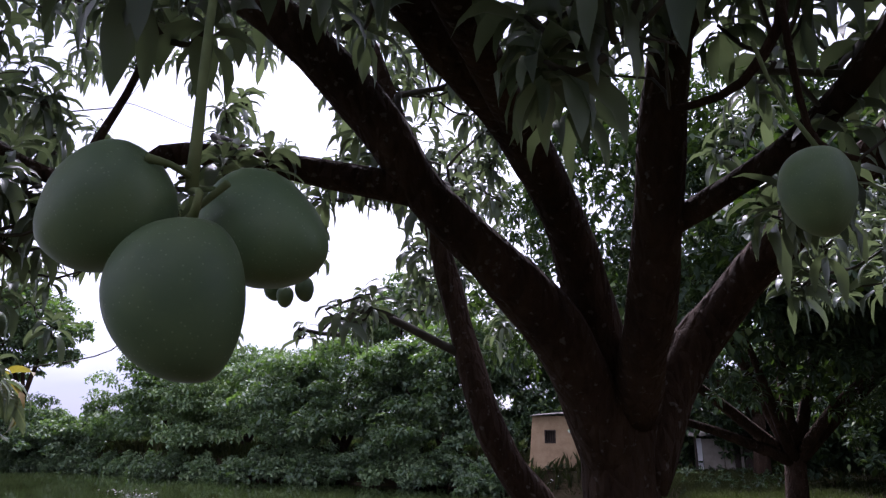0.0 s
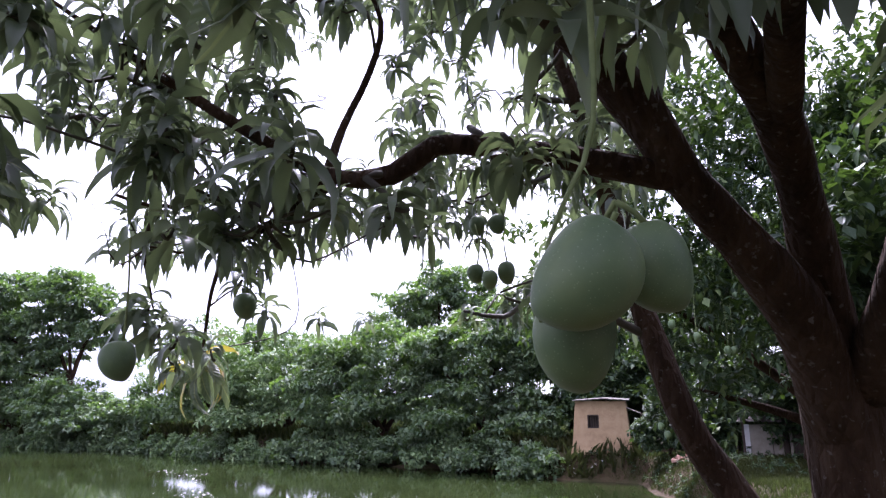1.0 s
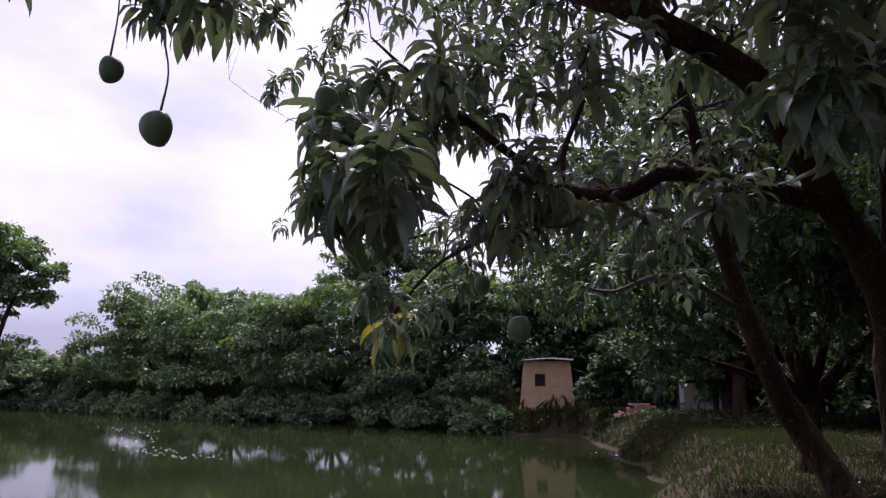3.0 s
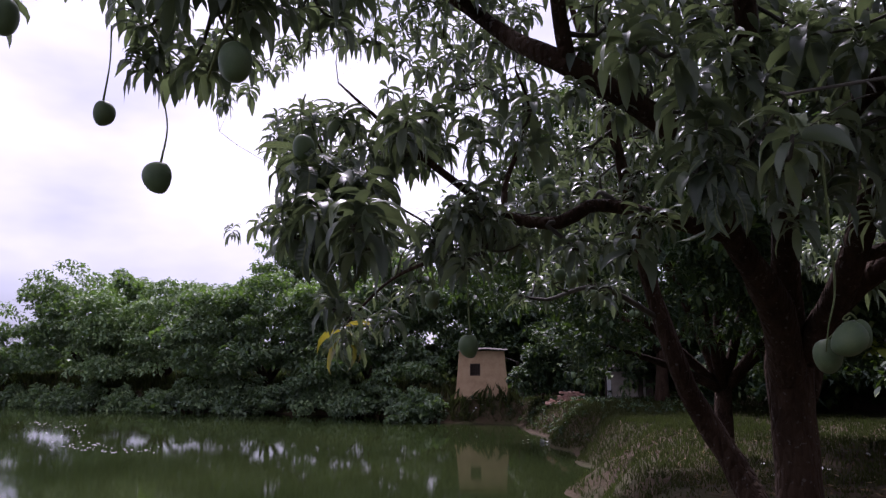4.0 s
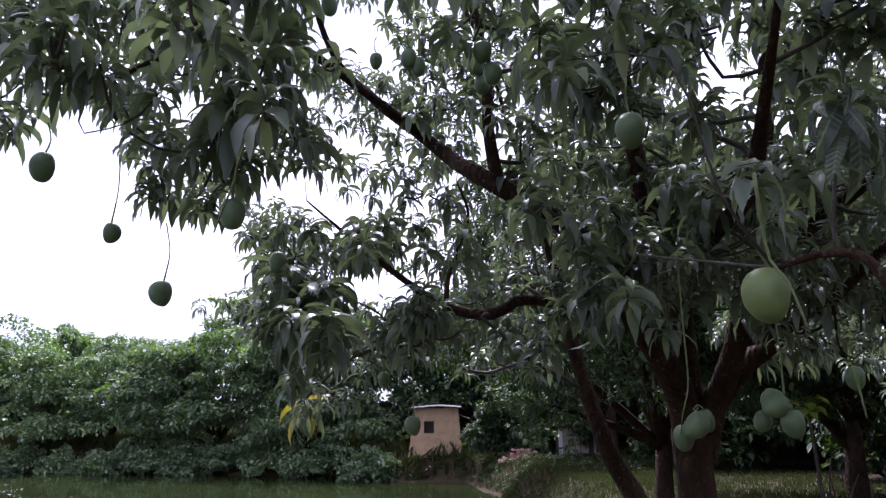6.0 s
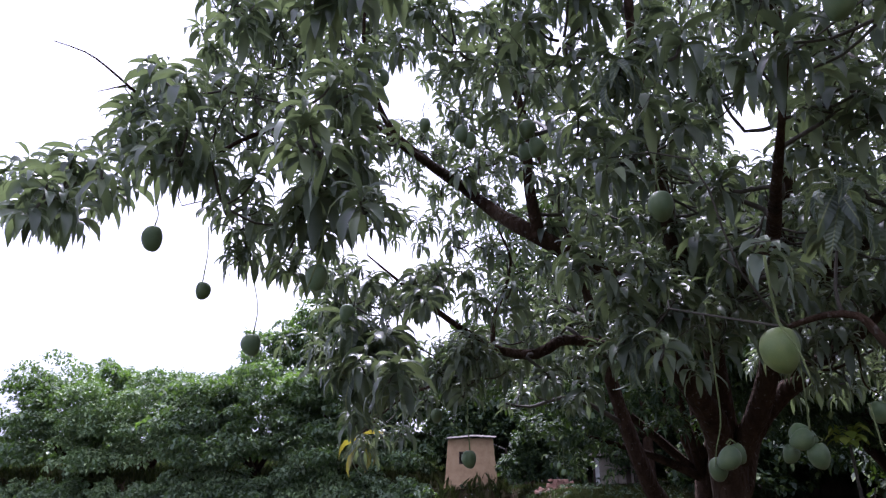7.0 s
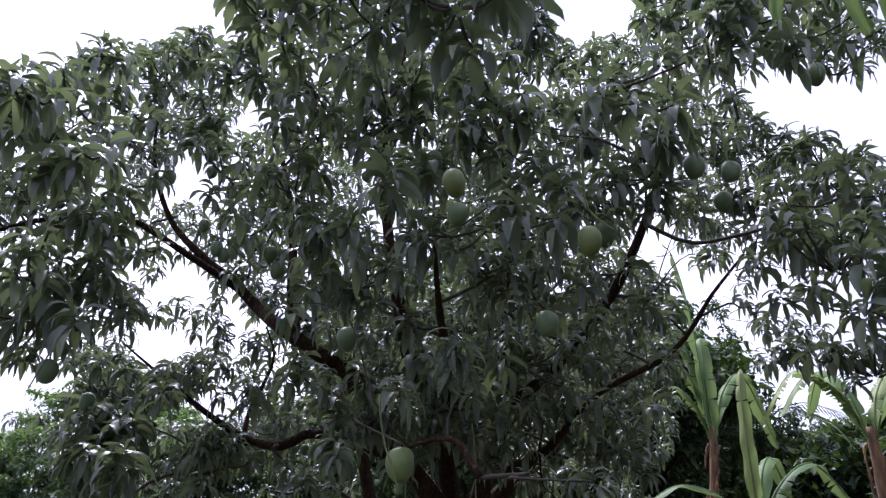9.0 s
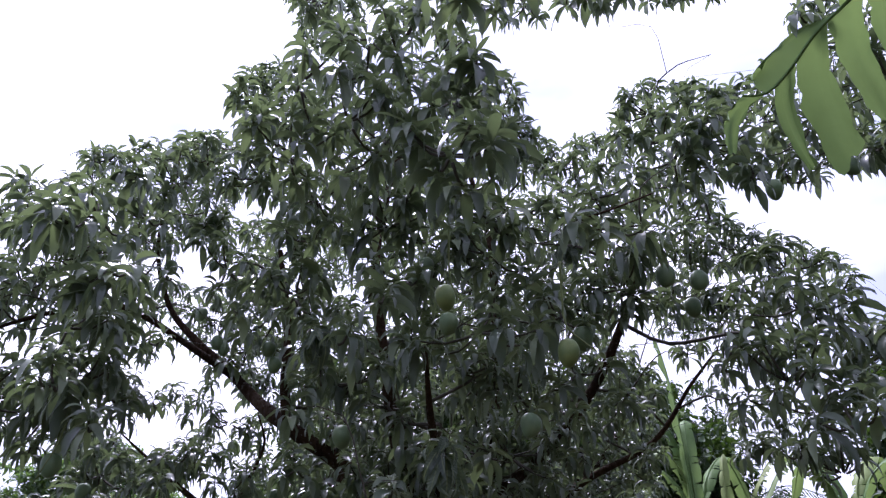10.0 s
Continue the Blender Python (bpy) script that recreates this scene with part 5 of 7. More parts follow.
bough(-0.07, 4.15, 2.82, 0.22, 6)
bough(2.71, 3.64, 2.45, 0.22, 6)
bough(-2.50, 3.39, 2.63, 0.06, 1)
bough(-2.04, 2.98, 4.52, 0.10, 3)
bough(0.76, 4.18, 4.20, 0.06, 1, seed=37)
bough(-1.36, 4.20, 3.46, 0.16, 4)
bough(-1.45, 0.17, 3.33, 0.06, 1)
bough(2.47, 3.47, 2.15, 0.16, 4)
bough(1.51, 1.19, 3.95, 0.06, 1)
bough(-0.29, 0.91, 2.46, 0.10, 3)
bough(-0.13, 1.68, 3.37, 0.16, 4, seed=18)
bough(-0.70, 3.17, 2.51, 0.06, 1, seed=76)
bough(-0.76, 1.54, 3.48, 0.16, 4, seed=64)
bough(0.12, 4.09, 2.23, 0.10, 3)
bough(-1.63, 2.84, 2.97, 0.06, 1)
bough(-0.89, 3.44, 5.13, 0.10, 3)
bough(-1.85, 2.86, 5.51, 0.22, 6)
bough(-1.79, 2.72, 5.68, 0.22, 6)
bough(3.27, 3.66, 2.91, 0.16, 4)
bough(-0.76, 1.47, 4.35, 0.22, 6)
bough(-3.15, 3.20, 4.98, 0.22, 6)
bough(-1.43, 1.18, 2.57, 0.10, 3)
bough(1.73, 0.22, 2.75, 0.10, 3)
bough(-0.51, 1.31, 3.74, 0.10, 3)
bough(-0.60, 0.62, 2.32, 0.10, 3)
bough(1.83, -0.97, 3.19, 0.16, 4)
bough(-0.46, -1.19, 3.67, 0.06, 1)
bough(-1.62, 4.19, 2.25, 0.06, 1)
bough(-2.59, 4.02, 3.63, 0.06, 1)
bough(-0.38, 0.89, 2.53, 0.22, 6)
bough(-2.92, 4.12, 2.72, 0.04, 1, seed=76)
bough(-2.13, 1.39, 2.95, 0.06, 1)
bough(-0.45, 2.83, 2.77, 0.10, 3)
bough(0.08, 1.24, 2.92, 0.10, 3, seed=22)
bough(-1.62, 1.32, 2.21, 0.06, 1)
bough(1.98, 3.90, 2.71, 0.22, 6)
bough(1.92, 2.83, 4.26, 0.10, 3)
bough(-1.79, 1.24, 2.21, 0.06, 1)
bough(-0.57, 3.64, 2.28, 0.10, 3)
bough(-1.87, 1.24, 3.24, 0.06, 1)
bough(-2.01, 1.94, 2.43, 0.10, 3)
bough(-1.06, 2.60, 2.47, 0.06, 1)
bough(0.80, 1.42, 3.71, 0.22, 6)
bough(2.57, 2.48, 3.27, 0.22, 6)
bough(-1.72, 0.12, 3.19, 0.10, 3)
bough(1.43, 3.07, 3.95, 0.16, 4)

crown_v, crown_n = [], 0
for tips, size, own in BOUGH_TIPS:
    v, k = rosettes(tips, own, leaves=(13, 18), length=(0.095 * size, 0.180 * size))
    crown_v.append(v)
    crown_n += k
crown = part_of("crown", mesh_of("crown", np.vstack(crown_v) - TREE_AT, blade_faces(crown_n), LEAF), mango_tree, "long drooping glossy dark green leaves")
tagged(crown, kind="stuff")
# the large hanging leaves nearest to the walk, one by one
ONE_LEAF = []
for k in range(10):
    v, _ = blades((0, 0, 0), np.zeros(1), np.zeros(1), np.ones(1), np.full(1, rng.uniform(0.19, 0.25)), np.full(1, 1.2 + 0.12 * k), np.zeros(1), rng)
    ONE_LEAF.append(mesh_of("leaf", v, blade_faces(1), LEAF_ONE))
hero_v, hero_n, made = [], 0, 0
for tips, size, rng in HERO_TIPS:
    for tip in tips:
        if made > 275:
            v, k = rosettes([tip], rng, leaves=(12, 16), length=(0.12 * size, 0.19 * size))
            hero_v.append(v)
            hero_n += k
            continue
        n = int(rng.integers(11, 16))
        turn = rng.uniform(0, 360)
        for k in range(n):
            rank = k / n
            el = 12 - 80 * rank + rng.normal(0, 12)
            m = pose(tip[0] - TREE_AT[0], tip[1] - TREE_AT[1], tip[2] - TREE_AT[2] + 0.07 * (0.5 - rank), 0, 0, turn + k * 137.5) @ pose(0, 0, 0, 0, -el, 0) @ pose(0, 0, 0, rng.normal(0, 25), 0, 0)
            ln = size * rng.uniform(0.115, 0.185) * (0.75 + 0.25 * rank)
            part_of("leaf", ONE_LEAF[int(rng.integers(0, 10))], mango_tree, "", m @ Matrix.Diagonal((ln, ln, ln, 1)))
            made += 1
if hero_n:
    far_crown = part_of("lower_crown", mesh_of("lower_crown", np.vstack(hero_v) - TREE_AT, blade_faces(hero_n), LEAF), mango_tree, "large drooping dark green leaves")
    tagged(far_crown, kind="stuff")
# a half-withered whorl hanging low over the water
rng = np.random.default_rng(8)
for k in range(18):
    rank = k / 18
    m = pose(-1.84 - TREE_AT[0], 2.75 - TREE_AT[1], 1.92 - TREE_AT[2] - 0.06 * rank, 0, 0, k * 137.5) @ pose(0, 0, 0, 0, 60 * rank - 5 + rng.normal(0, 8), 0) @ pose(0, 0, 0, rng.normal(0, 25), 0, 0)
    ln = rng.uniform(0.20, 0.28)
    if k % 4 == 0:
        old = part_of("leaf", ONE_LEAF[k % 10].copy(), mango_tree, "yellowing withered leaf", m @ Matrix.Diagonal((ln, ln, ln, 1)))
        old.data.materials[0] = LEAF_OLD
    else:
        part_of("leaf", ONE_LEAF[k % 10], mango_tree, "", m @ Matrix.Diagonal((ln, ln, ln, 1)))
tv, tf = gather(BOUGH_TWIGS)
tagged(part_of("twig_work", mesh_of("twig_work", tv - TREE_AT, tf, TWIG), mango_tree, "thin grey-green twigs"), kind="stuff")


# ---- mangoes ----
def mango_mesh(seed, length=0.112, width=0.088, beak=0.16):
    """A heavy, slightly lopsided fruit; its stalk end is at the origin and it hangs down."""
    rows, cols = 28, 32
    v = []
    for i in range(rows + 1):
        t = i / rows
        a = math.pi * t
        rad = math.sin(a) ** 0.93 * (1.0 + 0.085 * math.cos(a))
        z = -length * (0.5 - 0.5 * math.cos(a))
        lean = beak * width * t * t * 0.35
        for k in range(cols):
            b = 2 * math.pi * k / cols
            wob = 1 + 0.035 * noise.noise(Vector((math.cos(b) * 1.2 + seed * 5, math.sin(b) * 1.2, z * 18)))
            v.append((math.cos(b) * rad * width / 2 * wob * 1.04 + lean - 0.012 * math.sin(a), math.sin(b) * rad * width / 2 * wob * 0.95, z - (0.005 * math.exp(-(rad * 3.5) ** 2) if t < 0.2 else 0)))
    f = [(i * cols + k, i * cols + (k + 1) % cols, (i + 1) * cols + (k + 1) % cols, (i + 1) * cols + k) for i in range(rows) for k in range(cols)]
    return mesh_of("mango", v, f, MANGO)


MANGO_MESHES = [mango_mesh(s, le, wi) for s, le, wi in ((1, 0.118, 0.090), (2, 0.112, 0.092), (3, 0.105, 0.086), (4, 0.122, 0.094))]
fruit_rng = np.random.default_rng(3)


def mango(x, y, z, size=1.0, stalk=0.15, lean=(0.0, 0.0), spin=None, aside=(0.0, 0.0), label="green unripe mango hanging by its stalk", group="mangoes on the tree", kind=None, skin=None):
    """x, y, z: the fruit's middle. lean: degrees. aside: where the stalk's upper end is off to."""
    kind = int(fruit_rng.integers(0, 4)) if kind is None else kind
    spin = fruit_rng.uniform(0, 360) if spin is None else spin
    ob = new("mango", MANGO_MESHES[kind])
    if skin:
        ob.data = ob.data.copy()
        ob.data.materials[0] = skin
    rot = pose(0, 0, 0, lean[0], lean[1], 0) @ pose(0, 0, 0, 0, 0, spin)
    box_mid = sum((Vector(c) for c in ob.bound_box), Vector()) / 8
    top = Vector((x, y, z)) - rot.to_3x3() @ (box_mid * size)
    ob.matrix_basis = Matrix.Translation(top) @ rot @ Matrix.Diagonal((size, size, size, 1))
    tagged(ob, label, "mango", group)
    if stalk:
        inv = ob.matrix_basis.inverted()
        a = Vector(top) - Vector((0, 0, 0.004))
        b = Vector((x + aside[0], y + aside[1], z + 0.056 * size + stalk))
        mid = (a + b) / 2 + Vector((fruit_rng.normal(0, 0.01), fruit_rng.normal(0, 0.01), 0))
        q = [inv @ p for p in (a, mid, b)]
        v, f = tube(spline([(*q[0], 0.0036 / size), (*q[1], 0.0024 / size), (*q[2], 0.0030 / size)], 0.03), 6)
        part_of("stalk", mesh_of("stalk", v, f, STALK), ob, "thin green stalk")
    return ob


def hanging_stem(points):
    """A bare flower stem left hanging beside the fruit."""
    v, f = tube(spline([(*p, 0.0042 - 0.0005 * k) for k, p in enumerate(points)], 0.03), 7, 0.12)
    part_of("fruit_stem", mesh_of("fruit_stem", v - TREE_AT, f, STALK), mango_tree, "pale yellow-green hanging stem")


mango(0.150, 0.711, 1.812, 0.865289, 0.032, (4, -3), 20, (-0.009, 0.021), kind=3)
mango(0.093, 0.713, 1.873, 0.855211, -0.018, (10, 50), 190, (0.048, 0.019), kind=1)
mango(0.157, 0.815, 1.885, 0.98, -0.045, (-12, -46), 10, (-0.016, -0.083), kind=0)
mango(0.088, 0.800, 1.818, 0.76, 0.046, (8, 14), 100, (0.067, -0.044), kind=2)
mango(-0.236, 0.646, 1.809, 0.814128, 0.027, (4, 36), 180, (0.028, 0.034), kind=3)
mango(-0.180, 0.694, 1.824, 0.700031, 0.018, (6, -14), 20, (-0.028, -0.014), kind=0)
mango(-0.249, 0.726, 1.768, 0.837719, 0.057, (-4, 6), 60, (0.041, -0.046), kind=1)
mango(0.687, 1.101, 1.986, 0.86, 0.16, (0, 4), 30, (-0.04, 0.02), kind=3)
mango(-2.430, 1.080, 2.580, 0.72, 0.28)
mango(-2.130, 0.830, 2.290, 0.86, 0.22)
mango(-2.520, 0.670, 2.710, 0.95, 0.12)
mango(-1.810, 0.510, 2.500, 0.95, 0.25)
mango(-1.190, 1.350, 1.800, 0.82, 0.22)
mango(-1.329, 2.128, 2.030, 0.8, 0.2)
mango(-1.760, 1.120, 2.470, 0.85, 0.15)
mango(-0.480, -0.280, 2.110, 1.0, 0.06, (0, 8), 0, (-0.01, 0.0), kind=3, skin=MANGO_YELLOW, label='yellowish green mango beside its long pale stem')
mango(-0.430, -0.750, 2.960, 0.82, 0.05, (0, 0), 40, kind=3, skin=MANGO_YELLOW)
mango(0.000, -0.840, 2.770, 0.85, 0.05, (0, 0), 80, kind=3, skin=MANGO_YELLOW)
mango(0.920, -0.420, 3.240, 0.95, 0.12)
mango(1.420, -0.600, 3.900, 0.95, 0.2)
mango(1.890, -0.700, 4.080, 0.95, 0.25)
mango(-0.430, 0.160, 4.470, 0.95, 0.2)
mango(-1.640, 1.570, 3.980, 1.0, 0.1)
mango(-0.620, 2.660, 2.410, 0.7, 0.1)
mango(-0.540, 2.660, 2.410, 0.7, 0.1)
mango(-0.620, 2.600, 2.200, 0.7, 0.16)
mango(-0.500, 2.600, 2.200, 0.75, 0.16)
mango(-0.560, 2.570, 2.170, 0.7, 0.2)
mango(1.643, -1.052, 3.926, 0.8, 0.2)
mango(1.687, -0.960, 3.880, 0.85, 0.1, (60, 0))
mango(1.736, -1.032, 3.873, 0.8, 0.12)
mango(0.714, -0.523, 3.325, 0.95, 0.25)
mango(0.893, -0.530, 3.325, 0.95, 0.15)
mango(-1.385, 0.943, 4.056, 0.8, 0.1)
mango(-1.356, 1.031, 3.898, 0.8, 0.1)
mango(-1.339, 1.076, 3.810, 0.7, 0.1)
mango(-0.966, 0.506, 3.124, 0.75, 0.12)
mango(-0.927, 0.530, 3.050, 0.75, 0.15)
mango(-1.191, 0.703, 3.162, 0.7, 0.1)
mango(-1.228, 0.692, 3.189, 0.7, 0.1)
mango(0.039, -0.418, 2.611, 0.95, 0.15)
mango(-0.365, -0.595, 2.924, 0.8, 0.1)
mango(-0.446, -0.454, 3.159, 0.8, 0.1)
mango(0.290, -0.450, 2.994, 1.0, 0.2)
mango(0.301, 0.047, 2.759, 1.1, 0.12)
mango(-0.353, -0.204, 3.343, 0.95, 0.15)
mango(-1.386, 1.611, 3.694, 0.8, 0.1)
mango(-0.395, 1.270, 4.032, 0.85, 0.1)
mango(-0.910, 0.917, 3.205, 0.85, 0.15)
mango(-0.943, 0.888, 3.279, 0.85, 0.15)
mango(-0.647, -0.019, 2.599, 0.95, 0.1)
mango(-0.720, 2.363, 2.656, 0.9, 0.1)
mango(1.712, 8.806, 3.017, 0.85, 0.5, group='small mangoes on the orchard tree', label='small pale green mango hanging on a long stalk')
mango(1.839, 8.774, 3.036, 0.85, 0.5, group='small mangoes on the orchard tree', label='small pale green mango hanging on a long stalk')
mango(1.950, 8.744, 3.048, 0.85, 0.5, group='small mangoes on the orchard tree', label='small pale green mango hanging on a long stalk')
mango(1.246, 8.961, 2.488, 0.85, 0.5, group='small mangoes on the orchard tree', label='small pale green mango hanging on a long stalk')
mango(1.497, 8.518, 2.323, 0.85, 0.5, group='small mangoes on the orchard tree', label='small pale green mango hanging on a long stalk')
mango(1.569, 8.503, 2.320, 0.85, 0.5, group='small mangoes on the orchard tree', label='small pale green mango hanging on a long stalk')
mango(0.735, 9.061, 1.428, 0.85, 0.5, group='small mangoes on the orchard tree', label='small pale green mango hanging on a long stalk')
mango(0.807, 9.049, 1.326, 0.85, 0.5, group='small mangoes on the orchard tree', label='small pale green mango hanging on a long stalk')
mango(0.136, 8.251, 2.952, 0.85, 0.5, group='small mangoes on the orchard tree', label='small pale green mango hanging on a long stalk')
mango(0.332, 8.223, 2.924, 0.85, 0.5, group='small mangoes on the orchard tree', label='small pale green mango hanging on a long stalk')
mango(0.797, 7.857, 2.570, 0.85, 0.5, group='small mangoes on the orchard tree', label='small pale green mango hanging on a long stalk')
mango(1.046, 7.807, 2.420, 0.85, 0.85, aside=(0.05, 0.45), group='small mangoes on the orchard tree', label='small pale green mango hanging on a long stalk')
mango(2.918, 8.887, 2.924, 0.85, 0.5, group='small mangoes on the orchard tree', label='small pale green mango hanging on a long stalk')
mango(2.965, 8.886, 2.832, 0.85, 0.5, group='small mangoes on the orchard tree', label='small pale green mango hanging on a long stalk')
mango(1.635, 9.644, 3.154, 0.85, 0.5, group='small mangoes on the orchard tree', label='small pale green mango hanging on a long stalk')
hanging_stem([(-0.600, -0.497, 2.307), (-0.591, -0.485, 2.238), (-0.567, -0.458, 2.149), (-0.551, -0.483, 2.099), (-0.527, -0.488, 2.007)])
hanging_stem([(-0.493, -0.981, 3.104), (-0.477, -0.934, 3.018), (-0.458, -0.900, 2.946), (-0.424, -0.903, 2.885)])
hanging_stem([(-0.133, -1.072, 2.999), (-0.107, -1.020, 2.883), (-0.083, -0.992, 2.801), (-0.008, -1.025, 2.720)])
hanging_stem([(-1.753, 0.312, 2.647), (-1.771, 0.350, 2.564), (-1.795, 0.354, 2.491), (-1.829, 0.379, 2.406)])
hanging_stem([(0.175, 0.390, 2.000), (0.186, 0.389, 1.918), (0.193, 0.386, 1.838)])


def fruit_stem(x, y, z, top, bend):
    """The thick common stem from which a bunch hangs."""
    v, f = tube(spline([(x, y, z, 0.0046), (x + bend * 0.4, y, z + (top - z) * 0.35, 0.0032), (x + bend, y + 0.02, z + (top - z) * 0.7, 0.0034), (x + bend * 0.5, y + 0.05, top, 0.005)], 0.04), 8, 0.15)
    part_of("fruit_stem", mesh_of("fruit_stem", v - TREE_AT, f, STALK), mango_tree, "long green fruiting stem")


fruit_stem(0.141, 0.732, 1.893, 2.40, 0.012)
hanging_stem([(-0.218, 0.72, 2.43), (-0.218, 0.72, 2.15), (-0.222, 0.71, 1.97), (-0.245, 0.69, 1.90), (-0.266, 0.682, 1.85), (-0.276, 0.687, 1.78)])


# ---- trees beyond the pond ----
def shell_points(n, rng, centre, radii, clumps, low=-0.55):
    """Points in many small domed clumps over the skin of a lumpy ellipsoid."""
    d = rng.normal(0, 1, (clumps * 2, 3))
    d /= np.linalg.norm(d, axis=1)[:, None]
    d = d[d[:, 2] > low][:clumps]
    k = np.array([1 + 0.22 * noise.noise(Vector(q * 2.3 + np.array(centre) * 0.37)) + 0.16 * noise.noise(Vector(q * 6.1 + np.array(centre))) for q in d])
    rr = rng.uniform(0.6, 1.0, len(d)) ** 0.5 * k
    c = np.array(centre) + d * rr[:, None] * np.array(radii)
    which = rng.integers(0, len(c), n)
    size = (np.mean(radii) * 0.30) * rng.uniform(0.6, 1.25, len(c))
    e = rng.normal(0, 1, (n, 3))
    e /= np.linalg.norm(e, axis=1)[:, None]
    e[:, 2] = np.abs(e[:, 2]) * 0.8 - 0.25
    e *= (size[which] * rng.uniform(0.55, 1.05, n))[:, None]
    deep = rng.uniform(0, 1, n) < 0.3
    mid = np.array(centre)
    out = c[which] + e
    out[deep] = mid + (out[deep] - mid) * rng.uniform(0.35, 0.85, (int(deep.sum()), 1))
    return out


def broad_tree(name, x, y, blobs, leaves, size, material, label, category="tree", trunk=0.25, seed=1, whorls=0, bare=None):
    """A tree: tapered trunk with limbs to each mass of the crown, and a crown of many small leaves.
    blobs: rows of dx, dy, z, rx, ry, rz."""
    r = np.random.default_rng(seed)
    gz = max(float(ground_z(np.array(x), np.array(y))), WATER_Z - 0.2)
    tree = tagged(new(name), label, category)
    tree.location = (x, y, gz)
    wood = []
    low = min(b[2] - b[5] for b in blobs)
    split = max(0.4, low * 0.8) if bare is None else bare
    wood.append(tube(spline([(0, 0, -0.3, trunk * 1.4), (0.05, 0, split * 0.5, trunk), (0.1, 0.05, split, trunk * 0.85)], 0.4), 9, 0.12))
    for b in blobs:
        wood.append(tube(spline([(0.1, 0.05, split - 0.1, trunk * 0.6), (b[0] * 0.45, b[1] * 0.45, (split + b[2]) / 2, trunk * 0.42), (b[0], b[1], b[2], trunk * 0.16)], 0.4), 7, 0.1))
    v, f = gather(wood)
    part_of("trunk", mesh_of("trunk", v, f, BARK), tree, "brown forked trunk")
    total = sum(b[3] * b[4] + b[3] * b[5] + b[4] * b[5] for b in blobs)
    pts = []
    for b in blobs:
        share = (b[3] * b[4] + b[3] * b[5] + b[4] * b[5]) / total
        pts.append(shell_points(int(leaves * share), r, b[:3], b[3:6], int(26 + 60 * share)))
    v, f = simple_leaves(np.vstack(pts), r, size)
    c = part_of("crown", mesh_of("crown", v, f, material, False), tree, "dense leafy crown")
    tagged(c, kind="stuff")
    if whorls:
        pts = []
        for b in blobs:
            share = (b[3] * b[4] + b[3] * b[5] + b[4] * b[5]) / total
            p = shell_points(int(whorls * share), r, b[:3], np.array(b[3:6]) * 1.02, 60, -0.9)
            pts.append(p)
        v, k = rosettes(np.vstack(pts), r, (10, 14), (size[1] * 0.75, size[1] * 1.2), 0.15)
        tagged(part_of("outer_foliage", mesh_of("outer_foliage", v, blade_faces(k), material), tree, "whorls of narrow hanging leaves"), kind="stuff")
    return tree


FAR_BUSH = "dense green thicket overhanging the far edge of the pond"
broad_tree("umbrella_tree", -35.2, 41.0, [(-8.0, 0, 7.6, 3.2, 3.2, 1.9), (-4.2, 0.5, 9.4, 2.9, 3.0, 1.7), (-0.9, 0, 9.4, 2.6, 2.8, 1.7), (1.7, 0.3, 7.9, 2.0, 2.0, 1.5), (-6.0, -1, 6.2, 3.0, 2.5, 1.7), (-2.2, 0, 7.2, 3.0, 2.4, 1.7), (1.0, 0, 6.2, 2.2, 2.0, 1.4), (-4.4, -0.4, 4.6, 3.4, 2.4, 1.7), (-0.9, -0.2, 5.2, 1.7, 1.8, 1.2), (-8.6, 0, 4.4, 3.2, 2.4, 2.2)], 46000, (0.20, 0.38), LEAF_FAR_HAZED, "tall spreading tree with a broad lobed crown beyond the pond", trunk=0.22, seed=3, bare=3.2)
broad_tree("round_tree", -22.0, 39.0, [(-3.0, 0, 3.2, 3.0, 3, 2.6), (0.2, 0, 4.6, 3.6, 3.2, 2.4), (3.2, 0, 3.4, 2.8, 3, 2.4), (0, -1.8, 1.8, 4.6, 2.0, 1.9)], 33696, (0.15, 0.29), LEAF_FAR_HAZED, "round dense green tree on the far bank", seed=4)
broad_tree("bank_thicket", -30.0, 38.6, [(-3, 0, 2.0, 3.0, 2.5, 1.7), (1.2, 0, 1.4, 2.6, 2.2, 1.2), (-0.5, -1.2, 0.8, 4.2, 1.6, 1.0)], 21060, (0.15, 0.31), LEAF_FAR_HAZED, FAR_BUSH, "bush", seed=5)
broad_tree("tall_tree", -7.8, 37.0, [(-2.2, 0, 6.0, 1.9, 2, 2.2), (-0.2, 0, 7.9, 1.9, 2, 1.9), (1.5, 0, 7.0, 1.7, 2, 1.9), (2.6, 0, 5.6, 1.7, 2, 2.0)], 18954, (0.17, 0.31), LEAF_FAR_HAZED, "taller rounded tree rising behind the bank thicket", seed=6)
broad_tree("bank_thicket", -16.3, 35.2, [(-2.5, 0, 2.8, 2.6, 2.4, 2.4), (0.8, 0, 3.4, 2.8, 2.4, 2.2), (3.0, 0, 3.4, 2.6, 2.4, 2.3), (0.4, -1.6, 1.2, 4.0, 1.6, 1.5)], 29484, (0.14, 0.27), LEAF_PALE_HAZED, "pale green thicket on the far bank", "bush", seed=7)
broad_tree("bank_thicket", -10.0, 32.8, [(-2.5, 0, 2.7, 2.6, 2.2, 2.3), (0.5, -0.3, 3.6, 2.6, 2.3, 2.2), (2.8, 0, 3.4, 2.4, 2.2, 2.3), (0.2, -1.5, 1.1, 4.0, 1.5, 1.5)], 33696, (0.14, 0.27), LEAF_FAR_HAZED, FAR_BUSH, "bush", seed=8)
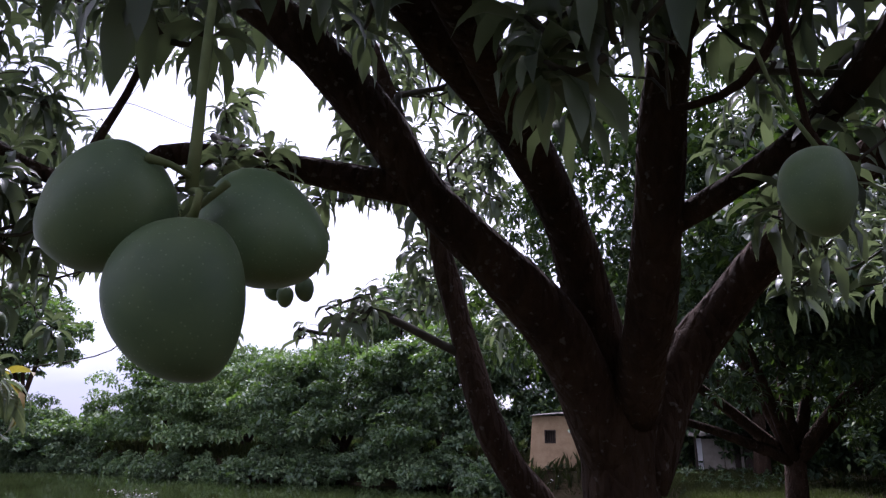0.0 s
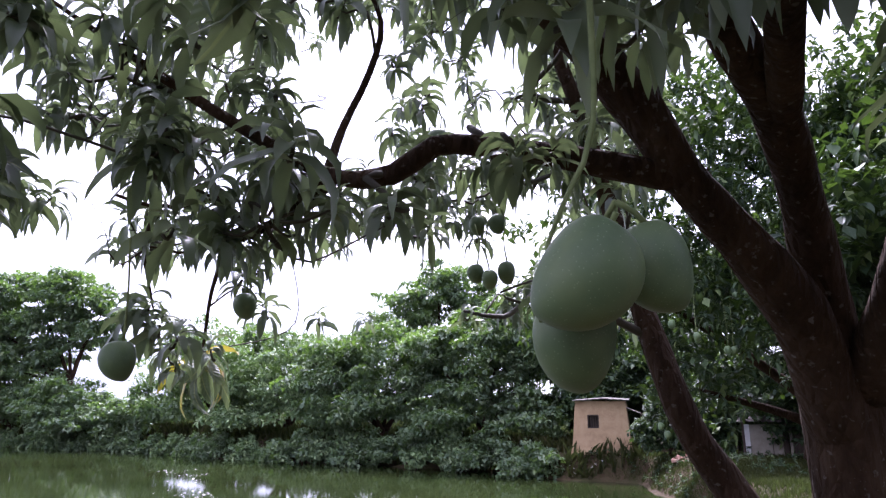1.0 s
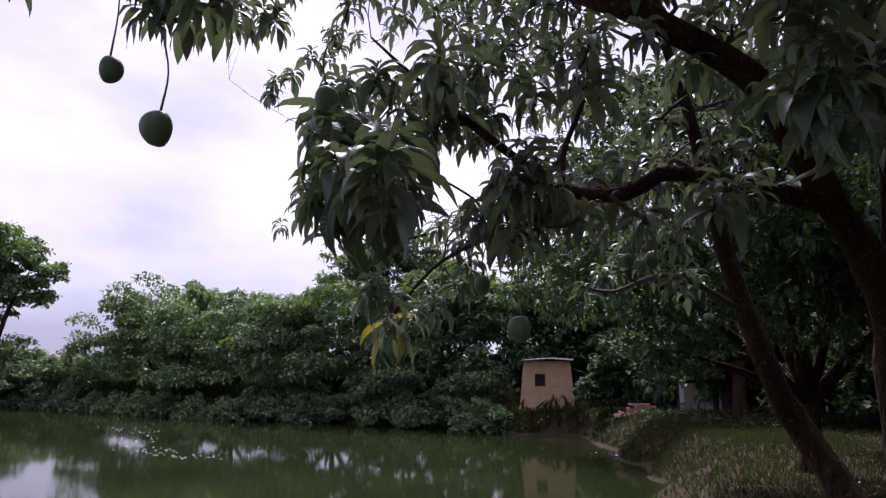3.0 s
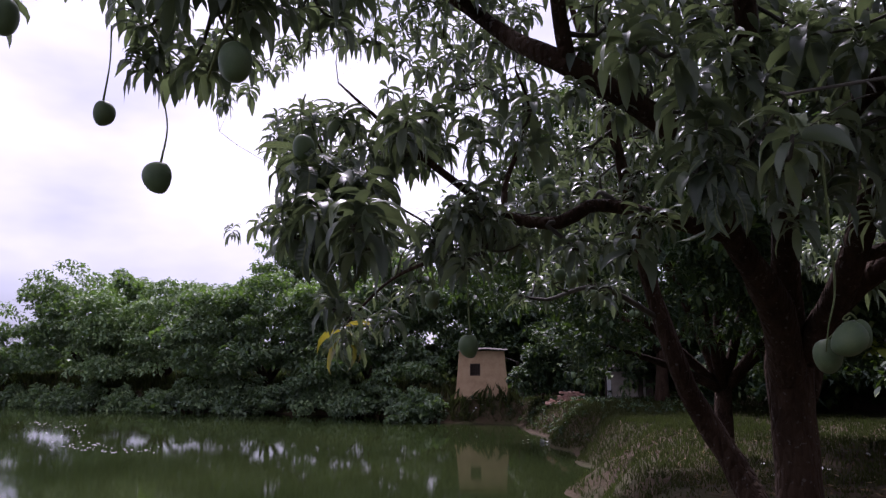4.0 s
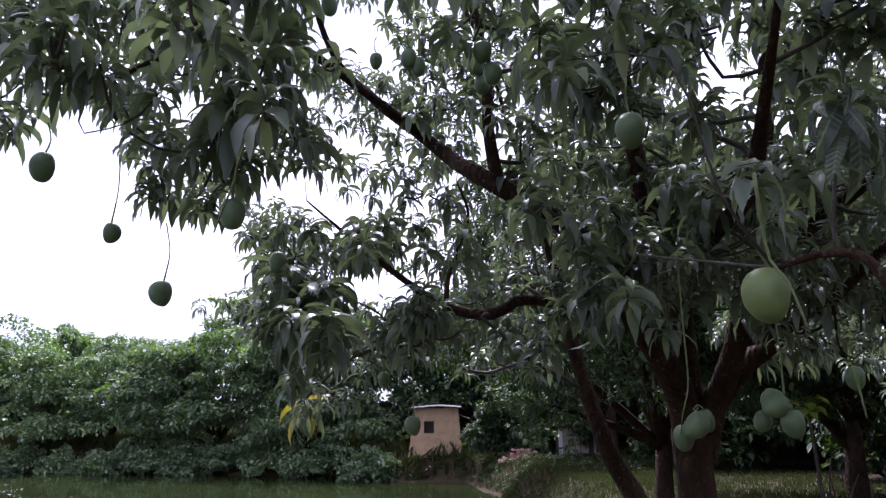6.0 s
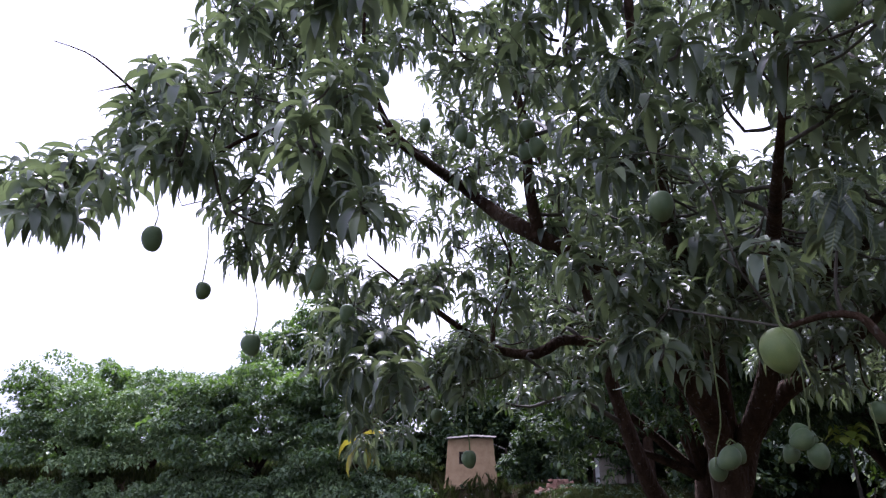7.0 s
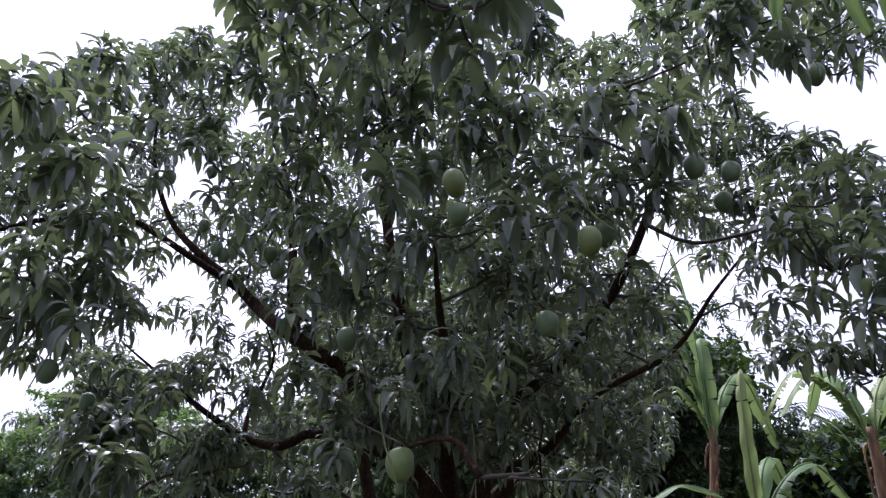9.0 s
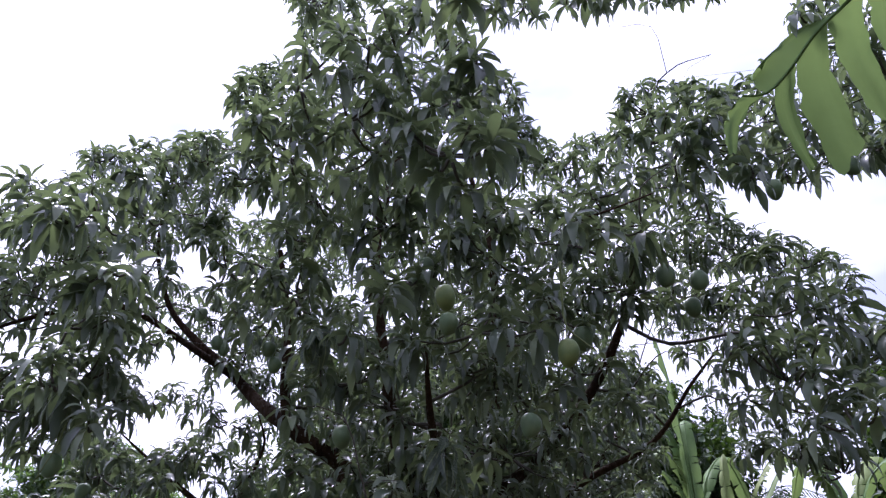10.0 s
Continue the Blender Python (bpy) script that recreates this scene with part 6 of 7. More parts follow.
broad_tree("bank_thicket", -4.6, 31.0, [(-1.8, 0, 3.2, 2.2, 2, 2.3), (0.8, 0, 4.2, 2.3, 2, 2.3), (2.4, 0.4, 3.4, 2.0, 2, 2.4), (0.2, -1.3, 1.2, 3.2, 1.6, 1.6)], 33696, (0.14, 0.27), LEAF_FAR_HAZED, FAR_BUSH, "bush", seed=9)
broad_tree("shade_tree", 0.4, 32.5, [(-2.0, 0, 3.6, 2.4, 2, 2.6), (1.0, 0, 4.6, 2.6, 2, 2.4), (3.4, 0.6, 3.8, 2.6, 2, 2.6), (0.4, 0, 1.6, 3.6, 1.8, 1.9)], 29484, (0.15, 0.29), LEAF_FAR_HAZED, "dense green tree behind the mud hut", seed=10)
broad_tree("bank_thicket", -40.0, 41.5, [(-3.5, 0, 3.4, 3.6, 3, 2.8), (2.0, 0, 2.8, 3.2, 2.5, 2.4), (-0.5, -1.5, 1.2, 4.6, 1.6, 1.4)], 18954, (0.19, 0.34), LEAF_FAR_HAZED, FAR_BUSH, "bush", seed=11)
broad_tree("bank_thicket", -49.0, 44.0, [(-3.5, 0, 4.4, 4.6, 3, 4.0), (3.0, 0, 3.6, 4.2, 2.5, 3.2)], 18954, (0.20, 0.38), LEAF_FAR_HAZED, FAR_BUSH, "bush", seed=21)
bush_rng = np.random.default_rng(17)
for k, bx in enumerate(np.arange(-42.0, -1.6, 1.9)):
    br = bush_rng.uniform(0.7, 1.25) * (0.55 if bx < -15.0 else 1.0)
    by = float(far_y(np.array(bx))) - bush_rng.uniform(-0.2, 0.35)
    broad_tree("bush", float(bx), by, [(-br * 0.8, 0, 0.45 * br, br * 1.1, 0.8, 0.6), (br * 0.6, 0, 0.6 * br, br, 0.8, 0.75), (0, 0.4, 0.9 * br, br * 0.9, 0.8, 0.8)], 4200, (0.10, 0.22), LEAF_PALE_HAZED if k % 3 == 1 else LEAF_FAR_HAZED, "low green bush drooping over the water's edge", "bush", trunk=0.05, seed=130 + k)
broad_tree("orchard_mango_tree", 3.65, 10.8, [(-3.25, -1.0, 3.5, 1.5, 1.3, 1.5), (-1.85, -0.6, 5.2, 1.8, 1.6, 1.6), (-0.05, -0.4, 5.8, 1.9, 1.7, 1.5), (1.35, -0.4, 4.8, 2.2, 1.7, 1.9), (-0.85, -1.6, 2.8, 1.5, 1.0, 1.1), (1.15, -1.2, 2.6, 1.7, 1.2, 1.2), (-2.35, -1.2, 1.9, 0.6, 0.7, 0.8), (2.55, -0.5, 3.2, 1.6, 1.4, 1.5)], 17000, (0.10, 0.18), LEAF_MID_SHADED, "mango tree with small pale fruit beside the mud hut", trunk=0.16, seed=12, whorls=2600, bare=1.2)
broad_tree("orchard_mango_tree", 8.6, 12.6, [(-2.2, 0, 3.2, 2.2, 1.8, 1.9), (0.4, 0, 5.2, 2.6, 2, 2.3), (2.0, 0, 3.0, 2.0, 1.6, 1.6), (-2.0, 0, 5.0, 2.0, 1.8, 1.8), (0, -1.2, 2.2, 2.8, 1.3, 1.2)], 22000, (0.12, 0.22), LEAF_MID_SHADED, "leafy mango tree in the orchard, darkened for shade", trunk=0.2, seed=13, whorls=1500, bare=1.0)
broad_tree("orchard_tree", 13.0, 9.5, [(-2.0, 0, 2.0, 2.0, 2, 1.6), (0.6, 0, 2.5, 2.4, 2, 1.7), (2.6, 0, 2.2, 2.2, 2, 1.7)], 36000, (0.14, 0.25), LEAF_MID_SHADED, "leafy orchard tree behind the banana plants", trunk=0.2, seed=14, whorls=200, bare=0.8)
broad_tree("orchard_tree", 6.5, 22.5, [(-3.4, 0, 4.6, 2.8, 2, 2.2), (0, 0, 5.0, 3.0, 2, 2.8), (3.5, 0, 4.4, 3.0, 2, 2.6), (1.5, 1.0, 2.2, 3.4, 1.6, 1.6)], 39600, (0.17, 0.33), LEAF_MID_SHADED, "leafy tree behind the shed", trunk=0.22, seed=15, bare=1.8)
broad_tree("orchard_tree", 14.0, 21.0, [(-3.5, 0, 3.2, 3.2, 2, 3.0), (0, 0, 4.6, 3.2, 2, 3.0), (3.5, 0, 3.6, 3.0, 2, 3.0), (0, 0.5, 1.2, 5.5, 1.2, 1.6)], 36000, (0.18, 0.35), LEAF_MID_SHADED, "leafy tree at the edge of the orchard", trunk=0.25, seed=16, bare=1.2)
broad_tree("orchard_tree", 21.0, 14.0, [(-3.5, 0, 2.2, 3.2, 2.5, 2.4), (0.5, 0, 2.8, 3.4, 2.5, 2.4), (3.5, -1, 2.5, 3.0, 2.5, 2.3), (0, -0.5, 1.2, 5.5, 1.6, 1.6)], 32400, (0.18, 0.35), LEAF_MID_SHADED, "leafy tree at the edge of the orchard", trunk=0.25, seed=17, bare=1.2)
broad_tree("orchard_tree", 19.0, 4.5, [(-1.5, -2, 3.0, 2.6, 2.6, 2.6), (0, 1, 4.6, 3.0, 3.0, 3.0), (0.5, 3.5, 3.4, 2.6, 2.6, 2.8), (-0.5, 0.5, 1.2, 2.6, 5, 1.6)], 28800, (0.17, 0.33), LEAF_MID_SHADED, "leafy tree at the edge of the orchard", trunk=0.25, seed=18, bare=1.2)
broad_tree("shade_tree", 4.5, 34.0, [(-2.5, 0, 3.6, 2.6, 2, 2.8), (1.0, 0, 5.0, 3.0, 2, 2.8), (4.4, 0.6, 4.2, 3.0, 2, 3.0), (0.4, 0, 1.6, 5.6, 1.6, 1.9)], 29484, (0.15, 0.29), LEAF_FAR_HAZED, "dense green tree behind the yard", seed=22)
broad_tree("shade_tree", 13.0, 31.0, [(-3.5, 0, 4.0, 3.2, 2, 3.4), (1.0, 0, 5.4, 3.4, 2, 3.2), (5.4, 0.6, 4.4, 3.4, 2, 3.4)], 25272, (0.17, 0.31), LEAF_FAR_HAZED, "dense green tree behind the yard", seed=23)
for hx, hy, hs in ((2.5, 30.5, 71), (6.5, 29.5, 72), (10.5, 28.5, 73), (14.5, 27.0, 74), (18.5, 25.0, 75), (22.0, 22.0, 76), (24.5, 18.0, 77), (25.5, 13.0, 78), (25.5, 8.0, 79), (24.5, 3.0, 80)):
    broad_tree("hedge_bush", hx, hy, [(-1.4, 0, 1.3, 2.2, 1.5, 1.6), (1.4, 0, 1.5, 2.2, 1.5, 1.8), (0, 0.3, 2.6, 2.0, 1.4, 1.5)], 12000, (0.18, 0.33), LEAF_MID_SHADED, "dense green hedge bush closing the yard, darkened for shade", "bush", trunk=0.08, seed=hs)

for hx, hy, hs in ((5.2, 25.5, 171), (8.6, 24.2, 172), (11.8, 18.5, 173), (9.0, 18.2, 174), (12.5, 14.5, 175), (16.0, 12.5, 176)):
    broad_tree("hedge_bush", hx, hy, [(-1.2, 0, 0.9, 1.8, 1.2, 1.1), (1.2, 0, 1.0, 1.8, 1.2, 1.2), (0, 0.3, 1.7, 1.5, 1.1, 1.0)], 9000, (0.14, 0.28), LEAF_MID_SHADED, "green undergrowth between the orchard trees, darkened for shade", "bush", trunk=0.07, seed=hs)
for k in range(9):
    broad_tree("thicket", -62.0 + 7.6 * k, 50.5 + 1.5 * math.sin(k * 2.1), [(-3.0, 0, 0.6, 3.4, 1.6, 1.7), (1.5, 0, 0.7, 3.6, 1.6, 1.9), (4.0, 0.4, 0.5, 2.8, 1.4, 1.5)], 9000, (0.25, 0.45), LEAF_FAR_HAZED, "distant green thicket behind the far bank", "bush", trunk=0.1, seed=210 + k)

broad_tree("orchard_tree", 9.9, 4.1, [(-0.3, 0, 3.6, 1.7, 1.7, 1.8), (0.6, 0.3, 5.0, 1.6, 1.6, 1.6), (0, 0.8, 2.2, 1.8, 1.6, 1.4)], 22000, (0.12, 0.24), LEAF_MID_SHADED, "leafy green tree beyond the banana plants", trunk=0.14, seed=19, whorls=220, bare=1.2)
# extra tree, added so that its crown keeps light off the ground
broad_tree("orchard_mango_tree", 6.7, 9.8, [(-2.9, -2.0, 3.6, 1.6, 1.5, 1.2), (-0.9, -1.8, 4.4, 1.9, 1.7, 1.4), (0.5, -1.4, 3.5, 1.7, 1.5, 1.2), (-1.3, -0.8, 3.3, 2.4, 1.4, 0.9)], 16000, (0.12, 0.22), LEAF_MID_SHADED, "dense dark mango tree added to shade the orchard ground", trunk=0.13, seed=24, whorls=900, bare=1.6)
# unseen trees added behind the camera to cut the sky light from there
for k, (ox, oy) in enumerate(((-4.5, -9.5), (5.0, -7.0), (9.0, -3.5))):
    broad_tree("orchard_tree", ox, oy, [(-1.8, 0, 3.4, 2.0, 1.8, 1.9), (1.6, 0.2, 3.6, 2.0, 1.8, 2.0), (0, 0, 5.4, 2.2, 2.0, 1.8), (0, -0.6, 2.4, 2.6, 1.4, 1.4)], 14000, (0.22, 0.40), LEAF_MID_SHADED, "unseen leafy tree added to block low sky light", trunk=0.2, seed=310 + k, bare=1.4)
broad_tree("bank_shrub", 2.7, 25.3, [(-0.3, 0, 0.8, 0.8, 0.7, 0.9), (0.2, 0, 1.8, 0.8, 0.7, 0.9), (0.8, 0.1, 1.1, 0.8, 0.6, 1.0)], 9000, (0.08, 0.18), LEAF_MID_SHADED, "leafy shrub beside the mud hut, darkened for shade", "shrub", trunk=0.05, seed=31)


# ---- mud hut beyond the pond ----
def box(bm, lo, hi, bevel=0.0):
    r = bmesh.ops.create_cube(bm, size=1.0)
    for v in r["verts"]:
        v.co = Vector([lo[i] + (v.co[i] + 0.5) * (hi[i] - lo[i]) for i in range(3)])
    if bevel:
        bmesh.ops.bevel(bm, geom=list({e for v in r["verts"] for e in v.link_edges}), offset=bevel, segments=2, affect="EDGES")


def hut():
    h = tagged(new("mud_hut"), "small tan mud-plastered hut with one little window and flared foot", "hut")
    h.matrix_basis = pose(-0.52, 27.0, -0.2, 0, 0, -5)
    wid, dep = 2.02, 2.4
    levels = ((-0.4, 0.22), (0.0, 0.16), (0.25, 0.10), (0.6, 0.05), (0.98, 0.02), (1.48, -0.02), (2.0, -0.07))
    cols = (0.0, 0.52, 0.94, wid)
    bm = bmesh.new()
    grid = []
    for z, fl in levels:
        s = (wid + 2 * fl) / wid
        grid.append([bm.verts.new(((c - wid / 2) * s + wid / 2 + 0.02 * noise.noise(Vector((c * 3, z * 2, 1))), -fl, z)) for c in cols])
    back = [[bm.verts.new((-fl, dep + fl, z)), bm.verts.new((wid + fl, dep + fl, z))] for z, fl in levels]
    for i in range(len(levels) - 1):
        for k in range(3):
            if not (i == 4 and k == 1):
                bm.faces.new((grid[i][k], grid[i][k + 1], grid[i + 1][k + 1], grid[i + 1][k]))
        bm.faces.new((grid[i][3], back[i][1], back[i + 1][1], grid[i + 1][3]))
        bm.faces.new((back[i][0], grid[i][0], grid[i + 1][0], back[i + 1][0]))
        bm.faces.new((back[i][1], back[i][0], back[i + 1][0], back[i + 1][1]))
    hole = [grid[4][1], grid[4][2], grid[5][2], grid[5][1]]
    deep = [bm.verts.new(v.co + Vector((0, 0.22, 0))) for v in hole]
    for k in range(4):
        bm.faces.new((hole[k], hole[(k + 1) % 4], deep[(k + 1) % 4], deep[k]))
    part("wall", bm, MUD, h, "smooth tan mud plaster")
    win = part_of("window", mesh_of("window", [(0.50, 0.2, 0.96), (0.96, 0.2, 0.96), (0.96, 0.2, 1.50), (0.50, 0.2, 1.50)], [(0, 1, 2, 3)], GAP, False), h, "dark unglazed opening")
    bm = bmesh.new()
    for lo, hi in (((0.52, -0.03, 0.98), (0.56, 0.06, 1.48)), ((0.90, -0.03, 0.98), (0.94, 0.06, 1.48)), ((0.56, -0.03, 1.44), (0.90, 0.06, 1.48)), ((0.56, -0.03, 0.98), (0.90, 0.06, 1.02))):
        box(bm, lo, hi)
    part("window_frame", bm, DARK_WOOD, win, "dark timber frame")
    for k in range(3):
        bm = bmesh.new()
        box(bm, (0.63 + 0.09 * k, 0.0, 1.02), (0.65 + 0.09 * k, 0.02, 1.44))
        part("bar", bm, DARK_WOOD, win)
    bm = bmesh.new()
    n = 22
    for side in (0, 1):
        top, bot = [], []
        for k in range(n + 1):
            x = -0.02 + (wid + 0.10) * k / n
            z = 2.0 + 0.008 * math.sin(k * 2.4) + 0.07 * (1 - abs(k / n - 0.55) * 2)
            top.append((bm.verts.new((x, -0.16, z + 0.03)), bm.verts.new((x, dep + 0.2, z + 0.10))))
            bot.append((bm.verts.new((x, -0.16, z)), bm.verts.new((x, dep + 0.2, z + 0.07))))
        if side:
            break
        for k in range(n):
            bm.faces.new((top[k][0], top[k + 1][0], top[k + 1][1], top[k][1]))
            bm.faces.new((bot[k][0], bot[k][1], bot[k + 1][1], bot[k + 1][0]))
            bm.faces.new((bot[k][0], bot[k + 1][0], top[k + 1][0], top[k][0]))
        break
    part("roof", bm, TIN, h, "thin weathered sheet roof")
    bm = bmesh.new()
    box(bm, (wid + 0.02, 0.5, 1.72), (wid + 0.6, dep, 1.75))
    bmesh.ops.rotate(bm, verts=bm.verts, cent=(wid, 0, 1.95), matrix=Matrix.Rotation(radians(22), 3, "Y"))
    part("lean_to_roof", bm, TIN, h, "sagging sheet of the lean-to")
    for k in range(2):
        bm = bmesh.new()
        bmesh.ops.create_cone(bm, cap_ends=True, segments=8, radius1=0.05, radius2=0.04, depth=1.7, matrix=Matrix.Translation((wid + 0.5, 0.6 + 1.6 * k, 0.7)))
        part("post", bm, DARK_WOOD, h)


hut()


# ---- yard beyond: shed, brick heap, stake fence ----
def shed(x, y, turn, wid, hei, label, sheet=None):
    s = tagged(new("shed"), label, "shed")
    s.matrix_basis = pose(x, y, 0.02, 0, 0, turn)
    for px in (0, wid * 0.5, wid):
        for py in (0, 1.6):
            bm = bmesh.new()
            bmesh.ops.create_cone(bm, cap_ends=True, segments=8, radius1=0.05, radius2=0.04, depth=hei + 0.3, matrix=Matrix.Translation((px, py, hei / 2 - 0.15)))
            part("post", bm, DARK_WOOD, s)
    bm = bmesh.new()
    n = 24
    rows = []
    for k in range(n + 1):
        xx = -0.25 + (wid + 0.5) * k / n
        rows.append([bm.verts.new((xx, yy, hei + zz + 0.025 * math.sin(k * 2.6))) for yy, zz in ((-0.4, -0.05), (0.8, 0.25), (2.0, 0.0))])
    for a, b in zip(rows, rows[1:]):
        for k in range(2):
            bm.faces.new((a[k], b[k], b[k + 1], a[k + 1]))
    bmesh.ops.solidify(bm, geom=bm.faces[:], thickness=0.03)
    part("roof", bm, TIN, s, "dull corrugated sheet roof")
    at = 0.0
    for k, (wide, mat) in enumerate(sheet):
        bm = bmesh.new()
        box(bm, (at + 0.01, -0.03 - 0.012 * (k % 2), -0.1), (at + wide - 0.015, 0.0, hei * (0.88 + 0.08 * math.sin(k * 3.3))), 0.004)
        bmesh.ops.rotate(bm, verts=bm.verts, cent=(at, 0, 0), matrix=Matrix.Rotation(0.03 * math.sin(k * 5.1), 3, "Y"))
        part("panel", bm, mat, s)
        at += wide
    bm = bmesh.new()
    box(bm, (0.02, 1.55, -0.1), (wid - 0.02, 1.6, hei))
    part("back_wall", bm, DARK_WOOD, s)


shed(4.98, 24.2, -6, 1.7, 1.15, "low shed of greyed mud panels with one white board", [(0.20, PLASTIC), (0.98, GREY_MUD), (0.16, DARK_WOOD), (0.11, GREY_MUD), (0.25, DARK_WOOD)])
shed(9.4, 19.4, -12, 4.2, 1.5, "dark open shed with dull sheet roof under the trees", [(0.42, DARK_WOOD)] * 10)


def brick_heap(x, y, n, seed, spread):
    r = random.Random(seed)
    heap = tagged(new("brick_heap"), "loose stack of pale reddish bricks in the grass", "brick stack")
    heap.location = (x, y, float(ground_z(np.array(x), np.array(y))))
    bm = bmesh.new()
    box(bm, (-0.12, -0.055, -0.035), (0.12, 0.055, 0.035), 0.006)
    me = bpy.data.meshes.new("brick")
    bm.to_mesh(me)
    bm.free()
    me.materials.append(BRICK)
    for course in range(6):
        for k in range(5 - (course > 4)):
            if r.random() > 0.12:
                part_of("brick", me, heap, "", pose((k - 1.7) * 0.185 + r.gauss(0, 0.012), r.gauss(0, 0.02), 0.02 + 0.074 * course, r.gauss(0, 2), r.gauss(0, 2), 90 * ((course + k) % 2) + r.gauss(0, 7)))
    for k in range(n):
        a, d = r.uniform(0, 6.28), r.uniform(0, 1) ** 0.7 * spread
        z = max(0.02, (1 - d / spread) * 0.25) * r.uniform(0.2, 1.0)
        part_of("brick", me, heap, "", pose(d * math.cos(a), d * math.sin(a) * 0.6, z, r.uniform(-40, 40), r.uniform(-40, 40), r.uniform(0, 360)))


brick_heap(3.45, 23.5, 26, 4, 0.9)


def litter(x, y, n, seed, spread, label):
    r = random.Random(seed)
    heap = tagged(new("litter"), label, "litter")
    heap.location = (x, y, max(WATER_Z, float(ground_z(np.array(x), np.array(y)))))
    for k in range(n):
        bm = bmesh.new()
        g = bmesh.ops.create_grid(bm, x_segments=3, y_segments=3, size=0.5)
        for v in g["verts"]:
            v.co.z += 0.35 * noise.noise(v.co * 2.1 + Vector((k * 3.1, seed, 0)))
        s = r.uniform(0.05, 0.15)
        bmesh.ops.scale(bm, vec=(s, s * r.uniform(0.4, 1.0), s), verts=bm.verts)
        bmesh.ops.rotate(bm, verts=bm.verts, cent=(0, 0, 0), matrix=Euler((r.uniform(-0.5, 0.5), r.uniform(-0.5, 0.5), r.uniform(0, 6.28))).to_matrix())
        xx, yy = r.gauss(0, spread), r.gauss(0, spread * 0.5)
        zz = max(WATER_Z, float(ground_z(np.array(x + xx), np.array(y + yy)))) - heap.location.z
        bmesh.ops.translate(bm, verts=bm.verts, vec=(xx, yy, zz + 0.05))
        part("scrap", bm, LITTER if k % 3 else PLASTIC, heap, smooth=True)


litter(0.1, 26.3, 12, 1, 0.5, "scraps of pale plastic rubbish on the bank below the hut")
litter(2.0, 20.6, 6, 2, 0.5, "scraps of pale rubbish at the water's edge")
litter(3.6, 9.6, 5, 3, 1.2, "scraps of pale rubbish strewn on the ground under the trees")
litter(6.0, 10.4, 10, 5, 1.4, "scraps of pale rubbish strewn on the ground under the trees")
litter(2.6, 6.4, 5, 6, 0.8, "scraps of pale rubbish strewn on the ground under the trees")


def stake_fence(x0, y0, x1, y1, n, seed, label):
    r = random.Random(seed)
    fence = tagged(new("stake_fence"), label, "fence")
    fence.location = (x0, y0, float(ground_z(np.array(x0), np.array(y0))))
    for k in range(n):
        t = k / (n - 1)
        hgt = r.uniform(0.5, 0.95)
        gx, gy = (x1 - x0) * t + r.gauss(0, 0.10), (y1 - y0) * t + r.gauss(0, 0.06)
        up = float(ground_z(np.array(x0 + gx), np.array(y0 + gy))) - fence.location.z
        tx, ty = r.gauss(0, 0.10), r.gauss(0, 0.07)
        v, f = tube(spline([(gx, gy, up - 0.1, 0.019), (gx + tx * 0.3 + r.gauss(0, 0.015), gy + ty * 0.5, up + hgt * 0.5, 0.016), (gx + tx, gy + ty, up + hgt, 0.010)], 0.12), 6, 0.2, k)
        part_of("stake", mesh_of("stake", v, f, DARK_WOOD), fence)


stake_fence(6.0, 9.6, 10.4, 7.2, 24, 2, "rough low fence of thin crooked wooden stakes")


def sapling(x, y, top, seed):
    """A thin stem with a loose tuft of broad soft leaves."""
    r = random.Random(seed)
    gz = float(ground_z(np.array(x), np.array(y)))
    plant = tagged(new("sapling"), "young sapling with broad bright yellow-green leaves", "sapling")
    plant.location = (x, y, gz)
    high = top - gz
    v, f = tube(spline([(0.1, 0, -0.1, 0.035), (0.06, 0.02, high * 0.5, 0.028), (0, 0, high, 0.016)], 0.1), 8, 0.15, seed)
    part_of("stem", mesh_of("stem", v, f, TWIG), plant, "thin dark stem")
    for k in range(16):
        a = k * 2.4 + r.uniform(-0.4, 0.4)
        d = np.array([math.cos(a), math.sin(a), 0.0])
        side = np.array([-d[1], d[0], 0.0])
        root = np.array([0, 0, high - 0.28 * (k / 16)])
        reach, wide = r.uniform(0.16, 0.28), r.uniform(0.065, 0.095)
        vs, fs = [], []
        for i in range(7):
            t = i / 6
            w = wide * math.sin(math.pi * min(1.0, 0.08 + 0.92 * t)) ** 0.7
            c = root + d * (0.12 + reach * t) + np.array([0, 0, 0.12 * math.sin(t * 2.2) - 0.16 * t * t])
            vs += [c - side * w - np.array([0, 0, 0.3 * w]), c, c + side * w - np.array([0, 0, 0.3 * w])]
            if i:
                j = 3 * i
                fs += [(j - 3, j - 2, j + 1, j), (j - 2, j - 1, j + 2, j + 1)]
        v, f = tube(spline([(*root, 0.006), (*(root + d * 0.07 + np.array([0, 0, 0.03])), 0.005), (*(root + d * 0.13), 0.004)], 0.03), 5)
        v, f = gather([(v, f), (np.array(vs), fs)])
        part_of("leaf", mesh_of("leaf", v, f, SAPLING), plant)


sapling(5.17, 8.54, 1.96, 4)


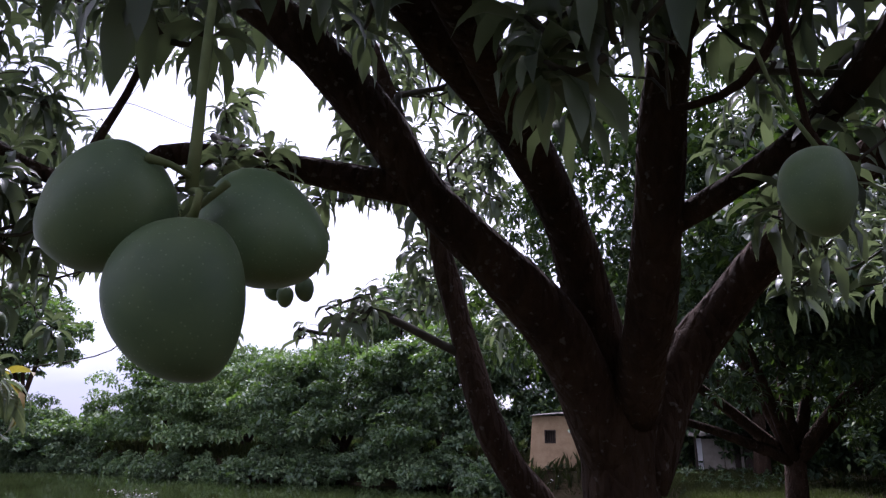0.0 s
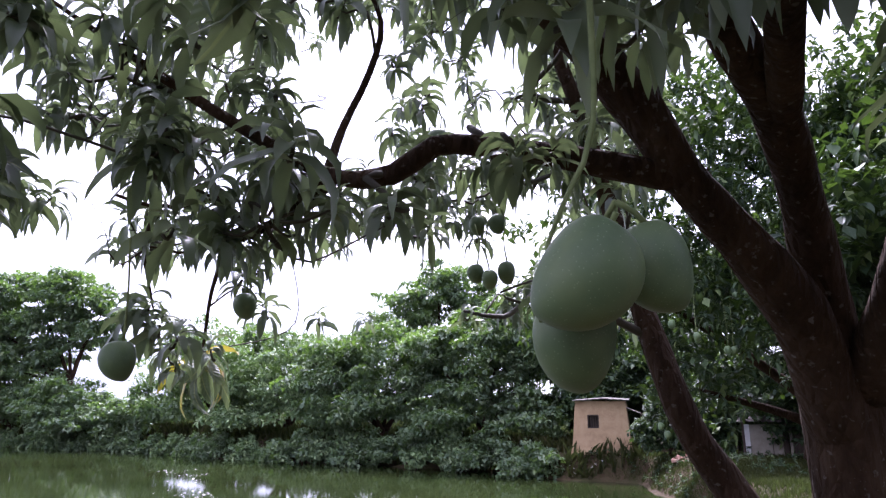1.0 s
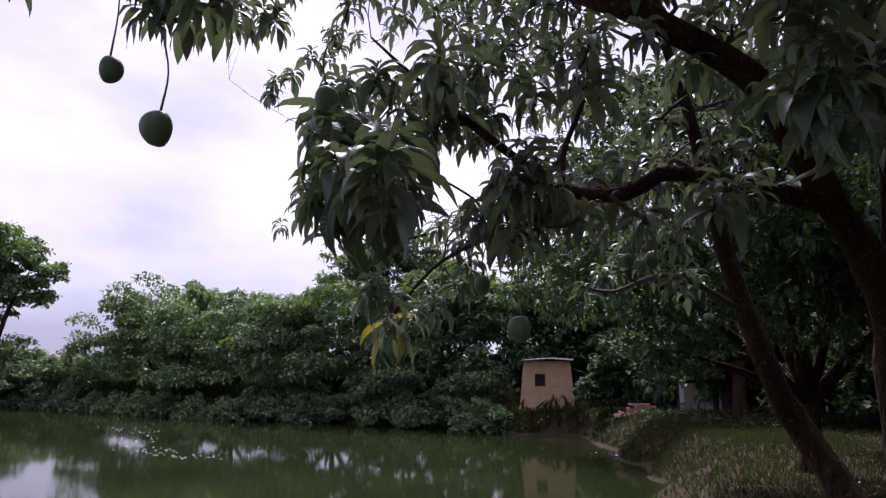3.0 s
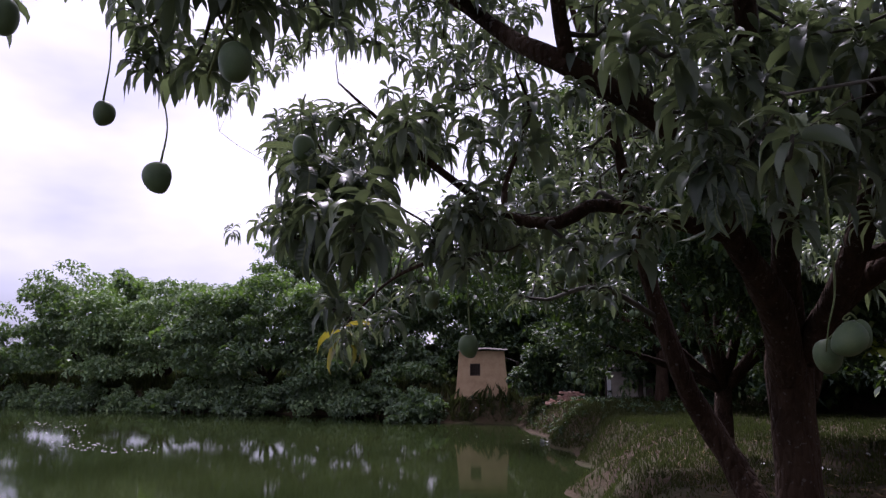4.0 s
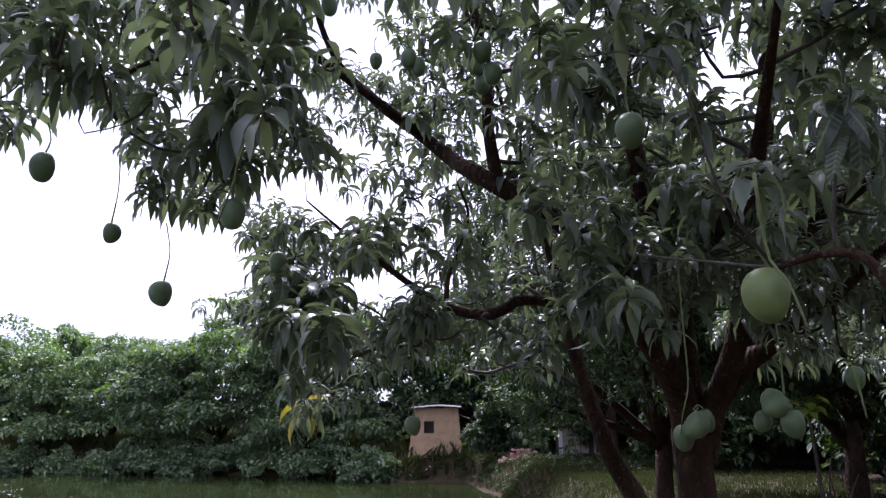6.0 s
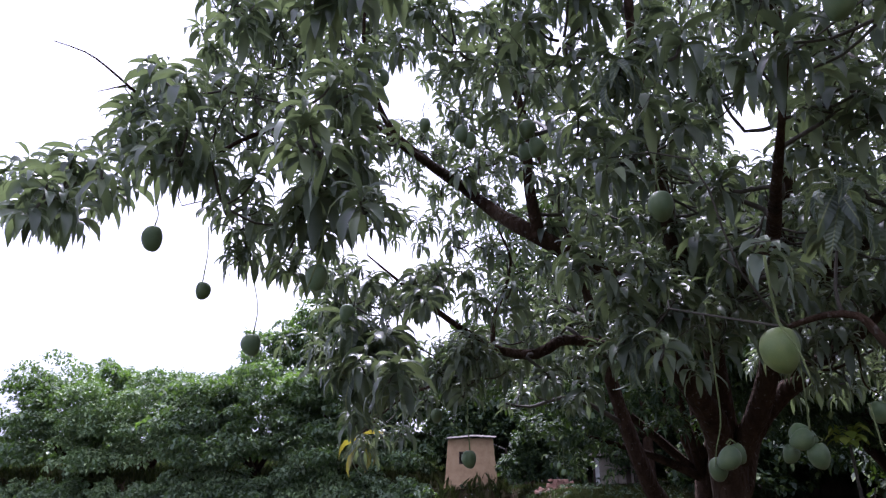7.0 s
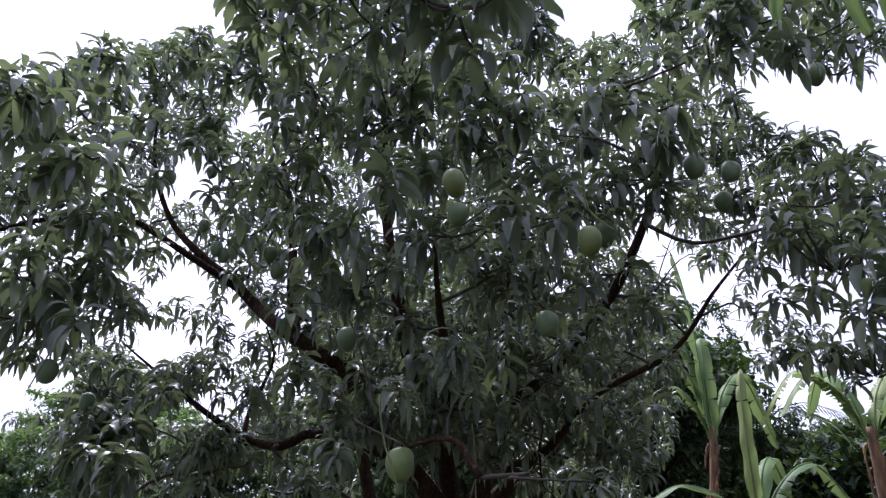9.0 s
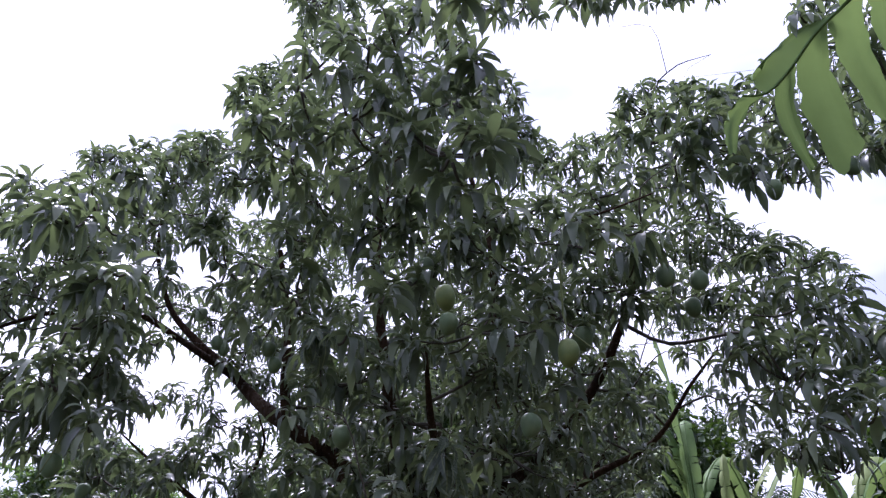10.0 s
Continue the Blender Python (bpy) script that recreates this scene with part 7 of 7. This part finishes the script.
# ---- banana plants ----
def banana_leaf(points, width, seed, torn=0.3, fold=0.35):
    """A long blade along points, with a raised midrib, split into ribbons where torn."""
    r = random.Random(seed)
    rows = spline([(*p, 0) for p in points], 0.05)[:, :3]
    n = len(rows)
    tan = np.gradient(rows, axis=0)
    tan /= np.linalg.norm(tan, axis=1)[:, None]
    verts, faces = [], []
    up = np.array([0.0, 0.0, 1.0])
    for side in (-1, 1):
        prev = None
        for i in range(n):
            t = i / (n - 1)
            if t < 0.10:
                w = 0.012
            else:
                u = (t - 0.10) / 0.90
                w = width * (1 - (2 * u - 1) ** 4) ** 0.55 * (1 - 0.35 * u) + 0.004
            w *= 1 + 0.05 * math.sin(i * 0.9 + seed + side)
            s = np.cross(tan[i], up)
            s /= np.linalg.norm(s) + 1e-9
            nn = np.cross(s, tan[i])
            split = 0.15 < t < 0.97 and r.random() < torn
            # a split leaves two edges on one root, drawn apart towards the margin
            for back in ((-1, 1) if split else (0,)):
                gape = back * r.uniform(0.006, 0.024)
                drop = r.uniform(0.0, 0.25) * w * (back != 0)
                sag = fold * w * (1 + 0.3 * math.sin(i * 0.37 + seed)) + drop
                idx = len(verts)
                for k in range(5):
                    q = k / 4
                    verts.append(rows[i] + side * s * w * q * (0.95 - 0.05 * (back != 0)) - nn * sag * q * q + tan[i] * (0.25 * w * q + gape * q ** 1.5) + nn * 0.014 * math.sin(i * 0.8 + seed) * q)
                if prev is not None and back < 1:
                    faces += [(prev + k, idx + k, idx + k + 1, prev + k + 1) for k in range(4)]
                prev = idx
    v2, f2 = tube(np.hstack([rows, np.linspace(0.018, 0.004, n)[:, None]]), 6)
    f2 = [tuple(k + len(verts) for k in f) for f in f2]
    return np.vstack([np.array(verts), v2]), faces + f2


def banana_plant(x, y, height, girth, leaves, label, seed, dry=True, lean=(0.0, 0.0)):
    gz = float(ground_z(np.array(x), np.array(y)))
    plant = tagged(new("banana_plant"), label, "banana plant", "banana plants")
    plant.location = (x, y, gz)
    lx, ly = lean
    v, f = tube(spline([(0, 0, -0.1, girth * 1.2), (0.03 + lx * 0.3, 0.02 + ly * 0.3, height * 0.35, girth), (0.02 + lx * 0.75, ly * 0.75, height * 0.75, girth * 0.8), (lx, ly, height, girth * 0.45)], 0.1), 14, 0.12, seed)
    part_of("stem", mesh_of("stem", v, f, BANANA_DRY), plant, "sheathed stem, brown and yellow")
    for k, (az, reach, rise, droop, width, torn) in enumerate(leaves):
        a = radians(az)
        dx, dy = math.sin(a), math.cos(a)
        pts = [(lx + 0.02 * dx, ly + 0.02 * dy, height * 0.93), (lx + reach * 0.22 * dx, ly + reach * 0.22 * dy, height + rise * 0.6), (lx + reach * 0.6 * dx, ly + reach * 0.6 * dy, height + rise), (lx + reach * dx, ly + reach * dy, height + rise - droop)]
        v, f = banana_leaf(pts, width, seed * 10 + k, torn)
        part_of("leaf", mesh_of("leaf", v, f, BANANA), plant)
    # ragged brown sheaths left by fallen leaves hug the upper stem
    for k in range(7 if dry else 3):
        a = k * 2.1 + seed
        ca, sa = math.cos(a), math.sin(a)
        z0 = height * (0.93 - 0.09 * (k % 4))
        z1 = z0 - height * (0.10 + 0.05 * (k % 3))
        q0, q1 = z0 / height, z1 / height
        v, f = banana_leaf([(lx * q0 + girth * 0.7 * ca, ly * q0 + girth * 0.7 * sa, z0), (lx * q0 + girth * 1.15 * ca, ly * q0 + girth * 1.15 * sa, z0 - 0.04), (lx * q1 + girth * 1.2 * ca, ly * q1 + girth * 1.2 * sa, (z0 + z1) / 2), (lx * q1 + girth * 1.3 * ca, ly * q1 + girth * 1.3 * sa, z1)], 0.02, seed + k, 0.35)
        part_of("dry_sheath", mesh_of("dry_sheath", v, f, BANANA_DRY), plant, "ragged brown sheath")
    low = spline([(0.01 + lx * 0.26, ly * 0.26, height * 0.30, girth * 1.06), (0.02 + lx * 0.5, 0.01 + ly * 0.5, height * 0.50, girth * 1.0), (0.02 + lx * 0.58, ly * 0.58, height * 0.58, girth * 0.80)], 0.06)
    v, f = tube(low, 12, 0.1, seed + 2)
    part_of("sheath", mesh_of("sheath", v, f, SHEATH), plant, "yellow-green living sheath")


banana_plant(4.10, 4.50, 2.95, 0.062, [(-45, 0.3, 2.25, -0.25, 0.15, 0.12), (-75, 0.55, 0.75, 0.15, 0.12, 0.2), (-20, 0.45, 1.1, 0.1, 0.13, 0.16), (40, 0.6, 1.2, 0.1, 0.13, 0.16), (75, 1.3, 0.7, 0.9, 0.13, 0.3), (300, 0.8, 0.5, 0.7, 0.11, 0.25)], "tall banana plant with torn bright green leaves and brown stem", 3, True, (0.45, 0.0))
banana_plant(3.86, 3.27, 1.85, 0.055, [(60, 0.22, 1.45, -0.15, 0.085, 0.05), (-62, 1.15, 0.40, 0.25, 0.10, 0.12), (-80, 1.3, 0.20, 0.30, 0.10, 0.16), (60, 1.1, 0.7, 0.4, 0.11, 0.2), (100, 1.2, 0.6, 0.6, 0.11, 0.2)], "young banana plant with broad bright green leaves", 5, False, (0.1, 0.0))
banana_plant(6.25, 3.8, 2.95, 0.11, [(-60, 1.2, 0.7, 0.6, 0.15, 0.3), (10, 1.1, 0.8, 0.5, 0.15, 0.3), (80, 1.3, 0.7, 0.9, 0.15, 0.35), (160, 1.3, 0.6, 0.7, 0.13, 0.3), (285, 1.1, 0.6, 0.5, 0.12, 0.35)], "banana plant with torn green leaves and yellow stem", 7)
banana_plant(2.75, -1.35, 2.6, 0.13, [(20, 1.6, 1.2, 0.8, 0.26, 0.2), (100, 1.5, 1.2, 0.8, 0.26, 0.2), (190, 1.5, 1.2, 0.8, 0.26, 0.2)], "banana plant with large arching bright green leaves", 9)


# one broad torn leaf that arches over the walk, its side split into hanging flaps
def torn_banana_leaf(midrib, flaps, seed):
    """midrib: points; flaps: start and end along the midrib, the flap's tip, its width there."""
    r = random.Random(seed)
    rows = spline([(*p, 0.0) for p in midrib], 0.03)[:, :3]
    n = len(rows)
    verts, faces = [], []
    for a, b, tip, wide in flaps:
        pa, pb = rows[int(a * (n - 1))], rows[int(b * (n - 1))]
        tip = np.array(tip)
        along = (pb - pa) / (np.linalg.norm(pb - pa) + 1e-9)
        base = len(verts)
        ph = r.uniform(0, 6.28)
        for i in range(10):
            t = i / 9
            for k in range(7):
                q = k / 6
                root = rows[int(round((a + (b - a) * q) * (n - 1)))]
                end = tip + along * (q - 0.5) * wide - np.array([0, 0, 0.10 * wide * math.cos(q * 3.1 + ph)])
                p = root * (1 - t) + end * t
                p = p + np.array([-0.35, 0.55, 0.75]) * 0.045 * math.sin(math.pi * t) + np.array([0.5, 0.4, 0.1]) * 0.014 * t * math.sin(q * 9 + ph + 2 * t)
                edge = 0.006 * (i > 1) if k in (0, 6) else 0.0
                ragged = 0.03 * (i == 9) + 0.008 * (i == 8)
                verts.append(p + np.array([r.gauss(0, edge), r.gauss(0, edge), r.gauss(0, edge) + r.uniform(-1, 0.4) * ragged]))
        for i in range(9):
            for k in range(6):
                j = base + i * 7 + k
                faces.append((j, j + 1, j + 8, j + 7))
    v2, f2 = tube(np.hstack([rows, np.linspace(0.02, 0.005, n)[:, None]]), 7)
    f2 = [tuple(k + len(verts) for k in f) for f in f2]
    return np.vstack([np.array(verts), v2]), faces + f2


arching = bpy.data.objects["banana_plant.003"]
ARCH = [(2.72, -1.38, 2.55), (2.1, -2.0, 3.75), (1.42, -2.12, 4.28), (1.06, -1.85, 4.15), (0.94, -1.73, 4.06), (0.87, -1.62, 3.99), (0.80, -1.51, 3.91), (0.76, -1.40, 3.82), (0.71, -1.31, 3.76), (0.64, -1.26, 3.77)]
FLAPS = [(0.62, 0.69, (1.62, -1.75, 3.85), 0.14), (0.70, 0.77, (1.33, -1.75, 3.76), 0.13), (0.775, 0.822, (1.19, -1.70, 3.74), 0.10), (0.825, 0.862, (1.07, -1.63, 3.69), 0.08), (0.863, 0.902, (1.04, -1.51, 3.59), 0.08), (0.903, 0.950, (0.98, -1.36, 3.49), 0.15), (0.951, 0.974, (0.87, -1.28, 3.46), 0.04), (0.978, 1.0, (0.64, -1.14, 3.59), 0.035), (0.90, 0.985, (0.66, -1.33, 3.84), 0.07), (0.64, 0.89, (0.86, -1.86, 4.06), 0.25)]
v, f = torn_banana_leaf(ARCH, FLAPS, 91)
part_of("leaf", mesh_of("leaf", v - np.array(arching.location), f, BANANA), arching, "torn leaf with hanging flaps and yellow edges")


def palm(x, y, height, seed):
    r = np.random.default_rng(seed)
    tree = tagged(new("palm"), "small feathery green palm behind the banana plants", "palm")
    tree.location = (x, y, float(ground_z(np.array(x), np.array(y))))
    v, f = tube(spline([(0, 0, -0.2, 0.13), (0.05, 0, height * 0.5, 0.09), (0, 0.03, height, 0.07)], 0.15), 10, 0.15)
    part_of("trunk", mesh_of("trunk", v, f, BARK), tree, "ringed brown trunk")
    for k in range(13):
        az = k * 2.4
        reach, rise = r.uniform(1.3, 1.8), r.uniform(0.2, 0.9)
        d = np.array([math.cos(az), math.sin(az), 0])
        rib = spline([(0, 0, height, 0.012), (*(d * reach * 0.4 + np.array([0, 0, height + rise])), 0.009), (*(d * reach * 0.8 + np.array([0, 0, height + rise * 0.7])), 0.006), (*(d * reach * 1.05 + np.array([0, 0, height - 0.3 + rise * 0.2])), 0.003)], 0.06)
        v, f = tube(rib, 5)
        side = np.array([-d[1], d[0], 0])
        vs, fs = [], []
        for i in range(4, len(rib) - 1):
            for s in (-1, 1):
                p = rib[i][:3]
                ln = 0.34 * math.sin(math.pi * i / len(rib)) + 0.08
                tip = p + (side * s * 0.8 + d * 0.45) * ln + np.array([0, 0, -0.35 * ln])
                q = (p + tip) / 2 + d * 0.014
                b = len(vs)
                vs += [p, q, tip, (p + tip) / 2 - d * 0.014]
                fs.append((b, b + 1, b + 2, b + 3))
        v, f = gather([(v, f), (np.array(vs), fs)])
        part_of("frond", mesh_of("frond", v, f, LEAF_MID_SHADED, False), tree)


palm(7.6, 7.3, 3.1, 81)


# ---- undergrowth, grass and drifting scum ----
def scatter(n, seed, x0, x1, y0, y1, patchy=0.7):
    r = np.random.default_rng(seed)
    p = np.stack([r.uniform(x0, x1, n), r.uniform(y0, y1, n)], 1)
    z = ground_z(p[:, 0], p[:, 1])
    ok = z > WATER_Z + 0.04
    dens = np.array([noise.noise(Vector((q[0] * 0.5, q[1] * 0.5, seed))) for q in p])
    ok &= dens > r.uniform(-0.4 - patchy, -0.4 + patchy * 0.8, n)
    return np.column_stack([p, z])[ok]


def grass(n, seed, region, size, label):
    p = scatter(n, seed, *region)
    r = np.random.default_rng(seed)
    p = np.repeat(p, 2, axis=0)
    m = len(p)
    p[:, :2] += r.normal(0, 0.03, (m, 2))
    az, high, wide = r.uniform(0, 6.283, m), r.uniform(*size, m), r.uniform(0.006, 0.013, m) + max(0.0, size[1] - 0.2) * 0.13
    side = np.stack([np.cos(az), np.sin(az), np.zeros(m)], 1) * wide[:, None]
    lean = np.column_stack([r.normal(0, 0.35, (m, 2)), np.full(m, 1.0)]) * high[:, None]
    bend = lean * 0.55 - np.column_stack([lean[:, :2] * 0.25, np.zeros(m)])
    v = np.stack([p - side, p + side, p + bend + side * 0.7, p + lean, p + bend - side * 0.7], 1).reshape(-1, 3)
    f = np.arange(m * 5).reshape(m, 5)
    tagged(new("grass", mesh_of("grass", v, f, GRASS_SHADED, False)), label, "grass", kind="stuff")


def fallen_leaves(n, seed, region, label):
    """Dry curled leaves strewn flat on the soil."""
    p = scatter(n, seed, *region)
    r = np.random.default_rng(seed)
    m = len(p)
    az, ln = r.uniform(0, 6.283, m), r.uniform(0.035, 0.085, m)
    d = np.stack([np.cos(az), np.sin(az), r.normal(0, 0.25, m)], 1) * ln[:, None]
    s = np.stack([-np.sin(az), np.cos(az), r.normal(0, 0.3, m)], 1) * (ln * 0.24)[:, None]
    p = p + np.array([0, 0, 0.03])
    curl = np.column_stack([np.zeros((m, 2)), ln * r.uniform(0.05, 0.3, m)])
    v = np.stack([p - d + curl, p + s, p + d + curl, p - s], 1).reshape(-1, 3)
    f = np.arange(m * 4).reshape(m, 4)
    tagged(new("fallen_leaves", mesh_of("fallen_leaves", v, f, FALLEN, False)), label, "fallen leaves", kind="stuff")


fallen_leaves(3200, 51, (2.0, 12.0, 5.0, 14.0), "dry brown leaves strewn over the orchard ground")
fallen_leaves(1800, 52, (-1.5, 7.0, 17.0, 27.0), "dry brown leaves on the bank near the hut")
grass(30000, 44, (-1.5, 6.5, 14.0, 27.0, 0.1), (0.06, 0.17), "green grass on the bank before the hut, darkened for shade")
grass(34000, 41, (-1.5, 10.0, 8.0, 26.8), (0.05, 0.15), "patchy green and straw-coloured grass on the bank")
grass(9000, 42, (-2.0, 12.0, 1.5, 9.0), (0.03, 0.08), "short sparse grass under the trees")
grass(24000, 43, (-48.0, 2.0, 26.0, 44.0, 0.25), (0.3, 0.7), "rank grass along the far bank of the pond")


def bank_plants():
    r = np.random.default_rng(51)
    p = np.vstack([scatter(260, 52, 1.2, 8.0, 17.0, 26.0), scatter(110, 53, 1.6, 4.4, 21.5, 25.8, 0.1), scatter(40, 54, -1.2, 1.6, 25.6, 26.9, 0.1)])
    p[:, 2] += 0.15
    v, k = rosettes(p, r, (7, 11), (0.10, 0.20), 0.8)
    tagged(new("weeds", mesh_of("weeds", v, blade_faces(k), LEAF_MID_SHADED)), "leafy green and yellowish weeds on the bank", "weeds", kind="stuff")


bank_plants()


def scum():
    r = np.random.default_rng(61)
    n = 100
    t = r.uniform(0, 1, n)
    x = -17.8 + 8.2 * t + r.normal(0, 0.35, n)
    y = 26.6 - 8.6 * t + 0.9 * np.sin(t * 7) + r.normal(0, 0.3, n)
    v, f = [], []
    for k in range(n):
        a, s = r.uniform(0, 6.28), r.uniform(0.02, 0.08)
        c, d = math.cos(a) * s, math.sin(a) * s
        b = len(v)
        v += [(x[k] + c, y[k] + d, WATER_Z + 0.004), (x[k] - d * 0.5, y[k] + c * 0.5, WATER_Z + 0.012), (x[k] - c, y[k] - d, WATER_Z + 0.004), (x[k] + d * 0.5, y[k] - c * 0.5, WATER_Z + 0.012)]
        f.append((b, b + 1, b + 2, b + 3))
    tagged(new("floating_scum", mesh_of("floating_scum", v, f, LITTER, False)), "pale flecks of drifting scum and leaves on the pond", "scum", kind="stuff")


scum()
